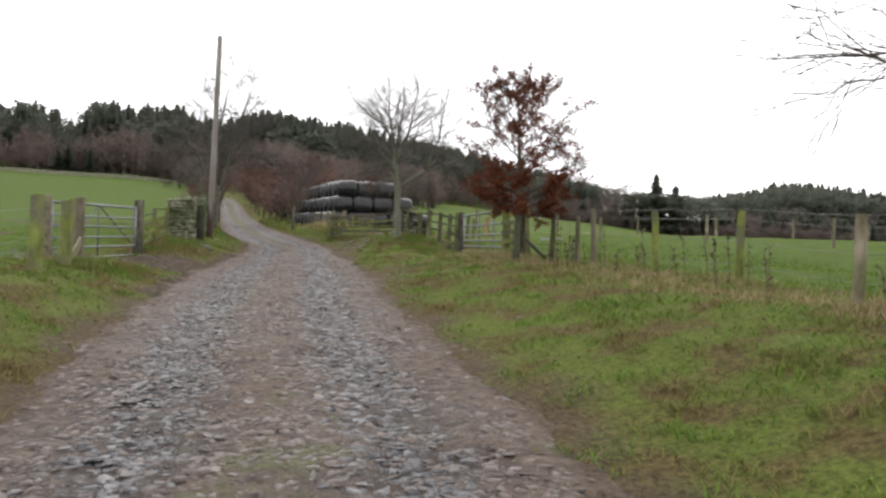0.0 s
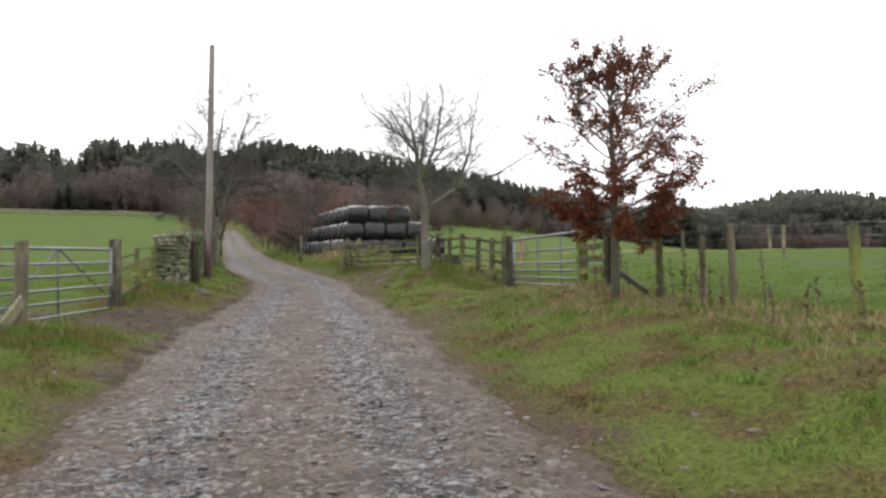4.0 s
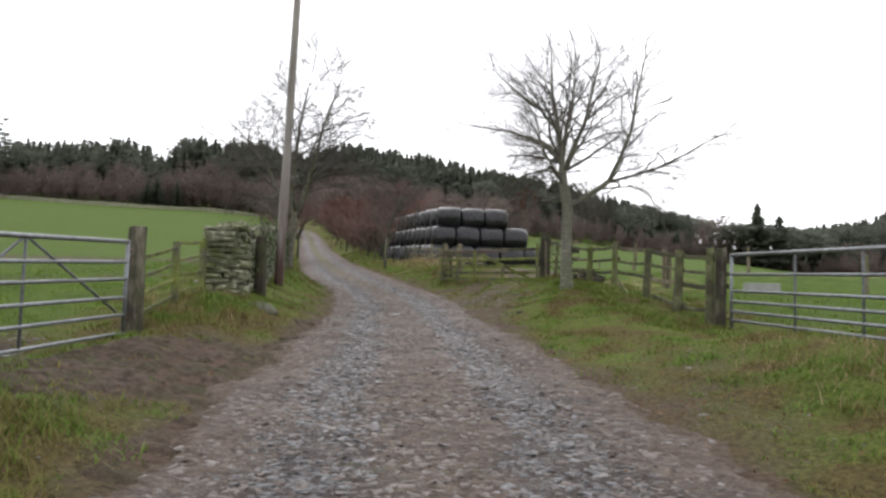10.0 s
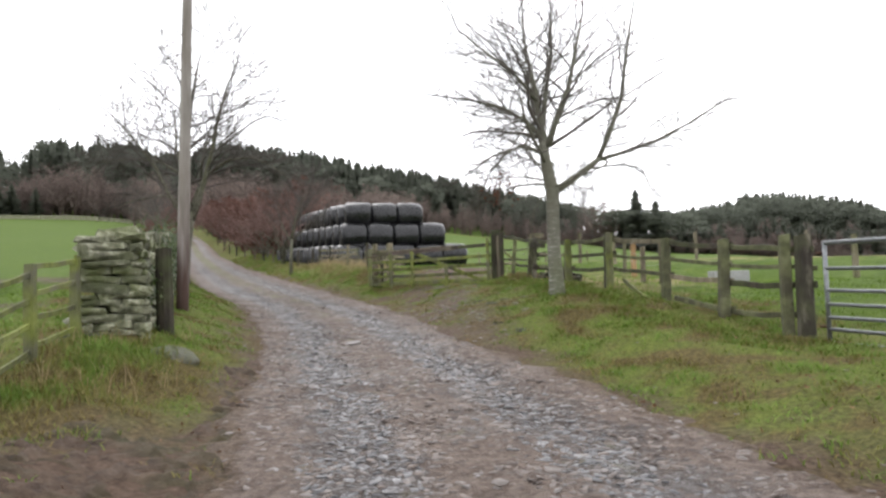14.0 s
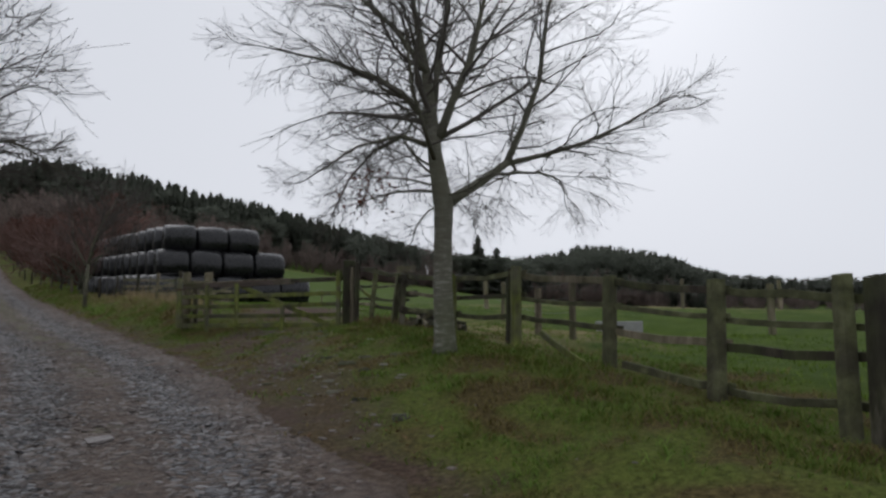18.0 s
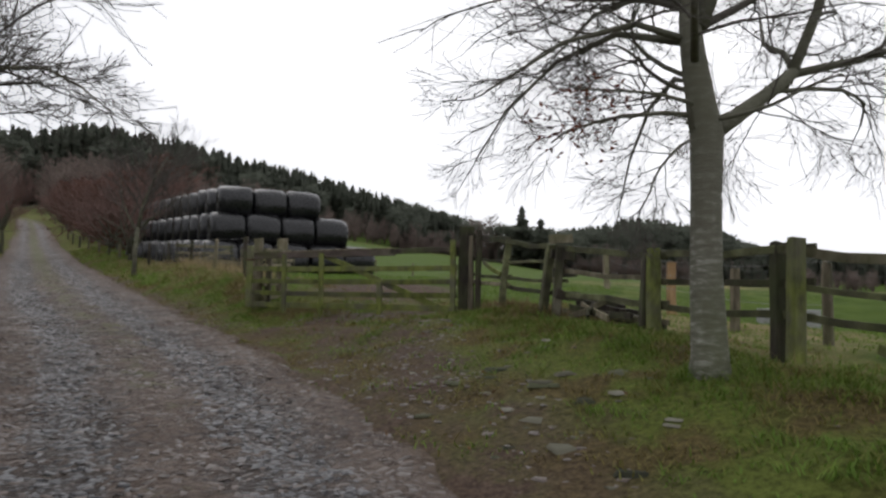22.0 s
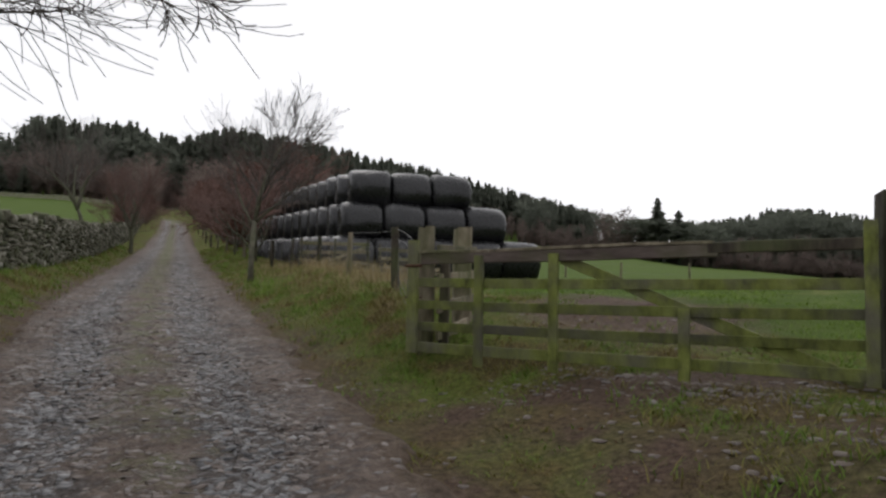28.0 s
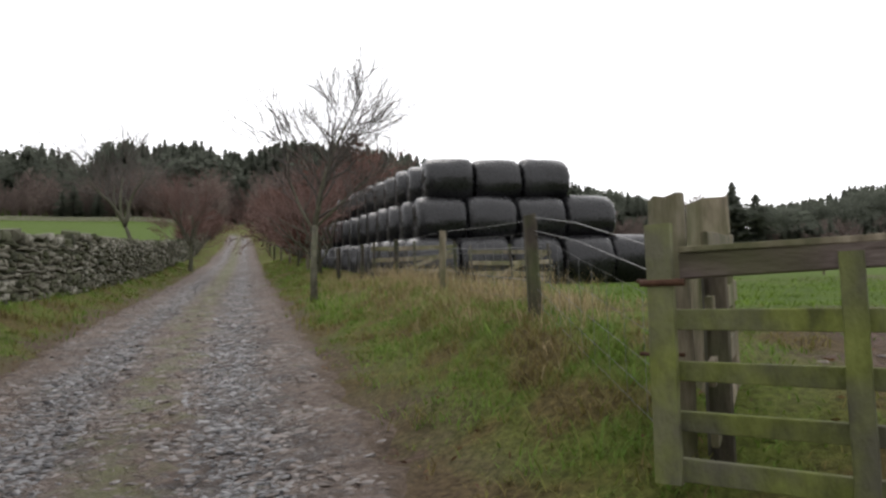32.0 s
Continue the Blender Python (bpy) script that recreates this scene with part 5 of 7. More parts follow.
stem(t, rise((-0.03, 0, -0.05), (-0.1, 0.0, 0.5), (-0.15, 0.02, 1.1), (-0.24, 0.04, 1.75), (-0.36, 0.06, 2.4), (-0.4, 0.1, 3.1)), [0.1, 0.084, 0.066, 0.046, 0.03, 0.014], 18, 1.45, (-0.2, 0), seed=1)
stem(t, rise((-0.13, 0.02, 0.95), (-0.05, 0.1, 1.6), (0.08, 0.15, 2.3), (0.12, 0.2, 3.15)), [0.05, 0.04, 0.028, 0.013], 15, 1.3, (0.0, 0.2), seed=2)
stem(t, rise((-0.06, -0.02, 0.7), (0.1, -0.05, 1.15), (0.33, -0.08, 1.7), (0.46, -0.1, 2.3), (0.62, -0.12, 3.0)), [0.06, 0.05, 0.038, 0.026, 0.013], 16, 1.25, (0.2, -0.15), seed=3)
stem(t, rise((-0.14, 0.02, 0.85), (-0.45, 0.04, 1.2), (-0.8, 0.06, 1.42), (-1.35, 0.1, 1.6), (-2.0, 0.1, 1.7)), [0.045, 0.038, 0.03, 0.02, 0.009], 14, 0.95, (-0.2, 0), seed=4, start=0.15)
stem(t, rise((-0.2, 0.0, 1.5), (-0.6, -0.05, 2.0), (-1.05, -0.1, 2.35), (-1.5, -0.1, 2.75)), [0.036, 0.03, 0.02, 0.01], 13, 1.05, (-0.2, 0.0), seed=5, start=0.15)
stem(t, rise((-0.18, 0.03, 0.95), (-0.4, 0.4, 1.3), (-0.65, 0.8, 1.55), (-0.85, 1.1, 1.95)), [0.036, 0.028, 0.02, 0.012], 11, 1.0, (-0.15, 0.3), seed=6, start=0.15)
stem(t, rise((-0.1, -0.02, 0.4), (-0.3, -0.4, 0.7), (-0.5, -0.8, 1.0), (-0.6, -1.1, 1.4)), [0.034, 0.027, 0.02, 0.012], 10, 0.9, (-0.1, -0.2), seed=7, start=0.15)
stem(t, rise((-0.12, 0.0, 0.6), (-0.5, 0.1, 0.74), (-1.0, 0.25, 0.62), (-1.55, 0.35, 0.25)), [0.03, 0.024, 0.016, 0.008], 11, 0.7, (-0.2, 0.1), seed=11, start=0.2)
stem(t, rise((0.0, 0.05, 0.9), (0.25, 0.45, 1.35), (0.45, 0.85, 1.8), (0.6, 1.05, 2.4)), [0.036, 0.028, 0.02, 0.011], 11, 1.0, (0.15, 0.25), seed=12, start=0.15)
stem(t, rise((-0.15, 0.03, 0.6), (-0.4, 0.7, 0.9), (-0.7, 1.4, 0.88), (-1.0, 2.1, 0.6), (-1.2, 2.7, 0.2)), [0.034, 0.028, 0.021, 0.014, 0.008], 13, 0.8, (-0.1, 0.25), seed=13, start=0.25)
stem(t, rise((0.0, 0.05, 0.3), (0.1, 0.7, 0.55), (0.2, 1.4, 0.5), (0.3, 2.1, 0.15), (0.4, 2.6, -0.25)), [0.03, 0.025, 0.019, 0.013, 0.007], 12, 0.7, (0.0, 0.25), seed=14, start=0.25)
stem(t, rise((-0.1, 0.05, 0.9), (-0.1, 0.8, 1.3), (-0.3, 1.5, 1.4), (-0.5, 2.3, 1.2)), [0.034, 0.027, 0.019, 0.009], 12, 0.9, (-0.1, 0.25), seed=15, start=0.25)
# low branches that hang
t.lift, t.droop, t.extra = -0.05, 0.22, 1
for up, dx, dy, dz, ln, rad in ((0.05, -0.92, 0.22, 0.15, 1.2, 0.022), (0.1, -0.85, -0.4, 0.14, 1.0, 0.018), (0.2, -0.5, 0.85, 0.3, 1.3, 0.022), (0.0, 0.25, 0.95, 0.2, 1.2, 0.02), (0.0, 0.5, -0.8, 0.12, 1.0, 0.018),
                                (0.3, -0.8, 0.5, 0.4, 1.4, 0.022), (-0.1, -0.75, 0.1, 0.0, 0.8, 0.014)):
    t.limb(fork + Vector((0, 0, up)), Vector((dx, dy, dz)).normalized(), ln, rad, 1, 4)
elbow = Vector((-2.36, 29.66, 5.66))
t.limb(elbow - Vector((0.25, 0, 0.15)), Vector((0.9, -0.2, -0.1)).normalized(), 1.35, 0.022, 1, 4)
t.limb(elbow, Vector((0.6, 0.75, 0.1)).normalized(), 1.4, 0.022, 1, 4)
t.lift, t.droop = 0.07, 0.12
t.boughs.append(Buf())
sweep(t.boughs[-1], [fork - Vector((0, 0, 0.1)), fork.lerp(elbow, 0.3) + Vector((0, 0, -0.08)), fork.lerp(elbow, 0.7) + Vector((0, 0, -0.05)), elbow], ring(9, 1), [0.075, 0.062, 0.054, 0.048])
stem(t, [elbow - Vector((0.02, 0, 0.02)), elbow + Vector((0.2, 0.02, 0.45)), elbow + Vector((0.45, 0.05, 1.1)), elbow + Vector((0.56, 0.05, 1.9)), elbow + Vector((0.7, 0.05, 2.6))], [0.046, 0.04, 0.033, 0.024, 0.013], 17, 1.3, (0.15, 0), seed=8)
stem(t, [elbow - Vector((0.05, 0, 0.03)), elbow + Vector((0.5, 0.0, 0.12)), elbow + Vector((1.0, -0.05, 0.28)), elbow + Vector((1.5, -0.15, 0.52)), elbow + Vector((2.0, -0.2, 0.82))], [0.036, 0.031, 0.025, 0.018, 0.01], 16, 1.0, (0.3, 0), seed=9, start=0.15)
stem(t, [elbow, elbow + Vector((0.2, 0.4, 0.3)), elbow + Vector((0.3, 0.85, 0.55)), elbow + Vector((0.45, 1.15, 0.95))], [0.03, 0.025, 0.018, 0.011], 8, 0.95, (0.1, 0.3), seed=10)
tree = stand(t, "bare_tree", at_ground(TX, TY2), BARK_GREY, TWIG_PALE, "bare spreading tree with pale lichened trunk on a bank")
near = [(p, None) for p in t.crown.v if (p - Vector((-4.1, 29.6, 5.12))).length < 0.42]
rnd.shuffle(near)
world_part("leaves", leaves(near[:90], 0.04, rnd, 2), BEECH_LEAF, tree, "few dry red leaves")

# young beech that keeps its leaves
t = Tree(8, droop=0.0, spread=0.62, lift=0.1, twist=0.2, ratio=0.5, kids=(2, 3), min_r=0.0036)
bx, by = 0.504, 19.4
base = Vector(at_ground(bx, by, -0.15))
TRUNK = [base + Vector(q) for q in ((0, 0, 0), (0.02, 0, 0.35), (0.03, 0.01, 1.0), (0.05, 0.01, 1.75), (0.03, 0, 2.35), (0.02, 0.01, 2.75), (0.0, 0, 3.1), (-0.01, 0.02, 3.35))]
sweep(t.trunk, TRUNK, ring(11, 1), [0.085, 0.062, 0.055, 0.047, 0.034, 0.02, 0.012, 0.005], up=(0, 1, 0))
r2 = random.Random(3)
zs = [p.z for p in TRUNK]
for i in range(46):
    f = 0.3 + 0.66 * i / 45
    z = base.z + 3.35 * f
    p = Vector((float(np.interp(z, zs, [q.x for q in TRUNK])), float(np.interp(z, zs, [q.y for q in TRUNK])), z))
    a = i * 2.4 + r2.uniform(-0.35, 0.35)
    reach = float(np.interp(f, [0.28, 0.4, 0.55, 0.75, 1.0], [0.55, 0.88, 1.02, 0.9, 0.42])) * (1.1 if math.cos(a) > 0 else 1.0)
    steep = float(np.interp(f, [0.28, 0.45, 0.65, 1.0], [-0.05, 0.25, 0.75, 1.5]))
    t.limb(p, Vector((math.cos(a), math.sin(a), steep)).normalized(), reach * r2.uniform(0.85, 1.15), float(np.interp(f, [0.28, 1.0], [0.02, 0.008])), 2, 4)
beech = stand(t, "copper_beech", at_ground(bx, by), BARK_DARK, TWIG, "young beech with rust-red winter leaves beside a fence")


def leafy(points, keep, size, cell, seed):
    """Leaves on twigs, in clumps: whole sprays have lost theirs."""
    r3 = random.Random(seed)
    spray, out = {}, []
    for p in points:
        k = (round(p.x / cell), round(p.y / cell), round(p.z / (cell * 0.6)))
        if k not in spray:
            spray[k] = r3.random() < keep(p)
        if spray[k]:
            out.append((p, None))
    return leaves(out, size, r3, 2, 0.25)


tips = [p for p in t.crown.v if math.hypot(p.x - bx, p.y - by) > 0.16]
r2.shuffle(tips)
low = [p for p in tips if p.z < base.z + 1.85]
high = [p for p in tips if p.z >= base.z + 1.85]
world_part("leaves", leafy(low[:9500], lambda p: 0.92 if p.x > bx - 0.5 else 0.6, 0.038, 0.3, 1), BEECH_LEAF, beech, "dense rust-red dry leaves")
world_part("leaves", leafy(high[:11000], lambda p: 0.6 if p.x > bx else 0.48, 0.037, 0.2, 2), BEECH_LEAF, beech)


def bare(seed, x, y, h, r, label, bark=BARK_DARK, twig=TWIG, depth=4, spread=0.55, stems=5, trunk=0.28, name="bare_tree", lift=0.2, wind=0.0):
    t = Tree(seed, droop=0.0, spread=spread, lift=lift, twist=0.22, ratio=0.7, kids=(1, 3), min_r=0.0035 if y < 50 else 0.008, whippy=True)
    b = Vector(at_ground(x, y, -0.15))
    t.limb(b, Vector((0, 0, 1)), h * trunk, r, 0, 0)
    f = t.tips.pop()[0]
    for i in range(stems):
        a = 6.28 * i / stems + t.rnd.uniform(-0.4, 0.4)
        up = t.rnd.uniform(0.9, 2.2) if i else 4
        t.limb(f - Vector((0, 0, 0.1 * i * r)), Vector((math.cos(a) + wind, math.sin(a), up)).normalized(), h * 0.36 * t.rnd.uniform(0.8, 1.1), r * (0.6 if i else 0.7), 1, depth)
    return stand(t, name, at_ground(x, y), bark, twig, label)


# slender tree behind the pole
t = Tree(31, droop=0.14, spread=0.6, lift=0.15, twist=0.28, ratio=0.6, kids=(2, 4), min_r=0.005, extra=4, whippy=True)
b0 = Vector(at_ground(-12.0, 35.3, -0.15))
crotch = b0 + Vector((0.2, 0, 1.8))
sweep(t.trunk, [b0, b0 + Vector((0.0, 0, 0.3)), b0 + Vector((0.06, 0, 0.9)), b0 + Vector((0.12, 0, 1.4)), crotch, crotch + Vector((-0.13, 0, 0.5)), crotch + Vector((-0.175, 0.02, 1.0))], ring(12, 1), [0.21, 0.165, 0.14, 0.135, 0.122, 0.096, 0.082], up=(0, 1, 0))


def grow(*steps):
    return [crotch + Vector(q) for q in steps]


stem(t, grow((-0.03, 0, -0.1), (-0.14, 0, 0.5), (-0.18, 0.02, 1.1), (-0.1, 0.05, 1.9), (0.0, 0.05, 2.8), (0.15, 0.05, 3.7), (0.3, 0.05, 4.4)), [0.1, 0.09, 0.078, 0.064, 0.046, 0.03, 0.014], 18, 2.1, (-0.15, 0), seed=21, climb=(0.2, 0.75))
stem(t, grow((0.04, 0, -0.08), (0.25, 0, 0.5), (0.42, 0.0, 1.1), (0.62, -0.05, 1.8), (0.8, -0.1, 2.6), (1.05, -0.1, 3.4), (1.3, -0.1, 4.0)), [0.08, 0.07, 0.06, 0.05, 0.038, 0.025, 0.013], 18, 1.9, (0.2, 0), seed=22, climb=(0.2, 0.75))
stem(t, grow((-0.05, 0, -0.2), (-0.5, -0.1, 0.6), (-0.85, -0.15, 1.35), (-1.3, -0.2, 1.95), (-1.95, -0.2, 2.7)), [0.06, 0.05, 0.04, 0.028, 0.013], 13, 1.7, (-0.25, 0), seed=23, start=0.2)
stem(t, grow((0.42, 0, 1.1), (1.0, 0.1, 1.5), (1.6, 0.15, 1.55), (2.1, 0.1, 1.3), (2.6, 0.1, 0.9)), [0.045, 0.036, 0.026, 0.017, 0.008], 16, 0.8, (0.2, 0), seed=24, start=0.15)
stem(t, grow((0.0, 0.02, 0.2), (0.05, 0.5, 0.9), (0.0, 0.9, 1.7), (0.1, 1.2, 2.6)), [0.05, 0.042, 0.03, 0.014], 9, 1.5, (0, 0.25), seed=25)
stem(t, grow((0.0, -0.05, 0.1), (0.1, -0.5, 0.8), (0.05, -0.95, 1.5), (0.15, -1.3, 2.3)), [0.045, 0.038, 0.027, 0.013], 9, 1.5, (0, -0.25), seed=26)
t.lift = -0.03
stem(t, grow((-0.18, 0, 1.1), (-0.8, 0.05, 1.5), (-1.5, 0.1, 1.6), (-2.4, 0.1, 1.55)), [0.04, 0.03, 0.021, 0.01], 13, 1.0, (-0.3, 0), seed=27, start=0.2)
stem(t, grow((-0.1, 0, 0.4), (-0.7, 0.05, 0.6), (-1.3, 0.1, 0.55), (-1.9, 0.1, 0.4)), [0.034, 0.026, 0.018, 0.009], 8, 0.8, (-0.3, 0), seed=28, start=0.3)
stand(t, "bare_tree", at_ground(-12.0, 35.3), BARK_MID, TWIG, "bare forked tree beside the stone wall", bough=BARK_MID)
# slender tree bent by the wind
t = Tree(32, droop=-0.1, spread=0.5, lift=0.10, twist=0.26, ratio=0.58, kids=(2, 4), min_r=0.0052, extra=2, whippy=True)
b0 = Vector(at_ground(-12.35, 47.9, -0.15))
mast = [b0, b0 + Vector((0.0, 0, 0.9)), b0 + Vector((0.05, 0, 1.7)), b0 + Vector((0.2, 0.02, 2.5)), b0 + Vector((0.45, 0.05, 3.25)), b0 + Vector((0.85, 0.08, 4.0))]
sweep(t.trunk, mast[:3], ring(10, 1), [0.085, 0.068, 0.06], up=(0, 1, 0))
stem(t, mast[2:], [0.06, 0.048, 0.034, 0.014], 25, 1.5, (0.35, 0), seed=31, start=0.05)
stem(t, [mast[2] - Vector((0, 0, 0.2)), mast[2] + Vector((-0.35, 0.1, 0.4)), mast[2] + Vector((-0.6, 0.15, 1.0)), mast[2] + Vector((-0.65, 0.2, 1.7))], [0.034, 0.028, 0.02, 0.01], 7, 0.8, (0.1, 0), seed=32)
stem(t, [mast[2] - Vector((0, 0, 0.05)), mast[2] + Vector((0.45, -0.1, 0.3)), mast[2] + Vector((0.9, -0.1, 0.7)), mast[2] + Vector((1.45, -0.1, 1.1))], [0.03, 0.024, 0.017, 0.009], 7, 0.8, (0.25, 0), seed=33)
stand(t, "bare_tree", at_ground(-12.35, 47.9), BARK_MID, TWIG, "slender windswept bare tree on the verge")
bare(33, -21.6, 57.0, 5.6, 0.1, "bare crooked tree with an ivied foot beside the stone wall", depth=4, bark=BARK_DARK, twig=TWIG_PALE, stems=5, trunk=0.36, spread=0.62)
bare(36, -25.6, 68.6, 6.6, 0.13, "bare brown tree beside the stone wall", depth=4, bark=BARK_DARK, twig=TWIG_FAR, stems=8, trunk=0.25, spread=0.6)
bare(34, -37.5, 93.0, 7.0, 0.17, "bare tree beside the stone wall", depth=3)
bare(35, 4.95, 11.7, 5.4, 0.10, "bare tree overhanging the fence", stems=7, spread=0.6, lift=0.05)

# brown hedgerow trees beside the far track
r2 = random.Random(12)
models = []
for k in range(6):
    tt = Tree(300 + k, spread=0.62, lift=0.12, twist=0.28, min_r=0.012, ratio=0.66, kids=(1, 2), sides=(5, 3, 3, 3, 3))
    y = 57.0 + 3.1 * k
    x = float(edges(np.array([y]))[1][0]) + 1.8 + 0.9 * (k % 3)
    h = (5.2, 6.4, 7.2, 5.8, 6.8, 4.6)[k]
    tt.limb(Vector(at_ground(x, y, -0.2)), Vector((0, 0, 1)), h * 0.1, 0.1, 0, 0)
    f = tt.tips.pop()[0]
    for i in range(7):
        a = 0.9 * i + r2.random()
        tt.limb(f, Vector((math.cos(a), math.sin(a), r2.uniform(0.5, 2.6))).normalized(), h * 0.46, 0.05, 1, 4 if i % 2 else 3)
    o = stand(tt, "hedgerow_tree", at_ground(x, y), BARK_DARK, TWIG_FAR, "leafless purple-brown hedgerow tree beside the far track", "trees lining the track")
    r2.shuffle(tt.tips)
    world_part("leaves", leaves([q for q in tt.tips if q[0].z < f.z + h * 0.24][:220], 0.07, r2, 3), HEDGE_LEAF, o)
    models.append(o)
for i in range(32):
    right = i % 3 != 2
    y = 60 + 3.0 * i + r2.uniform(-1, 1)
    ea, eb = edges(np.array([y]))
    x = float(eb[0]) + r2.uniform(1.5, 5.0) if right else float(ea[0]) - r2.uniform(1.4, 2.4)
    if not right and y < 78:
        continue
    sc = r2.uniform(0.75, 1.15) * (1.0 if right else 0.85)
    copy_thing(models[r2.randrange(6)], Matrix.LocRotScale(at_ground(x, y), Euler((0, 0, r2.uniform(0, 6.28))), (sc, sc, sc * r2.uniform(0.9, 1.1))))

# ---- forest on the hill ----

fr = np.random.RandomState(4)


def quads_mesh(name, V, F, mat):
    me = bpy.data.meshes.new(name)
    me.vertices.add(len(V))
    me.vertices.foreach_set("co", V.astype(np.float32).ravel())
    k = F.shape[1]
    me.loops.add(F.size)
    me.loops.foreach_set("vertex_index", F.astype(np.int32).ravel())
    me.polygons.add(len(F))
    me.polygons.foreach_set("loop_start", np.arange(0, F.size, k))
    me.update(calc_edges=True)
    me.materials.append(mat)
    return me


def conifer_tris(n_whorls, per):
    """Unit conifer: ragged triangular sprays set in whorls round a stem, height 1."""
    tri = []
    for i in range(n_whorls):
        f = (i + fr.rand() * 0.6) / n_whorls
        z = 0.12 + 0.88 * f
        rad = 0.2 * (1 - f) ** 0.75 + 0.012
        for j in range(per):
            a = 6.283 * (j + fr.rand()) / per
            L = rad * fr.uniform(0.6, 1.25)
            c, s = math.cos(a), math.sin(a)
            w = 0.075 * (1.15 - f)
            dz = -0.05 * (1 - f) + fr.uniform(-0.02, 0.03)
            tri.append([(-s * w, c * w, z + 0.02), (s * w, -c * w, z + 0.01), (c * L, s * L, z + dz)])
            tri.append([(0, 0, z + 0.07), (c * L * 0.2, s * L * 0.2, z - 0.05), (c * L * 0.85, s * L * 0.85, z + dz + 0.012)])
    tri.append([(-0.012, 0, 0), (0.012, 0, 0), (0, 0, 1.0)])
    tri.append([(0, -0.012, 0), (0, 0.012, 0), (0, 0, 1.03)])
    return np.array(tri)


def pine_tris(k):
    """Unit Scots pine: bare stem, then a broad uneven head of foliage clumps with gaps."""
    tri = [[(-0.016, 0, 0), (0.016, 0, 0), (0.004, 0, 0.9)], [(0, -0.016, 0), (0, 0.016, 0), (0, 0.004, 0.9)]]
    clumps = fr.randint(9, 14)
    lowest = fr.uniform(0.38, 0.55)
    for c in range(clumps):
        z = lowest + (0.97 - lowest) * (c + fr.rand()) / clumps
        r = 0.22 * math.sqrt(max(0.03, 1 - ((z - 0.68) / 0.36) ** 2)) * fr.uniform(0.35, 1.0)
        a = fr.uniform(0, 6.283)
        mid = np.array([r * math.cos(a), r * math.sin(a), z])
        for _ in range(k // clumps):
            p = mid + fr.normal(0, 1, 3) * (0.055, 0.055, 0.022)
            tri.append([p + fr.normal(0, 0.03, 3) * (1, 1, 0.7) for _ in range(3)])
    return np.array(tri)


def brush_tris(k):
    """Unit leafless broadleaf: upright stems with fine twigs sweeping up and out."""
    tri = []
    stems = []
    for i in range(fr.randint(3, 6)):
        a, lean, top = fr.uniform(0, 6.283), fr.uniform(0.02, 0.16), fr.uniform(0.75, 1.0)
        tip = np.array([lean * math.cos(a), lean * math.sin(a), top])
        stems.append(tip)
        tri += [[(-0.011, 0, 0), (0.011, 0, 0), tuple(tip)], [(0, -0.011, 0), (0, 0.011, 0), tuple(tip)]]
    for _ in range(k):
        tip = stems[fr.randint(len(stems))]
        f = fr.uniform(0.22, 1.0)
        p = tip * f
        a = fr.uniform(0, 6.283)
        L = fr.uniform(0.06, 0.2) * (1.25 - 0.75 * f)
        out_by = fr.uniform(0.25, 0.9)
        p = p + np.array([math.cos(a), math.sin(a), 0.5]) * fr.rand() * 0.11 * (1.3 - f)
        d = np.array([math.cos(a) * out_by, math.sin(a) * out_by, fr.uniform(0.3, 1.0)]) * L
        w = fr.normal(0, 0.006, 3)
        tri.append([p - w, p + w, p + d])
    return np.array([[tuple(v) for v in t] for t in tri])


def polar(az, r):
    a = np.radians(az)
    return -5 - np.sin(a) * r, 21 + np.cos(a) * r


def wood(name, shapes, az, r, h, mat, label, wide=1.0):
    x, y = polar(az, r)
    z = land(x, y)
    V = []
    for i in range(len(x)):
        s = shapes[fr.randint(len(shapes))]
        t = fr.uniform(0, 6.283)
        c, sn = math.cos(t), math.sin(t)
        q = s.reshape(-1, 3) * h[i]
        w = wide * fr.uniform(0.85, 1.2)
        V.append(np.stack([x[i] + (q[:, 0] * c - q[:, 1] * sn) * w, y[i] + (q[:, 0] * sn + q[:, 1] * c) * w, z[i] - 0.3 + q[:, 2]], -1))
    V = np.concatenate(V)
    ob = new(name, quads_mesh(name, V, np.arange(len(V)).reshape(-1, 3), mat))
    return tagged(ob, label, "forest", kind="stuff")


def thicket(side, y0, y1, n, lo, hi, off):
    y = fr.uniform(y0, y1, n)
    a, b = edges(y)
    x = b + off + fr.exponential(1.6, n) if side > 0 else a - off - np.minimum(fr.exponential(1.0, n), 1.6)
    r, az = np.hypot(x + 5, y - 21), np.degrees(np.arctan2(-(x + 5), y - 21))
    return az, r, fr.uniform(lo, hi, n)


spruce = [conifer_tris(fr.randint(13, 18), 8) for _ in range(8)]
pine = [pine_tris(200) for _ in range(8)]
brush = [brush_tris(240) for _ in range(8)]
fine_brush = [brush_tris(900) for _ in range(4)]
SKY = ((-60, 2.9), (-50, 3.1), (-44, 3.4), (-38, 3.9), (-34, 4.1), (-31, 4.75), (-29.3, 5.7), (-27, 6.1), (-25, 6.5), (-22, 6.7), (-20, 6.1), (-17, 5.9), (-12.5, 6.3), (-10, 6.7), (-8, 7.2), (-3, 8.4),
       (3, 10.0), (9, 10.9), (12, 11.6), (18, 12.2), (24, 12.1), (30, 11.9), (32, 11.7), (33.4, 10.0), (35, 11.0), (36, 11.2), (38, 10.7), (43, 10.2), (44.4, 9.4), (45.2, 11.7), (50, 11.6), (56, 11.4), (75, 10))


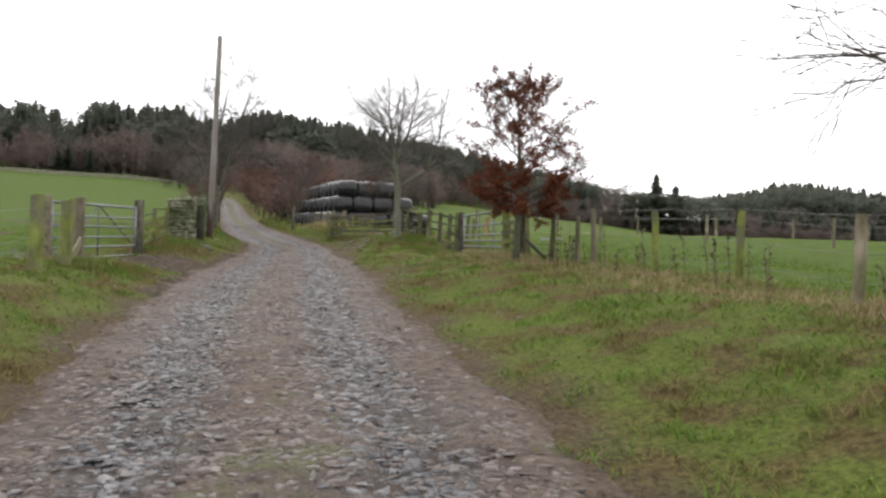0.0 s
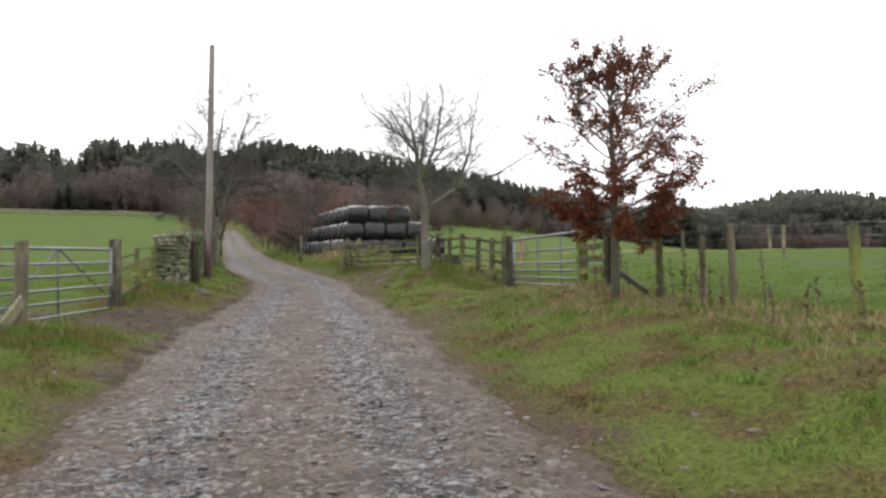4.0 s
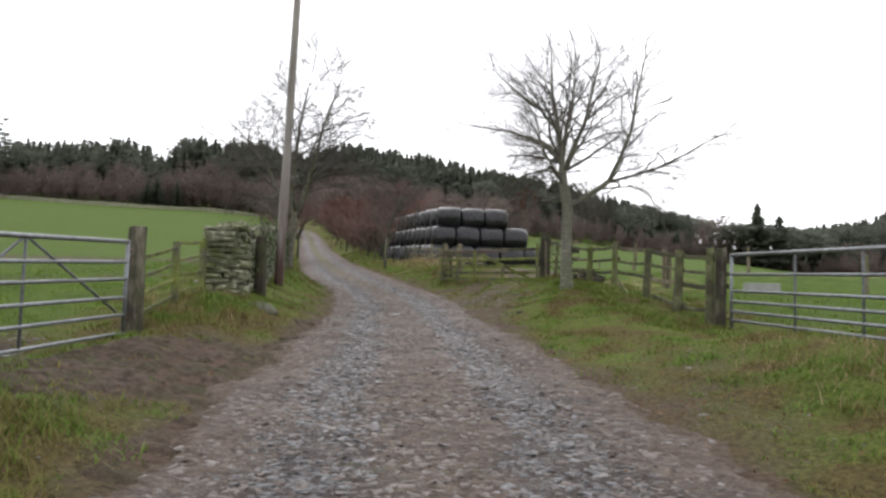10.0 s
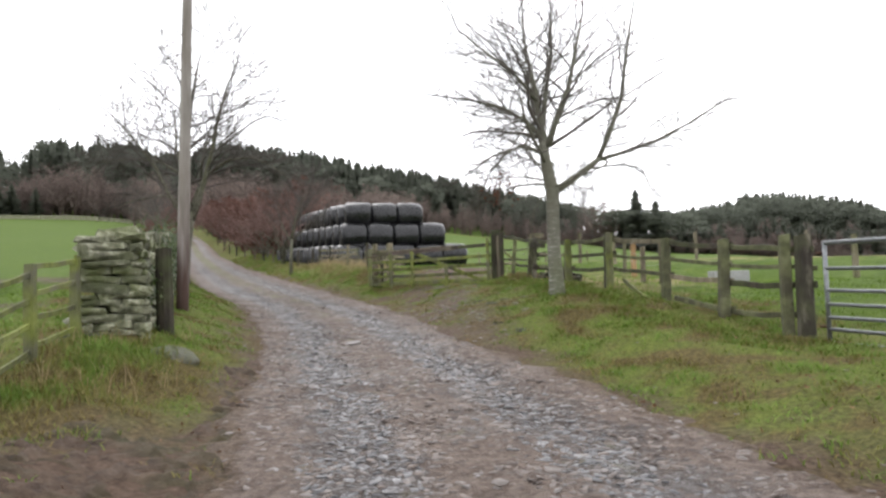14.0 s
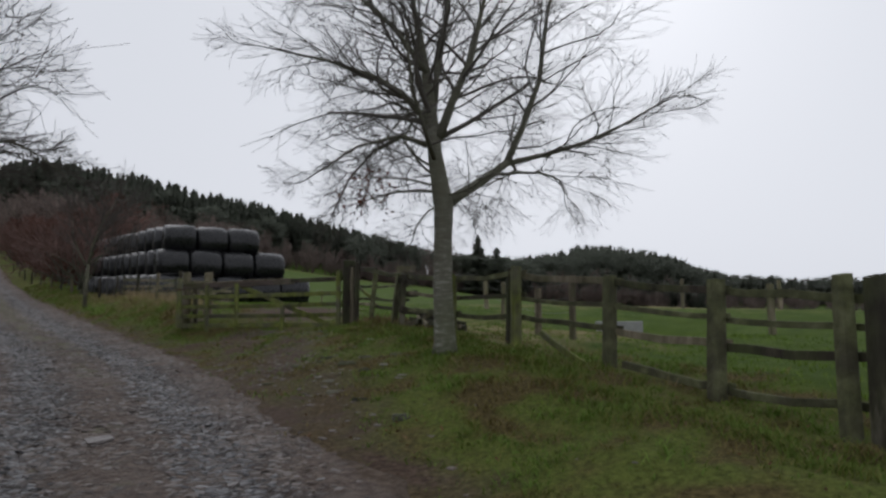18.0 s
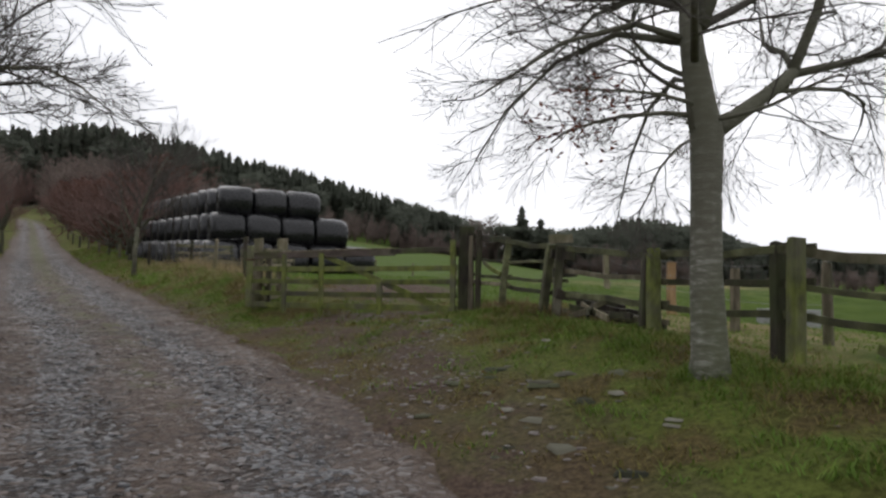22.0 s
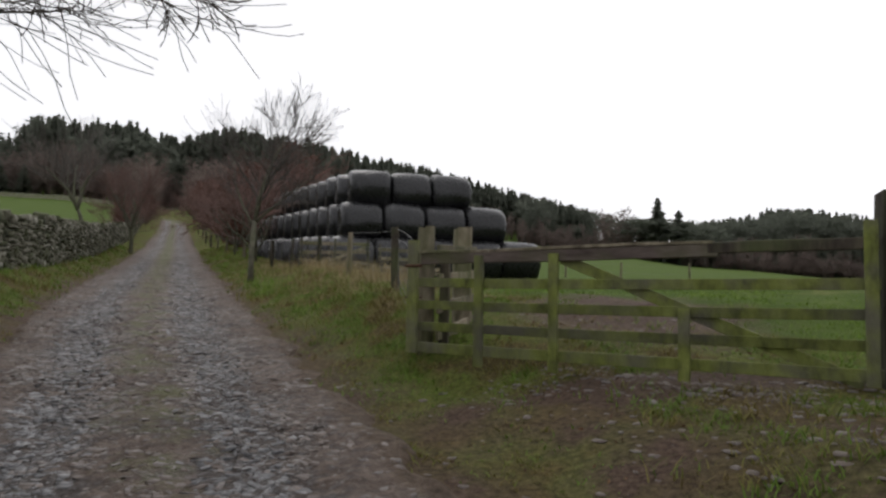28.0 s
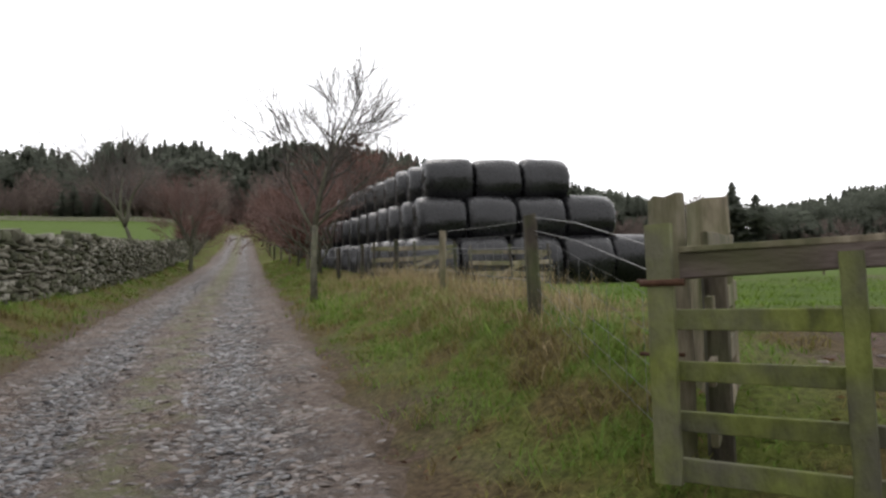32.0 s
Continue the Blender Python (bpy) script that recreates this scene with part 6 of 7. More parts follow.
def sky_height(az, r, x, y):
    """Height a tree needs there to reach the skyline."""
    e = np.interp(az, [p[0] for p in SKY], [p[1] for p in SKY])
    return 3.6 + r * np.tan(np.radians(e)) - land(x, y)


def rows(az0, az1, r0, r1, n, low, high, keep=1.0):
    az, r = fr.uniform(az0, az1, n), fr.uniform(r0, r1, n)
    x, y = polar(az, r)
    h = np.clip(sky_height(az, r, x, y) * (low + (high - low) * fr.rand(n) ** 1.5), 2.5, 28)
    ok = (np.abs(beside(x, y)) > 3.0) | (r > 262)
    return az[ok], r[ok], h[ok]


wood("spruce_forest", spruce, *rows(-9, 66, 282, 345, 680, 0.84, 1.035), HAZED_NEEDLES, "dark green conifer forest covering the hillside", 1.3)
wood("pine_wood", pine, *rows(-9, 30, 268, 330, 240, 0.5, 0.88), HAZED_NEEDLES, "dark Scots pines among the hillside conifers", 1.25)
wood("pine_wood", pine, *rows(30, 66, 268, 330, 230, 0.5, 1.03), HAZED_NEEDLES, "dark Scots pines along the hillside", 1.25)
wood("spruce_forest", spruce, *rows(-9, 24, 276, 320, 300, 0.78, 1.0), HAZED_NEEDLES, "dense dark conifers covering the slope", 1.2)
wood("bare_woodland", brush, *rows(-10, 64, 248, 272, 620, 0.25, 0.6), BRUSH, "leafless brown woodland at the forest edge", 1.25)
wood("bare_woodland", brush, *rows(16, 66, 244, 264, 330, 0.4, 0.72), BRUSH, "tall leafless brown woodland below the pines", 1.3)
wood("thicket", fine_brush, *thicket(1, 66, 150, 46, 3.2, 6.5, 2.2), BRUSH_RED, "leafless red-brown thicket beside the far track", 1.6)
wood("thicket", fine_brush, *thicket(-1, 84, 150, 18, 2.4, 4.6, 1.8), BRUSH_RED, "leafless brown thicket along the wall", 1.4)
wood("bare_woodland", brush, *rows(4, 26, 175, 245, 190, 0.35, 0.7), BRUSH, "leafless brown woodland beside the far track", 1.7)
wood("bare_woodland", brush, *rows(-60, -5, 255, 280, 360, 0.3, 0.66), BRUSH, "leafless brown woodland below the pasture", 1.6)
wood("bare_woodland", brush, *rows(-30, -4, 248, 256, 150, 0.18, 0.45), BRUSH, "leafless scrub at the pasture edge", 2.0)
wood("spruce_forest", spruce, *rows(-32, -4, 256, 268, 260, 0.3, 0.6), HAZED_NEEDLES, "young dark conifers at the pasture edge", 2.2)
SPOT = lambda *q: (np.array([v[0] for v in q]), np.array([v[1] for v in q]), np.array([v[2] for v in q]))
wood("spruce_forest", spruce, *SPOT((-14.0, 250, 21.5), (-15.5, 251, 18.5), (-12.9, 256, 14.0), (33.9, 247, 11), (34.6, 246, 9), (32.4, 247, 10)), HAZED_NEEDLES, "tall dark conifers standing out on the skyline", 1.9)
wood("pine_wood", pine, *SPOT((-15.6, 250, 15.0), (-16.4, 252, 15.5), (-17.3, 250, 14), (-14.5, 249, 14.5), (-13.0, 252, 14), (-12.2, 251, 13.5), (-13.7, 253, 15)), HAZED_NEEDLES, "rounded dark pines below the skyline conifers", 2.3)
wood("spruce_forest", spruce, *rows(45.2, 68, 246, 264, 150, 0.8, 1.03), HAZED_NEEDLES, "tall dark conifer block at the pasture edge", 1.35)
wood("pine_wood", pine, *rows(45.4, 68, 244, 258, 80, 0.55, 0.95), HAZED_NEEDLES, "tall dark pines at the pasture edge", 1.4)
wood("bare_woodland", brush, *rows(44, 70, 236, 246, 170, 0.3, 0.68), BRUSH, "leafless brown trees before the conifer block", 1.3)
wood("bare_woodland", brush, *SPOT((-10.4, 252, 16), (-11.2, 250, 18.5), (-12.0, 252, 17)), BRUSH, "pale leafless trees beside the skyline conifers", 1.7)
wood("pine_wood", pine, *rows(-34, -4, 285, 330, 330, 0.8, 1.0), HAZED_NEEDLES, "dark mixed wood beyond the pasture")
wood("spruce_forest", spruce, *rows(-32, -17, 330, 400, 420, 0.85, 1.03), HAZED_NEEDLES, "distant conifer plantation on a low hill")
wood("pine_wood", pine, *rows(-75, -30, 300, 340, 260, 0.85, 1.02), HAZED_NEEDLES, "distant dark wood along the skyline", 1.4)
wood("spruce_forest", spruce, *rows(-75, -28, 290, 325, 420, 0.7, 0.98), HAZED_NEEDLES, "distant dark plantation along the skyline", 1.8)

# ---- grass, weeds, stones ----


def blades(name, x, y, n_blades, h, w, mat, label, lean=0.5, spread=0.05):
    """Tufts of tapered blades at the given places."""
    n = len(x)
    z = land(x, y)
    X = np.repeat(x, n_blades) + fr.normal(0, spread, n * n_blades)
    Y = np.repeat(y, n_blades) + fr.normal(0, spread, n * n_blades)
    Z = np.repeat(z, n_blades) - 0.015
    H = np.repeat(h, n_blades) * fr.uniform(0.55, 1.15, n * n_blades)
    a = fr.uniform(0, 6.283, n * n_blades)
    lx, ly = np.cos(a) * lean * H, np.sin(a) * lean * H
    wx, wy = -np.sin(a) * w, np.cos(a) * w
    V = np.stack([np.stack([X - wx, Y - wy, Z], -1), np.stack([X + wx, Y + wy, Z], -1), np.stack([X + wx * 0.7 + lx * 0.35, Y + wy * 0.7 + ly * 0.35, Z + H * 0.6], -1),
                  np.stack([X - wx * 0.7 + lx * 0.35, Y - wy * 0.7 + ly * 0.35, Z + H * 0.6], -1), np.stack([X + lx, Y + ly, Z + H * 0.95], -1)], 1).reshape(-1, 3)
    k = np.arange(len(X)) * 5
    F = np.concatenate([np.stack([k, k + 1, k + 2], -1), np.stack([k, k + 2, k + 3], -1), np.stack([k + 3, k + 2, k + 4], -1)])
    ob = new(name, quads_mesh(name, V, F, mat))
    return tagged(ob, label, "grass", kind="stuff")


def scatter(n, x0, x1, y0, y1, keep):
    x, y = fr.uniform(x0, x1, n), fr.uniform(y0, y1, n)
    ok = fr.rand(n) < keep(x, y)
    return x[ok], y[ok]


def verge_keep(x, y):
    d = beside(x, y)
    return smooth(-0.3, 0.4, d + 0.25 * waves(x, y, 0.4, 7)) * (1 - 0.9 * smooth(0.36, 0.66, muddy(x, y) + 0.12 * waves(x, y, 0.21, 4))) * smooth(1.4, 0.0, field_side(x, y)) * (0.25 + 0.75 * smooth(-0.55, 0.25, waves(x, y, 0.45, 3) + 0.4 * waves(x, y, 0.17, 9)))


x, y = scatter(215000, -18, 7, 4.5, 44, verge_keep)
blades("verge_grass", x, y, 5, 0.042 + 0.05 * np.clip(waves(x, y, 0.16, 6) + 0.5 * waves(x, y, 0.5, 2), -0.4, 1) + 0.02 * smooth(0.5, 2.5, beside(x, y)), 0.0055, GRASS, "short rough green grass on the track verges", 1.3, 0.045)
x, y = scatter(34000, -28, -2, 43, 75, lambda x, y: verge_keep(x, y))
blades("verge_grass", x, y, 5, np.full(len(x), 0.13), 0.008, GRASS, "rough green grass on the far verges", 0.6, 0.08)


x, y = scatter(12000, -16, 6, 5, 44, lambda x, y: 0.8 * verge_keep(x, y) * smooth(-0.1, 0.6, waves(x, y, 0.5, 9)) * smooth(0.2, 0.9, beside(x, y)))
u, v = scatter(2600, -8.2, -5.4, 16, 20, lambda x, y: np.maximum(blob(x, y, -6.55, 17.5, 0.55, 1.2), 0.8 * blob(x, y, -7.3, 18.6, 0.5, 0.5)) * (beside(x, y) > 0.5))
p, q = scatter(7000, -5, -0.5, 25, 36, lambda x, y: 0.9 * smooth(0.3, -0.6, np.abs(field_side(x, y) + 1.0) - 0.6) * smooth(1.6, 2.2, beside(x, y)) * (y < 34.6))
x, y = np.concatenate([x, u, p]), np.concatenate([y, v, q])
blades("grass_tussocks", x, y, 9, fr.uniform(0.05, 0.115, len(x)), 0.0045, TUSSOCK, "longer deep green grass tussocks on the verges", 1.2, 0.06)


x, y = scatter(60000, -18, 9, 13, 46, lambda x, y: smooth(0.1, 0.8, field_side(x, y)) * (1 - 0.9 * smooth(0.3, 0.55, muddy(x, y))) * smooth(8.5, 3.0, field_side(x, y)) * (0.25 + 0.75 * smooth(-0.5, 0.3, waves(x, y, 0.6, 5))))
blades("pasture_grass", x, y, 5, fr.uniform(0.03, 0.085, len(x)), 0.006, PASTURE, "short vivid green pasture grass beyond the gates", 1.2, 0.07)


def fence_keep(x, y):
    return 0.9 * np.exp(-((field_side(x, y) + 0.55 + 0.3 * waves(x, y, 0.6, 5)) / 0.85) ** 2) * (x > edges(y)[1]) * smooth(0.5, 1.2, beside(x, y)) * np.where((y > 21.5) & (y < 38), 0.03, 1.0) * np.where((y > 35) & (y < 41) & (x > -7.7), 0.0, 1.0)


x, y = scatter(100000, -16, 8, 6, 58, fence_keep)
u, v = scatter(9000, -1.5, 5, 12, 22.5, lambda x, y: np.maximum(0.8 * blob(x, y, 0.75, 19.5, 0.8, 1.6), 0.45 * np.exp(-((field_side(x, y) + 0.9) / 0.8) ** 2)) * (field_side(x, y) < 0.3) * (0.2 + 0.8 * smooth(-0.3, 0.4, waves(x, y, 0.35, 8))))
x, y = np.concatenate([x, u]), np.concatenate([y, v])
blades("dry_grass", x, y, 6, fr.uniform(0.05, 0.17, len(x)), 0.0036, STRAW, "dry straw-coloured grass along the fences", 1.0, 0.07)
x, y = scatter(6500, -13.5, -7.2, 37.4, 49.5, lambda x, y: 0.72 * np.exp(-((field_side(x, y) + 0.3) / 0.5) ** 2) * (beside(x, y) > 0.9) * (0.35 + 0.65 * smooth(-0.3, 0.4, waves(x, y, 0.4, 2))))
blades("dry_grass", x, y, 7, fr.uniform(0.16, 0.5, len(x)), 0.0038, STRAW, "tall pale dry grass before the bale stack", 0.7, 0.09)
x, y = scatter(2600, -9.5, -7.2, 36.9, 42.5, lambda x, y: 0.7 * np.exp(-((beside(x, y) - 1.25) / 0.55) ** 2) * (0.3 + 0.7 * smooth(-0.3, 0.4, waves(x, y, 0.3, 5))))
blades("grass_tussocks", x, y, 8, fr.uniform(0.06, 0.17, len(x)), 0.0042, GRASS, "long rough yellow-green grass beside the wooden gate", 1.3, 0.08)
x, y = scatter(20000, -27, -6, 23, 66, lambda x, y: 0.7 * np.exp(-((field_side(x, y) + 0.5) / 0.75) ** 2) * (x < edges(y)[0]) * (0.3 + 0.7 * smooth(-0.3, 0.5, waves(x, y, 0.6, 4))))
blades("dry_grass", x, y, 6, fr.uniform(0.12, 0.3, len(x)), 0.0035, STRAW, "dry grass at the foot of the stone wall", 0.45, 0.06)

u = fr.uniform(0.7, 1.02, 330)
off = fr.normal(0.1, 0.16, 330)
x, y = -0.89 - 3.04 * u + 0.953 * off, 25.67 + 9.59 * u + 0.302 * off
ok = waves(x, y, 0.3, 6) + 0.6 * waves(x, y, 0.12, 2) > 0.0
blades("dead_bracken", x[ok], y[ok], 7, fr.uniform(0.07, 0.2, ok.sum()), 0.0045, BRACKEN, "brown dead bracken at the foot of the rail fence", 0.6, 0.06)

x, y = scatter(1100, -9.2, -7.2, 22.3, 25.2, lambda x, y: 0.8 * blob(x, y, -8.15, 23.5, 0.55, 1.1) * (beside(x, y) > 0.3))
blades("grass_tussocks", x, y, 9, fr.uniform(0.08, 0.2, len(x)), 0.0042, GRASS, "longer yellow-green grass between gate post and wall", 1.0, 0.06)

x, y = scatter(1500, -7.8, -5.6, 16.2, 18.8, lambda x, y: 0.8 * blob(x, y, -6.6, 17.45, 0.55, 0.75) * (beside(x, y) > 0.4))
blades("grass_tussocks", x, y, 10, fr.uniform(0.09, 0.2, len(x)), 0.0045, GRASS, "lush long grass clump at the gateway corner", 1.0, 0.06)
x, y = scatter(420, -7.6, -6.0, 16.6, 18.4, lambda x, y: 0.8 * blob(x, y, -6.85, 17.6, 0.35, 0.4))
blades("dry_grass", x, y, 8, fr.uniform(0.1, 0.22, len(x)), 0.0036, STRAW, "pale dead stems in the gateway grass", 1.2, 0.06)

# dead dock and thistle stalks along the wire fence
r2 = random.Random(6)
for i in range(44):
    f = r2.random()
    x, y = 0.5 + 4.4 * f + r2.gauss(-0.25, 0.3), 21 - 9.4 * f + r2.gauss(0, 0.2)
    if beside(np.array([x]), np.array([y]))[0] < 1.2:
        continue
    h = r2.uniform(0.35, 0.75)
    buf = Buf()
    p = Vector(at_ground(x, y, -0.02))
    top = p + Vector((r2.uniform(-0.06, 0.06), r2.uniform(-0.06, 0.06), h))
    sweep(buf, [p, p.lerp(top, 0.5) + Vector((0.01, 0, 0)), top], ring(4, 1), [0.007, 0.005, 0.003])
    for j in range(22):
        q = p.lerp(top, r2.uniform(0.3, 1.0))
        d = Vector((r2.gauss(0, 1), r2.gauss(0, 1), 0.4)).normalized() * r2.uniform(0.04, 0.11)
        s = d.cross(UP).normalized() * 0.015
        buf.add([q, q + d * 0.6 + s, q + d, q + d * 0.6 - s], [(0, 1, 2, 3)])
    tagged(part("dead_weed", buf, DOCK), "dead brown dock stalk standing by the fence", "weed", "dead weeds by the fence")

# stones of the track
def pebbles(n, y0, y1, lo, hi):
    y = fr.uniform(y0, y1, n)
    a, b = edges(y)
    u = np.clip(np.where(fr.rand(n) < 0.3, np.where(fr.rand(n) < 0.5, fr.normal(0.27, 0.10, n), fr.normal(0.73, 0.10, n)), fr.uniform(-0.03, 1.03, n)), -0.04, 1.04)
    x = a + (b - a) * u
    x = x + waves(y * 0, y, 0.5, 5) * 0.10 + waves(y * 0, y, 0.14, 2) * 0.05
    s = lo + (hi - lo) * fr.rand(n) ** 2
    return x, y, road_z(u, y), s


def road_z(u, y):
    """Height of the track's surface at a share u of its width."""
    i = np.clip(np.searchsorted(ry, y), 1, len(ry) - 1)
    j = np.clip(((u - ru[0]) / (ru[1] - ru[0])).astype(int), 0, len(ru) - 2)
    fy, fu = (y - ry[i - 1]) / (ry[i] - ry[i - 1]), (u - ru[j]) / (ru[1] - ru[0])
    return (RZ[i - 1, j] * (1 - fu) + RZ[i - 1, j + 1] * fu) * (1 - fy) + (RZ[i, j] * (1 - fu) + RZ[i, j + 1] * fu) * fy


x, y, z, s = (np.concatenate(q) for q in zip(pebbles(88000, 5, 43, 0.008, 0.046), pebbles(9000, 43, 62, 0.015, 0.06)))
ea, eb = edges(y)
share = (x - ea) / (eb - ea)
ok = fr.rand(len(x)) < (0.2 + 0.7 * smooth(-0.3, 0.6, waves(x, y, 0.3, 7) + 0.6 * waves(x, y, 0.12, 3) + 0.9 * np.maximum(np.exp(-((share - 0.27) / 0.12) ** 4), np.exp(-((share - 0.73) / 0.12) ** 4)))) * (1 - 0.85 * smooth(0.86, 1.08, np.abs(share - 0.5) * 2 + 0.1 * waves(x, y, 0.4, 5)))
x, y, z, s, share = x[ok], y[ok], z[ok] - 0.12 * s[ok], s[ok], share[ok]
unit = np.array([(-1, -1, -0.3), (1, -0.8, -0.3), (0.9, 1, -0.3), (-0.8, 0.9, -0.3), (-0.8, -0.75, 0.55), (0.8, -0.8, 0.5), (0.75, 0.8, 0.6), (-0.75, 0.7, 0.5)])
quad = np.array([(4, 5, 6, 7), (0, 1, 5, 4), (1, 2, 6, 5), (2, 3, 7, 6), (3, 0, 4, 7)])
th = fr.uniform(0, 6.283, len(x))
jit = unit[None] * fr.uniform(0.7, 1.25, (len(x), 8, 3))
sc = np.stack([s * fr.uniform(0.8, 1.5, len(x)), s * fr.uniform(0.6, 1.0, len(x)), s * fr.uniform(0.12, 0.42, len(x))], -1)
jit = jit * sc[:, None]
tilt = fr.normal(0, 0.13, (2, len(x), 1))
V = np.stack([x[:, None] + jit[..., 0] * np.cos(th)[:, None] - jit[..., 1] * np.sin(th)[:, None], y[:, None] + jit[..., 0] * np.sin(th)[:, None] + jit[..., 1] * np.cos(th)[:, None],
              z[:, None] + jit[..., 2] + jit[..., 0] * tilt[0] + jit[..., 1] * tilt[1]], -1)
wheel = fr.rand(len(x)) < 0.85 * np.maximum(np.exp(-((share - 0.27 - 0.03 * waves(x * 0, y, 0.8, 2)) / 0.11) ** 4), np.exp(-((share - 0.73 - 0.03 * waves(x * 0, y, 0.7, 6)) / 0.11) ** 4))
for pick, mat in ((wheel, RUT_CHIPS), (~wheel, GRAVEL_CHIPS)):
    F = (quad[None] + (np.arange(pick.sum()) * 8)[:, None, None]).reshape(-1, 4)
    ob = new("pebbles", quads_mesh("pebbles", V[pick].reshape(-1, 3), F, mat))
    ob.parent = road
    ob["kind"] = "stuff"
track_stones = []
for k in range(8):
    track_stones.append(Buf().add(*stone(rr, 1, 1, 1)).mesh("track_stone"))
    track_stones[-1].materials.append(GRAVEL)
x, y, z, s = pebbles(260, 6, 40, 0.022, 0.042)
for i in range(len(x)):
    ob = new("stone", track_stones[i % 8])
    ob.parent = road
    ob.matrix_basis = Matrix.LocRotScale((x[i], y[i], z[i]), Euler((fr.normal(0, 0.12), fr.normal(0, 0.12), th[i])), (s[i] * 1.9, s[i] * 1.4, s[i] * 0.5))

ob = new("slab", Buf().add(*stone(rr, 0.2, 0.14, 0.045)).mesh("slab"))
ob.data.materials.append(GRAVEL)
ob.parent = road
ob.matrix_basis = Matrix.LocRotScale((-6.36, 27.5, float(road_z(np.array([0.46]), np.array([27.5]))[0]) + 0.006), Euler((0.12, -0.1, 0.5)), None)
tagged(part("field_stone", Buf().add([Vector(p) + Vector(at_ground(-3.99, 27.38, 0.012)) for p in stone(rr, 0.15, 0.11, 0.075)[0]], stone(rr, 1, 1, 1)[1]), BOULDER), "small dark stone lying on the grass bank", "stone")

# churned mud of the gateways: pits and ridges left by hooves and wheels
TABLE = np.random.RandomState(8).rand(97, 97)


def lattice(x, y, cell, seed=0):
    """Smooth random heights between 0 and 1 on a lattice of the given cell."""
    u, v = x / cell + 7.3 * seed, y / cell + 3.1 * seed
    i, j = np.floor(u).astype(int), np.floor(v).astype(int)
    f, g = u - i, v - j
    f, g = f * f * (3 - 2 * f), g * g * (3 - 2 * g)
    q = lambda a, b: TABLE[a % 97, b % 97]
    return (q(i, j) * (1 - f) + q(i + 1, j) * f) * (1 - g) + (q(i, j + 1) * (1 - f) + q(i + 1, j + 1) * f) * g


def mud_patch(x0, x1, y0, y1, low, high, deep, label):
    X, Y = np.meshgrid(np.arange(x0, x1, 0.033), np.arange(y0, y1, 0.033))
    m = smooth(low, high, muddy(X, Y) + 0.16 * (lattice(X, Y, 0.35, 1) - 0.5) + 0.1 * (lattice(X, Y, 0.12, 2) - 0.5)) * smooth(-0.25, 0.1, beside(X, Y))
    m = m * smooth(0, 0.3, np.minimum(np.minimum(X - x0, x1 - X), np.minimum(Y - y0, y1 - Y)))
    ridges = (1 - np.abs(lattice(X, Y, 0.21, 3) - 0.5) * 2) ** 2 * 0.5 + (1 - np.abs(lattice(X * 0.8 + Y * 0.4, Y, 0.1, 4) - 0.5) * 2) ** 2 * 0.5
    Z = land(X, Y) - 0.07 * (1 - m) + m * (deep * (ridges - 0.4) + 0.03 * (lattice(X, Y, 0.06, 5) - 0.5) + 0.014 * (np.random.RandomState(5).rand(*X.shape) - 0.5))
    me = grid_mesh("mud", X, Y, Z)
    me.materials.append(MUD)
    tagged(new("mud", me), label, "mud", kind="structure")


mud_patch(-9.6, -4.4, 16.0, 26.0, 0.4, 0.6, 0.085, "churned wet brown mud before the metal gate")

# dead leaves blown over verge and mud
x, y = scatter(60000, -18, 5, 5, 56, lambda x, y: 0.55 * smooth(-0.3, 0.1, beside(x, y)) * smooth(0.9, 0.2, field_side(x, y)) * (0.15 + 0.85 * (waves(x, y, 0.5, 11) > 0.25)) * (0.3 + 0.7 * np.exp(-(np.maximum(beside(x, y), 0) / 1.3) ** 2)) + 0.4 * blob(x, y, 0.2, 19.0, 2.0, 2.2))
q = leaves([(Vector((a, b, c + 0.03)), None) for a, b, c in zip(x, y, land(x, y))], 0.028, r2, 1, 0.0)
ob = part("dead_leaves", q, LITTER)
tagged(ob, "brown dead leaves blown over the verges", "leaf litter", kind="stuff")

# ivy and brambles over the stone wall
r2 = random.Random(77)


def creeper(name, mat, y0, y1, n, size, lo, hi, label):
    buf = Buf()
    wy = [p[1] for p in WALL]
    wx = [p[0] for p in WALL]
    for c in range(n // 40):
        y = r2.uniform(y0, y1)
        h = r2.uniform(lo, hi)
        for _ in range(40):
            yy, hh = y + r2.gauss(0, 0.17), max(0.02, h + r2.gauss(0, 0.13))
            x = float(np.interp(yy, wy, wx)) + (0.3 + abs(r2.gauss(0, 0.09)) if hh < 1.0 else r2.uniform(-0.25, 0.36))
            p = Vector(at_ground(x, yy, hh))
            a = Vector((r2.gauss(0, 0.5) + 0.3, r2.gauss(0, 0.7), r2.gauss(0, 0.7) - 0.5)).normalized() * size * r2.uniform(0.6, 1.1)
            b = a.cross(Vector((1, 0.3, 0.4)) + Vector((r2.gauss(0, 0.4), r2.gauss(0, 0.4), r2.gauss(0, 0.4)))).normalized() * size * 0.6
            buf.add([p, p + a * 0.55 + b, p + a, p + a * 0.55 - b], [(0, 1, 2, 3)])
    ob = part(name, buf, mat)
    tagged(ob, label, "climbing plant", kind="stuff")


creeper("ivy", IVY, 29.2, 36.0, 3600, 0.055, 0.1, 1.3, "dark green ivy growing over the stone wall")
creeper("ivy", IVY, 25.3, 28.6, 900, 0.045, 0.1, 0.6, "ivy leaves at the foot of the stone wall")
creeper("bramble", BEECH_LEAF, 36.2, 41.5, 1500, 0.05, 0.8, 1.2, "rust-brown bramble leaves on the wall top")

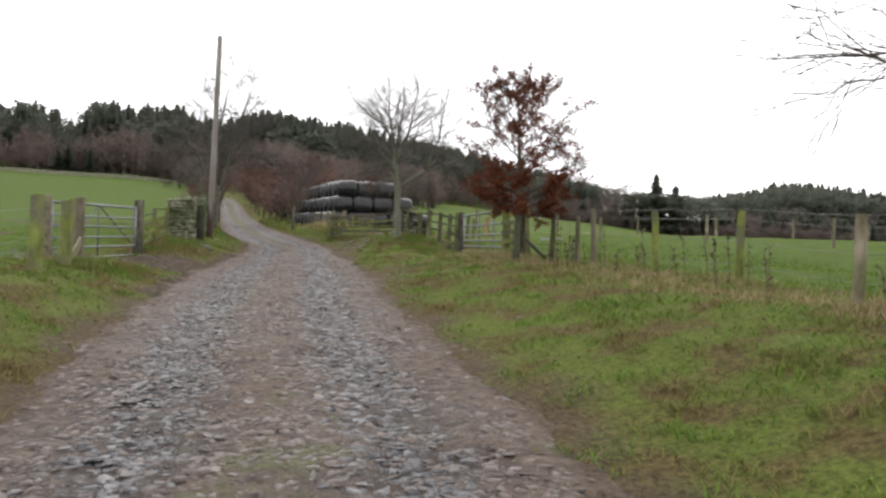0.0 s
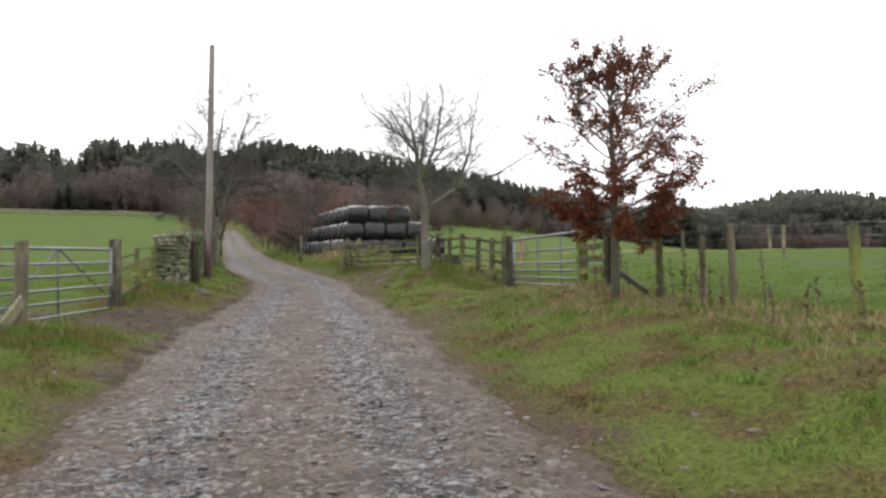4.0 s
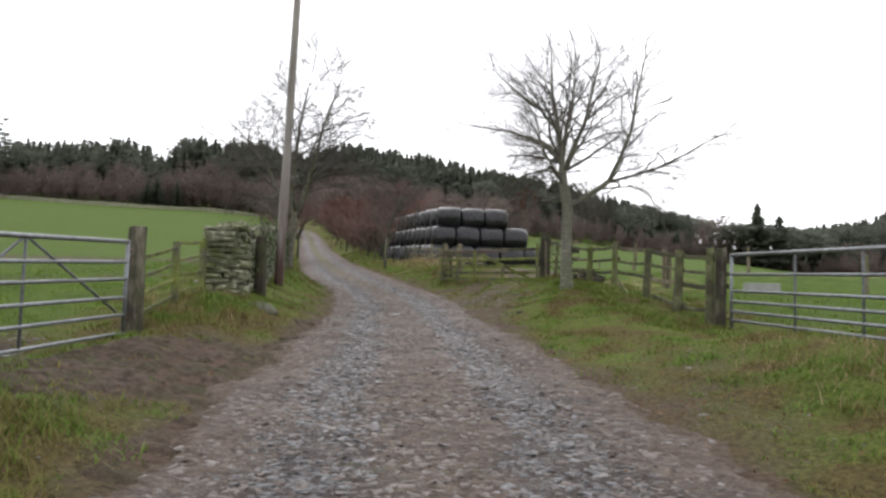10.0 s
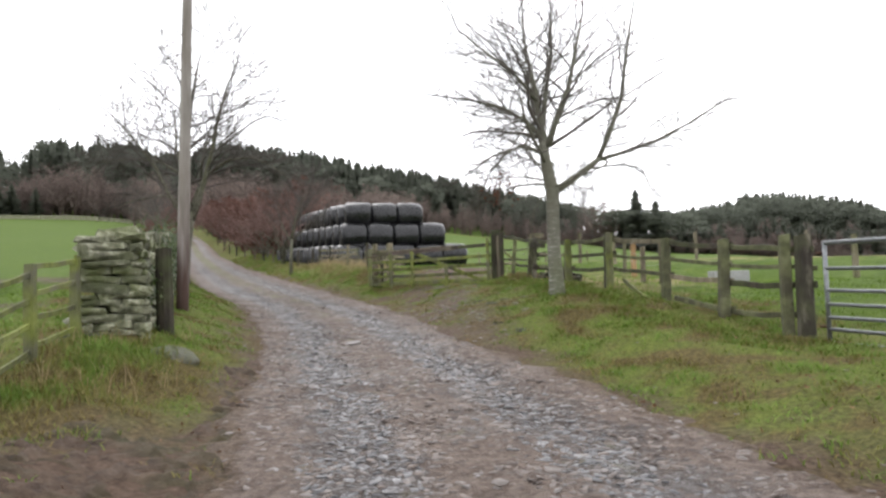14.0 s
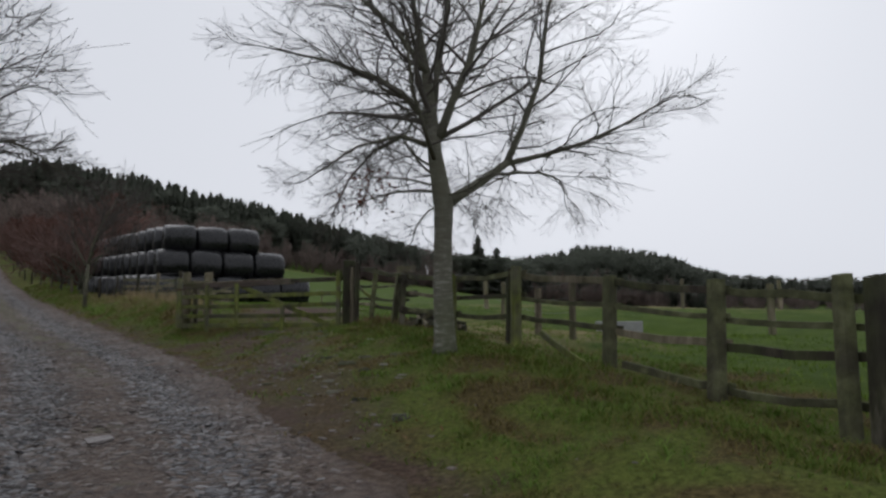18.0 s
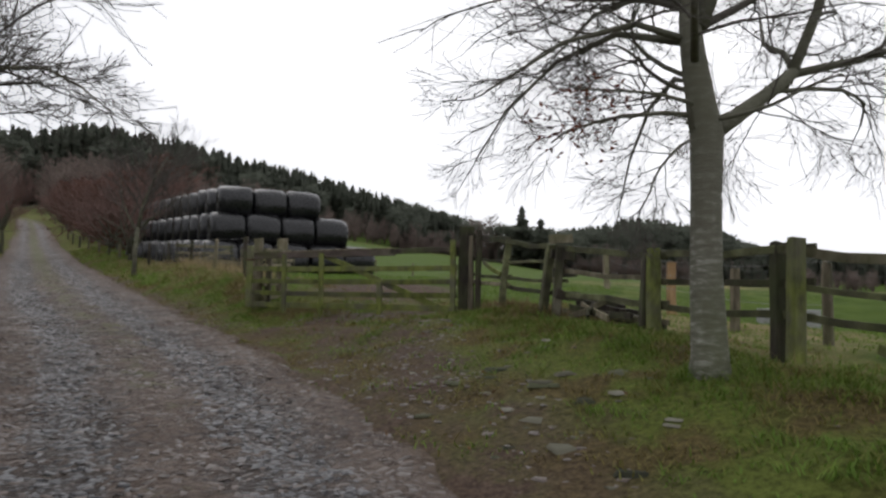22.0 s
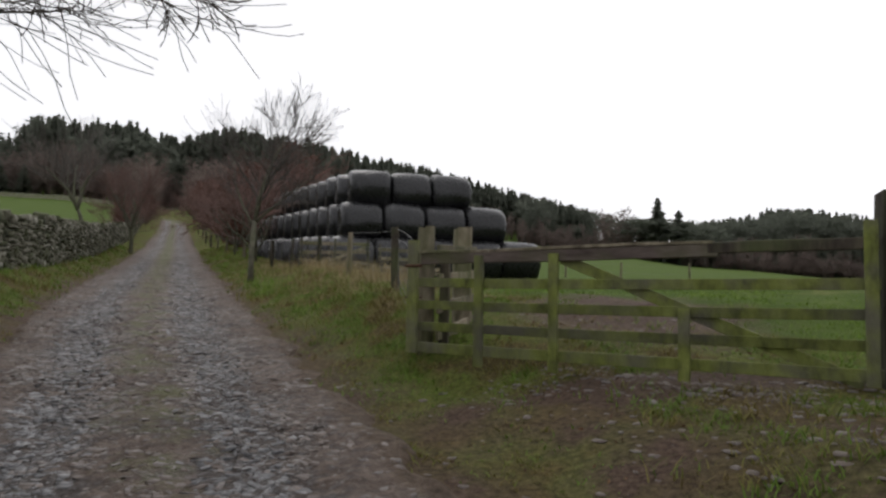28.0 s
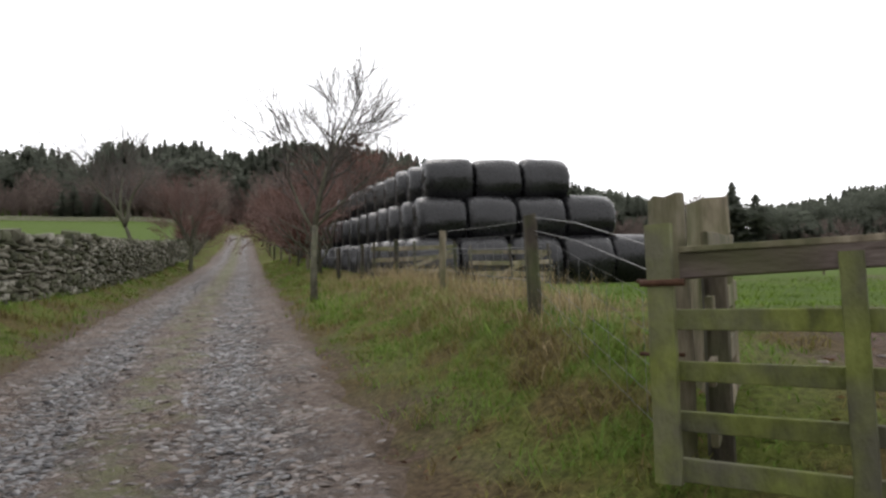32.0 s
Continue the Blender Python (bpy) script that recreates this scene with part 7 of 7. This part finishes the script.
# stones pressed into the gateway mud, and wet gravel before the wooden gate
def chips(name, x, y, lo, hi, label, mat=GRAVEL_CHIPS):
    n = len(x)
    s = lo + (hi - lo) * fr.rand(n) ** 2
    j = unit[None] * fr.uniform(0.65, 1.25, (n, 8, 3)) * np.stack([s * fr.uniform(0.9, 1.6, n), s, s * fr.uniform(0.3, 0.55, n)], -1)[:, None]
    t = fr.uniform(0, 6.283, n)
    V = np.stack([x[:, None] + j[..., 0] * np.cos(t)[:, None] - j[..., 1] * np.sin(t)[:, None], y[:, None] + j[..., 0] * np.sin(t)[:, None] + j[..., 1] * np.cos(t)[:, None],
                  land(x, y)[:, None] + j[..., 2] - 0.002], -1).reshape(-1, 3)
    ob = new(name, quads_mesh(name, V, (quad[None] + (np.arange(n) * 8)[:, None, None]).reshape(-1, 4), mat))
    return tagged(ob, label, "gravel", kind="stuff")


x, y = scatter(26000, -8.0, -3.2, 27, 38.5, lambda x, y: np.maximum(np.maximum(0.85 * blob(x, y, -4.75, 35.3, 0.8, 0.4), 0.7 * blob(x, y, -6.0, 36.1, 0.7, 0.28)), 0.06 * smooth(0.3, 0.6, muddy(x, y)) + 0.4 * blob(x, y, -4.6, 33.9, 0.3, 1.0) + 0.16 * blob(x, y, -5.2, 31.0, 0.7, 2.6)) * (beside(x, y) > 0.2))
chips("wet_gravel", x, y, 0.010, 0.036, "wet grey gravel pressed into mud before the wooden gate")
x, y = scatter(5200, -6, 4, 12, 34, lambda x, y: 0.5 * np.exp(-np.maximum(beside(x, y), 0) / 0.7) * (beside(x, y) > -0.05))
q, v = scatter(2600, -10.6, -8.3, 18.6, 21.6, lambda x, y: 0.7 * blob(x, y, -9.2, 20.2, 0.75, 0.85))
chips("wet_gravel", q, v, 0.012, 0.045, "wet grey stones trodden into mud behind the metal gate", RUT_CHIPS)
chips("edge_gravel", x, y, 0.010, 0.034, "loose stones scattered along the track edge")
x, y = scatter(900, -6, -3.2, 26, 32, lambda x, y: 0.3 * blob(x, y, -4.5, 29.0, 0.55, 1.8) * (beside(x, y) > 0.15))
chips("bank_stones", x, y, 0.02, 0.085, "pale flat stones lying on the grass bank", STONE_FAR)
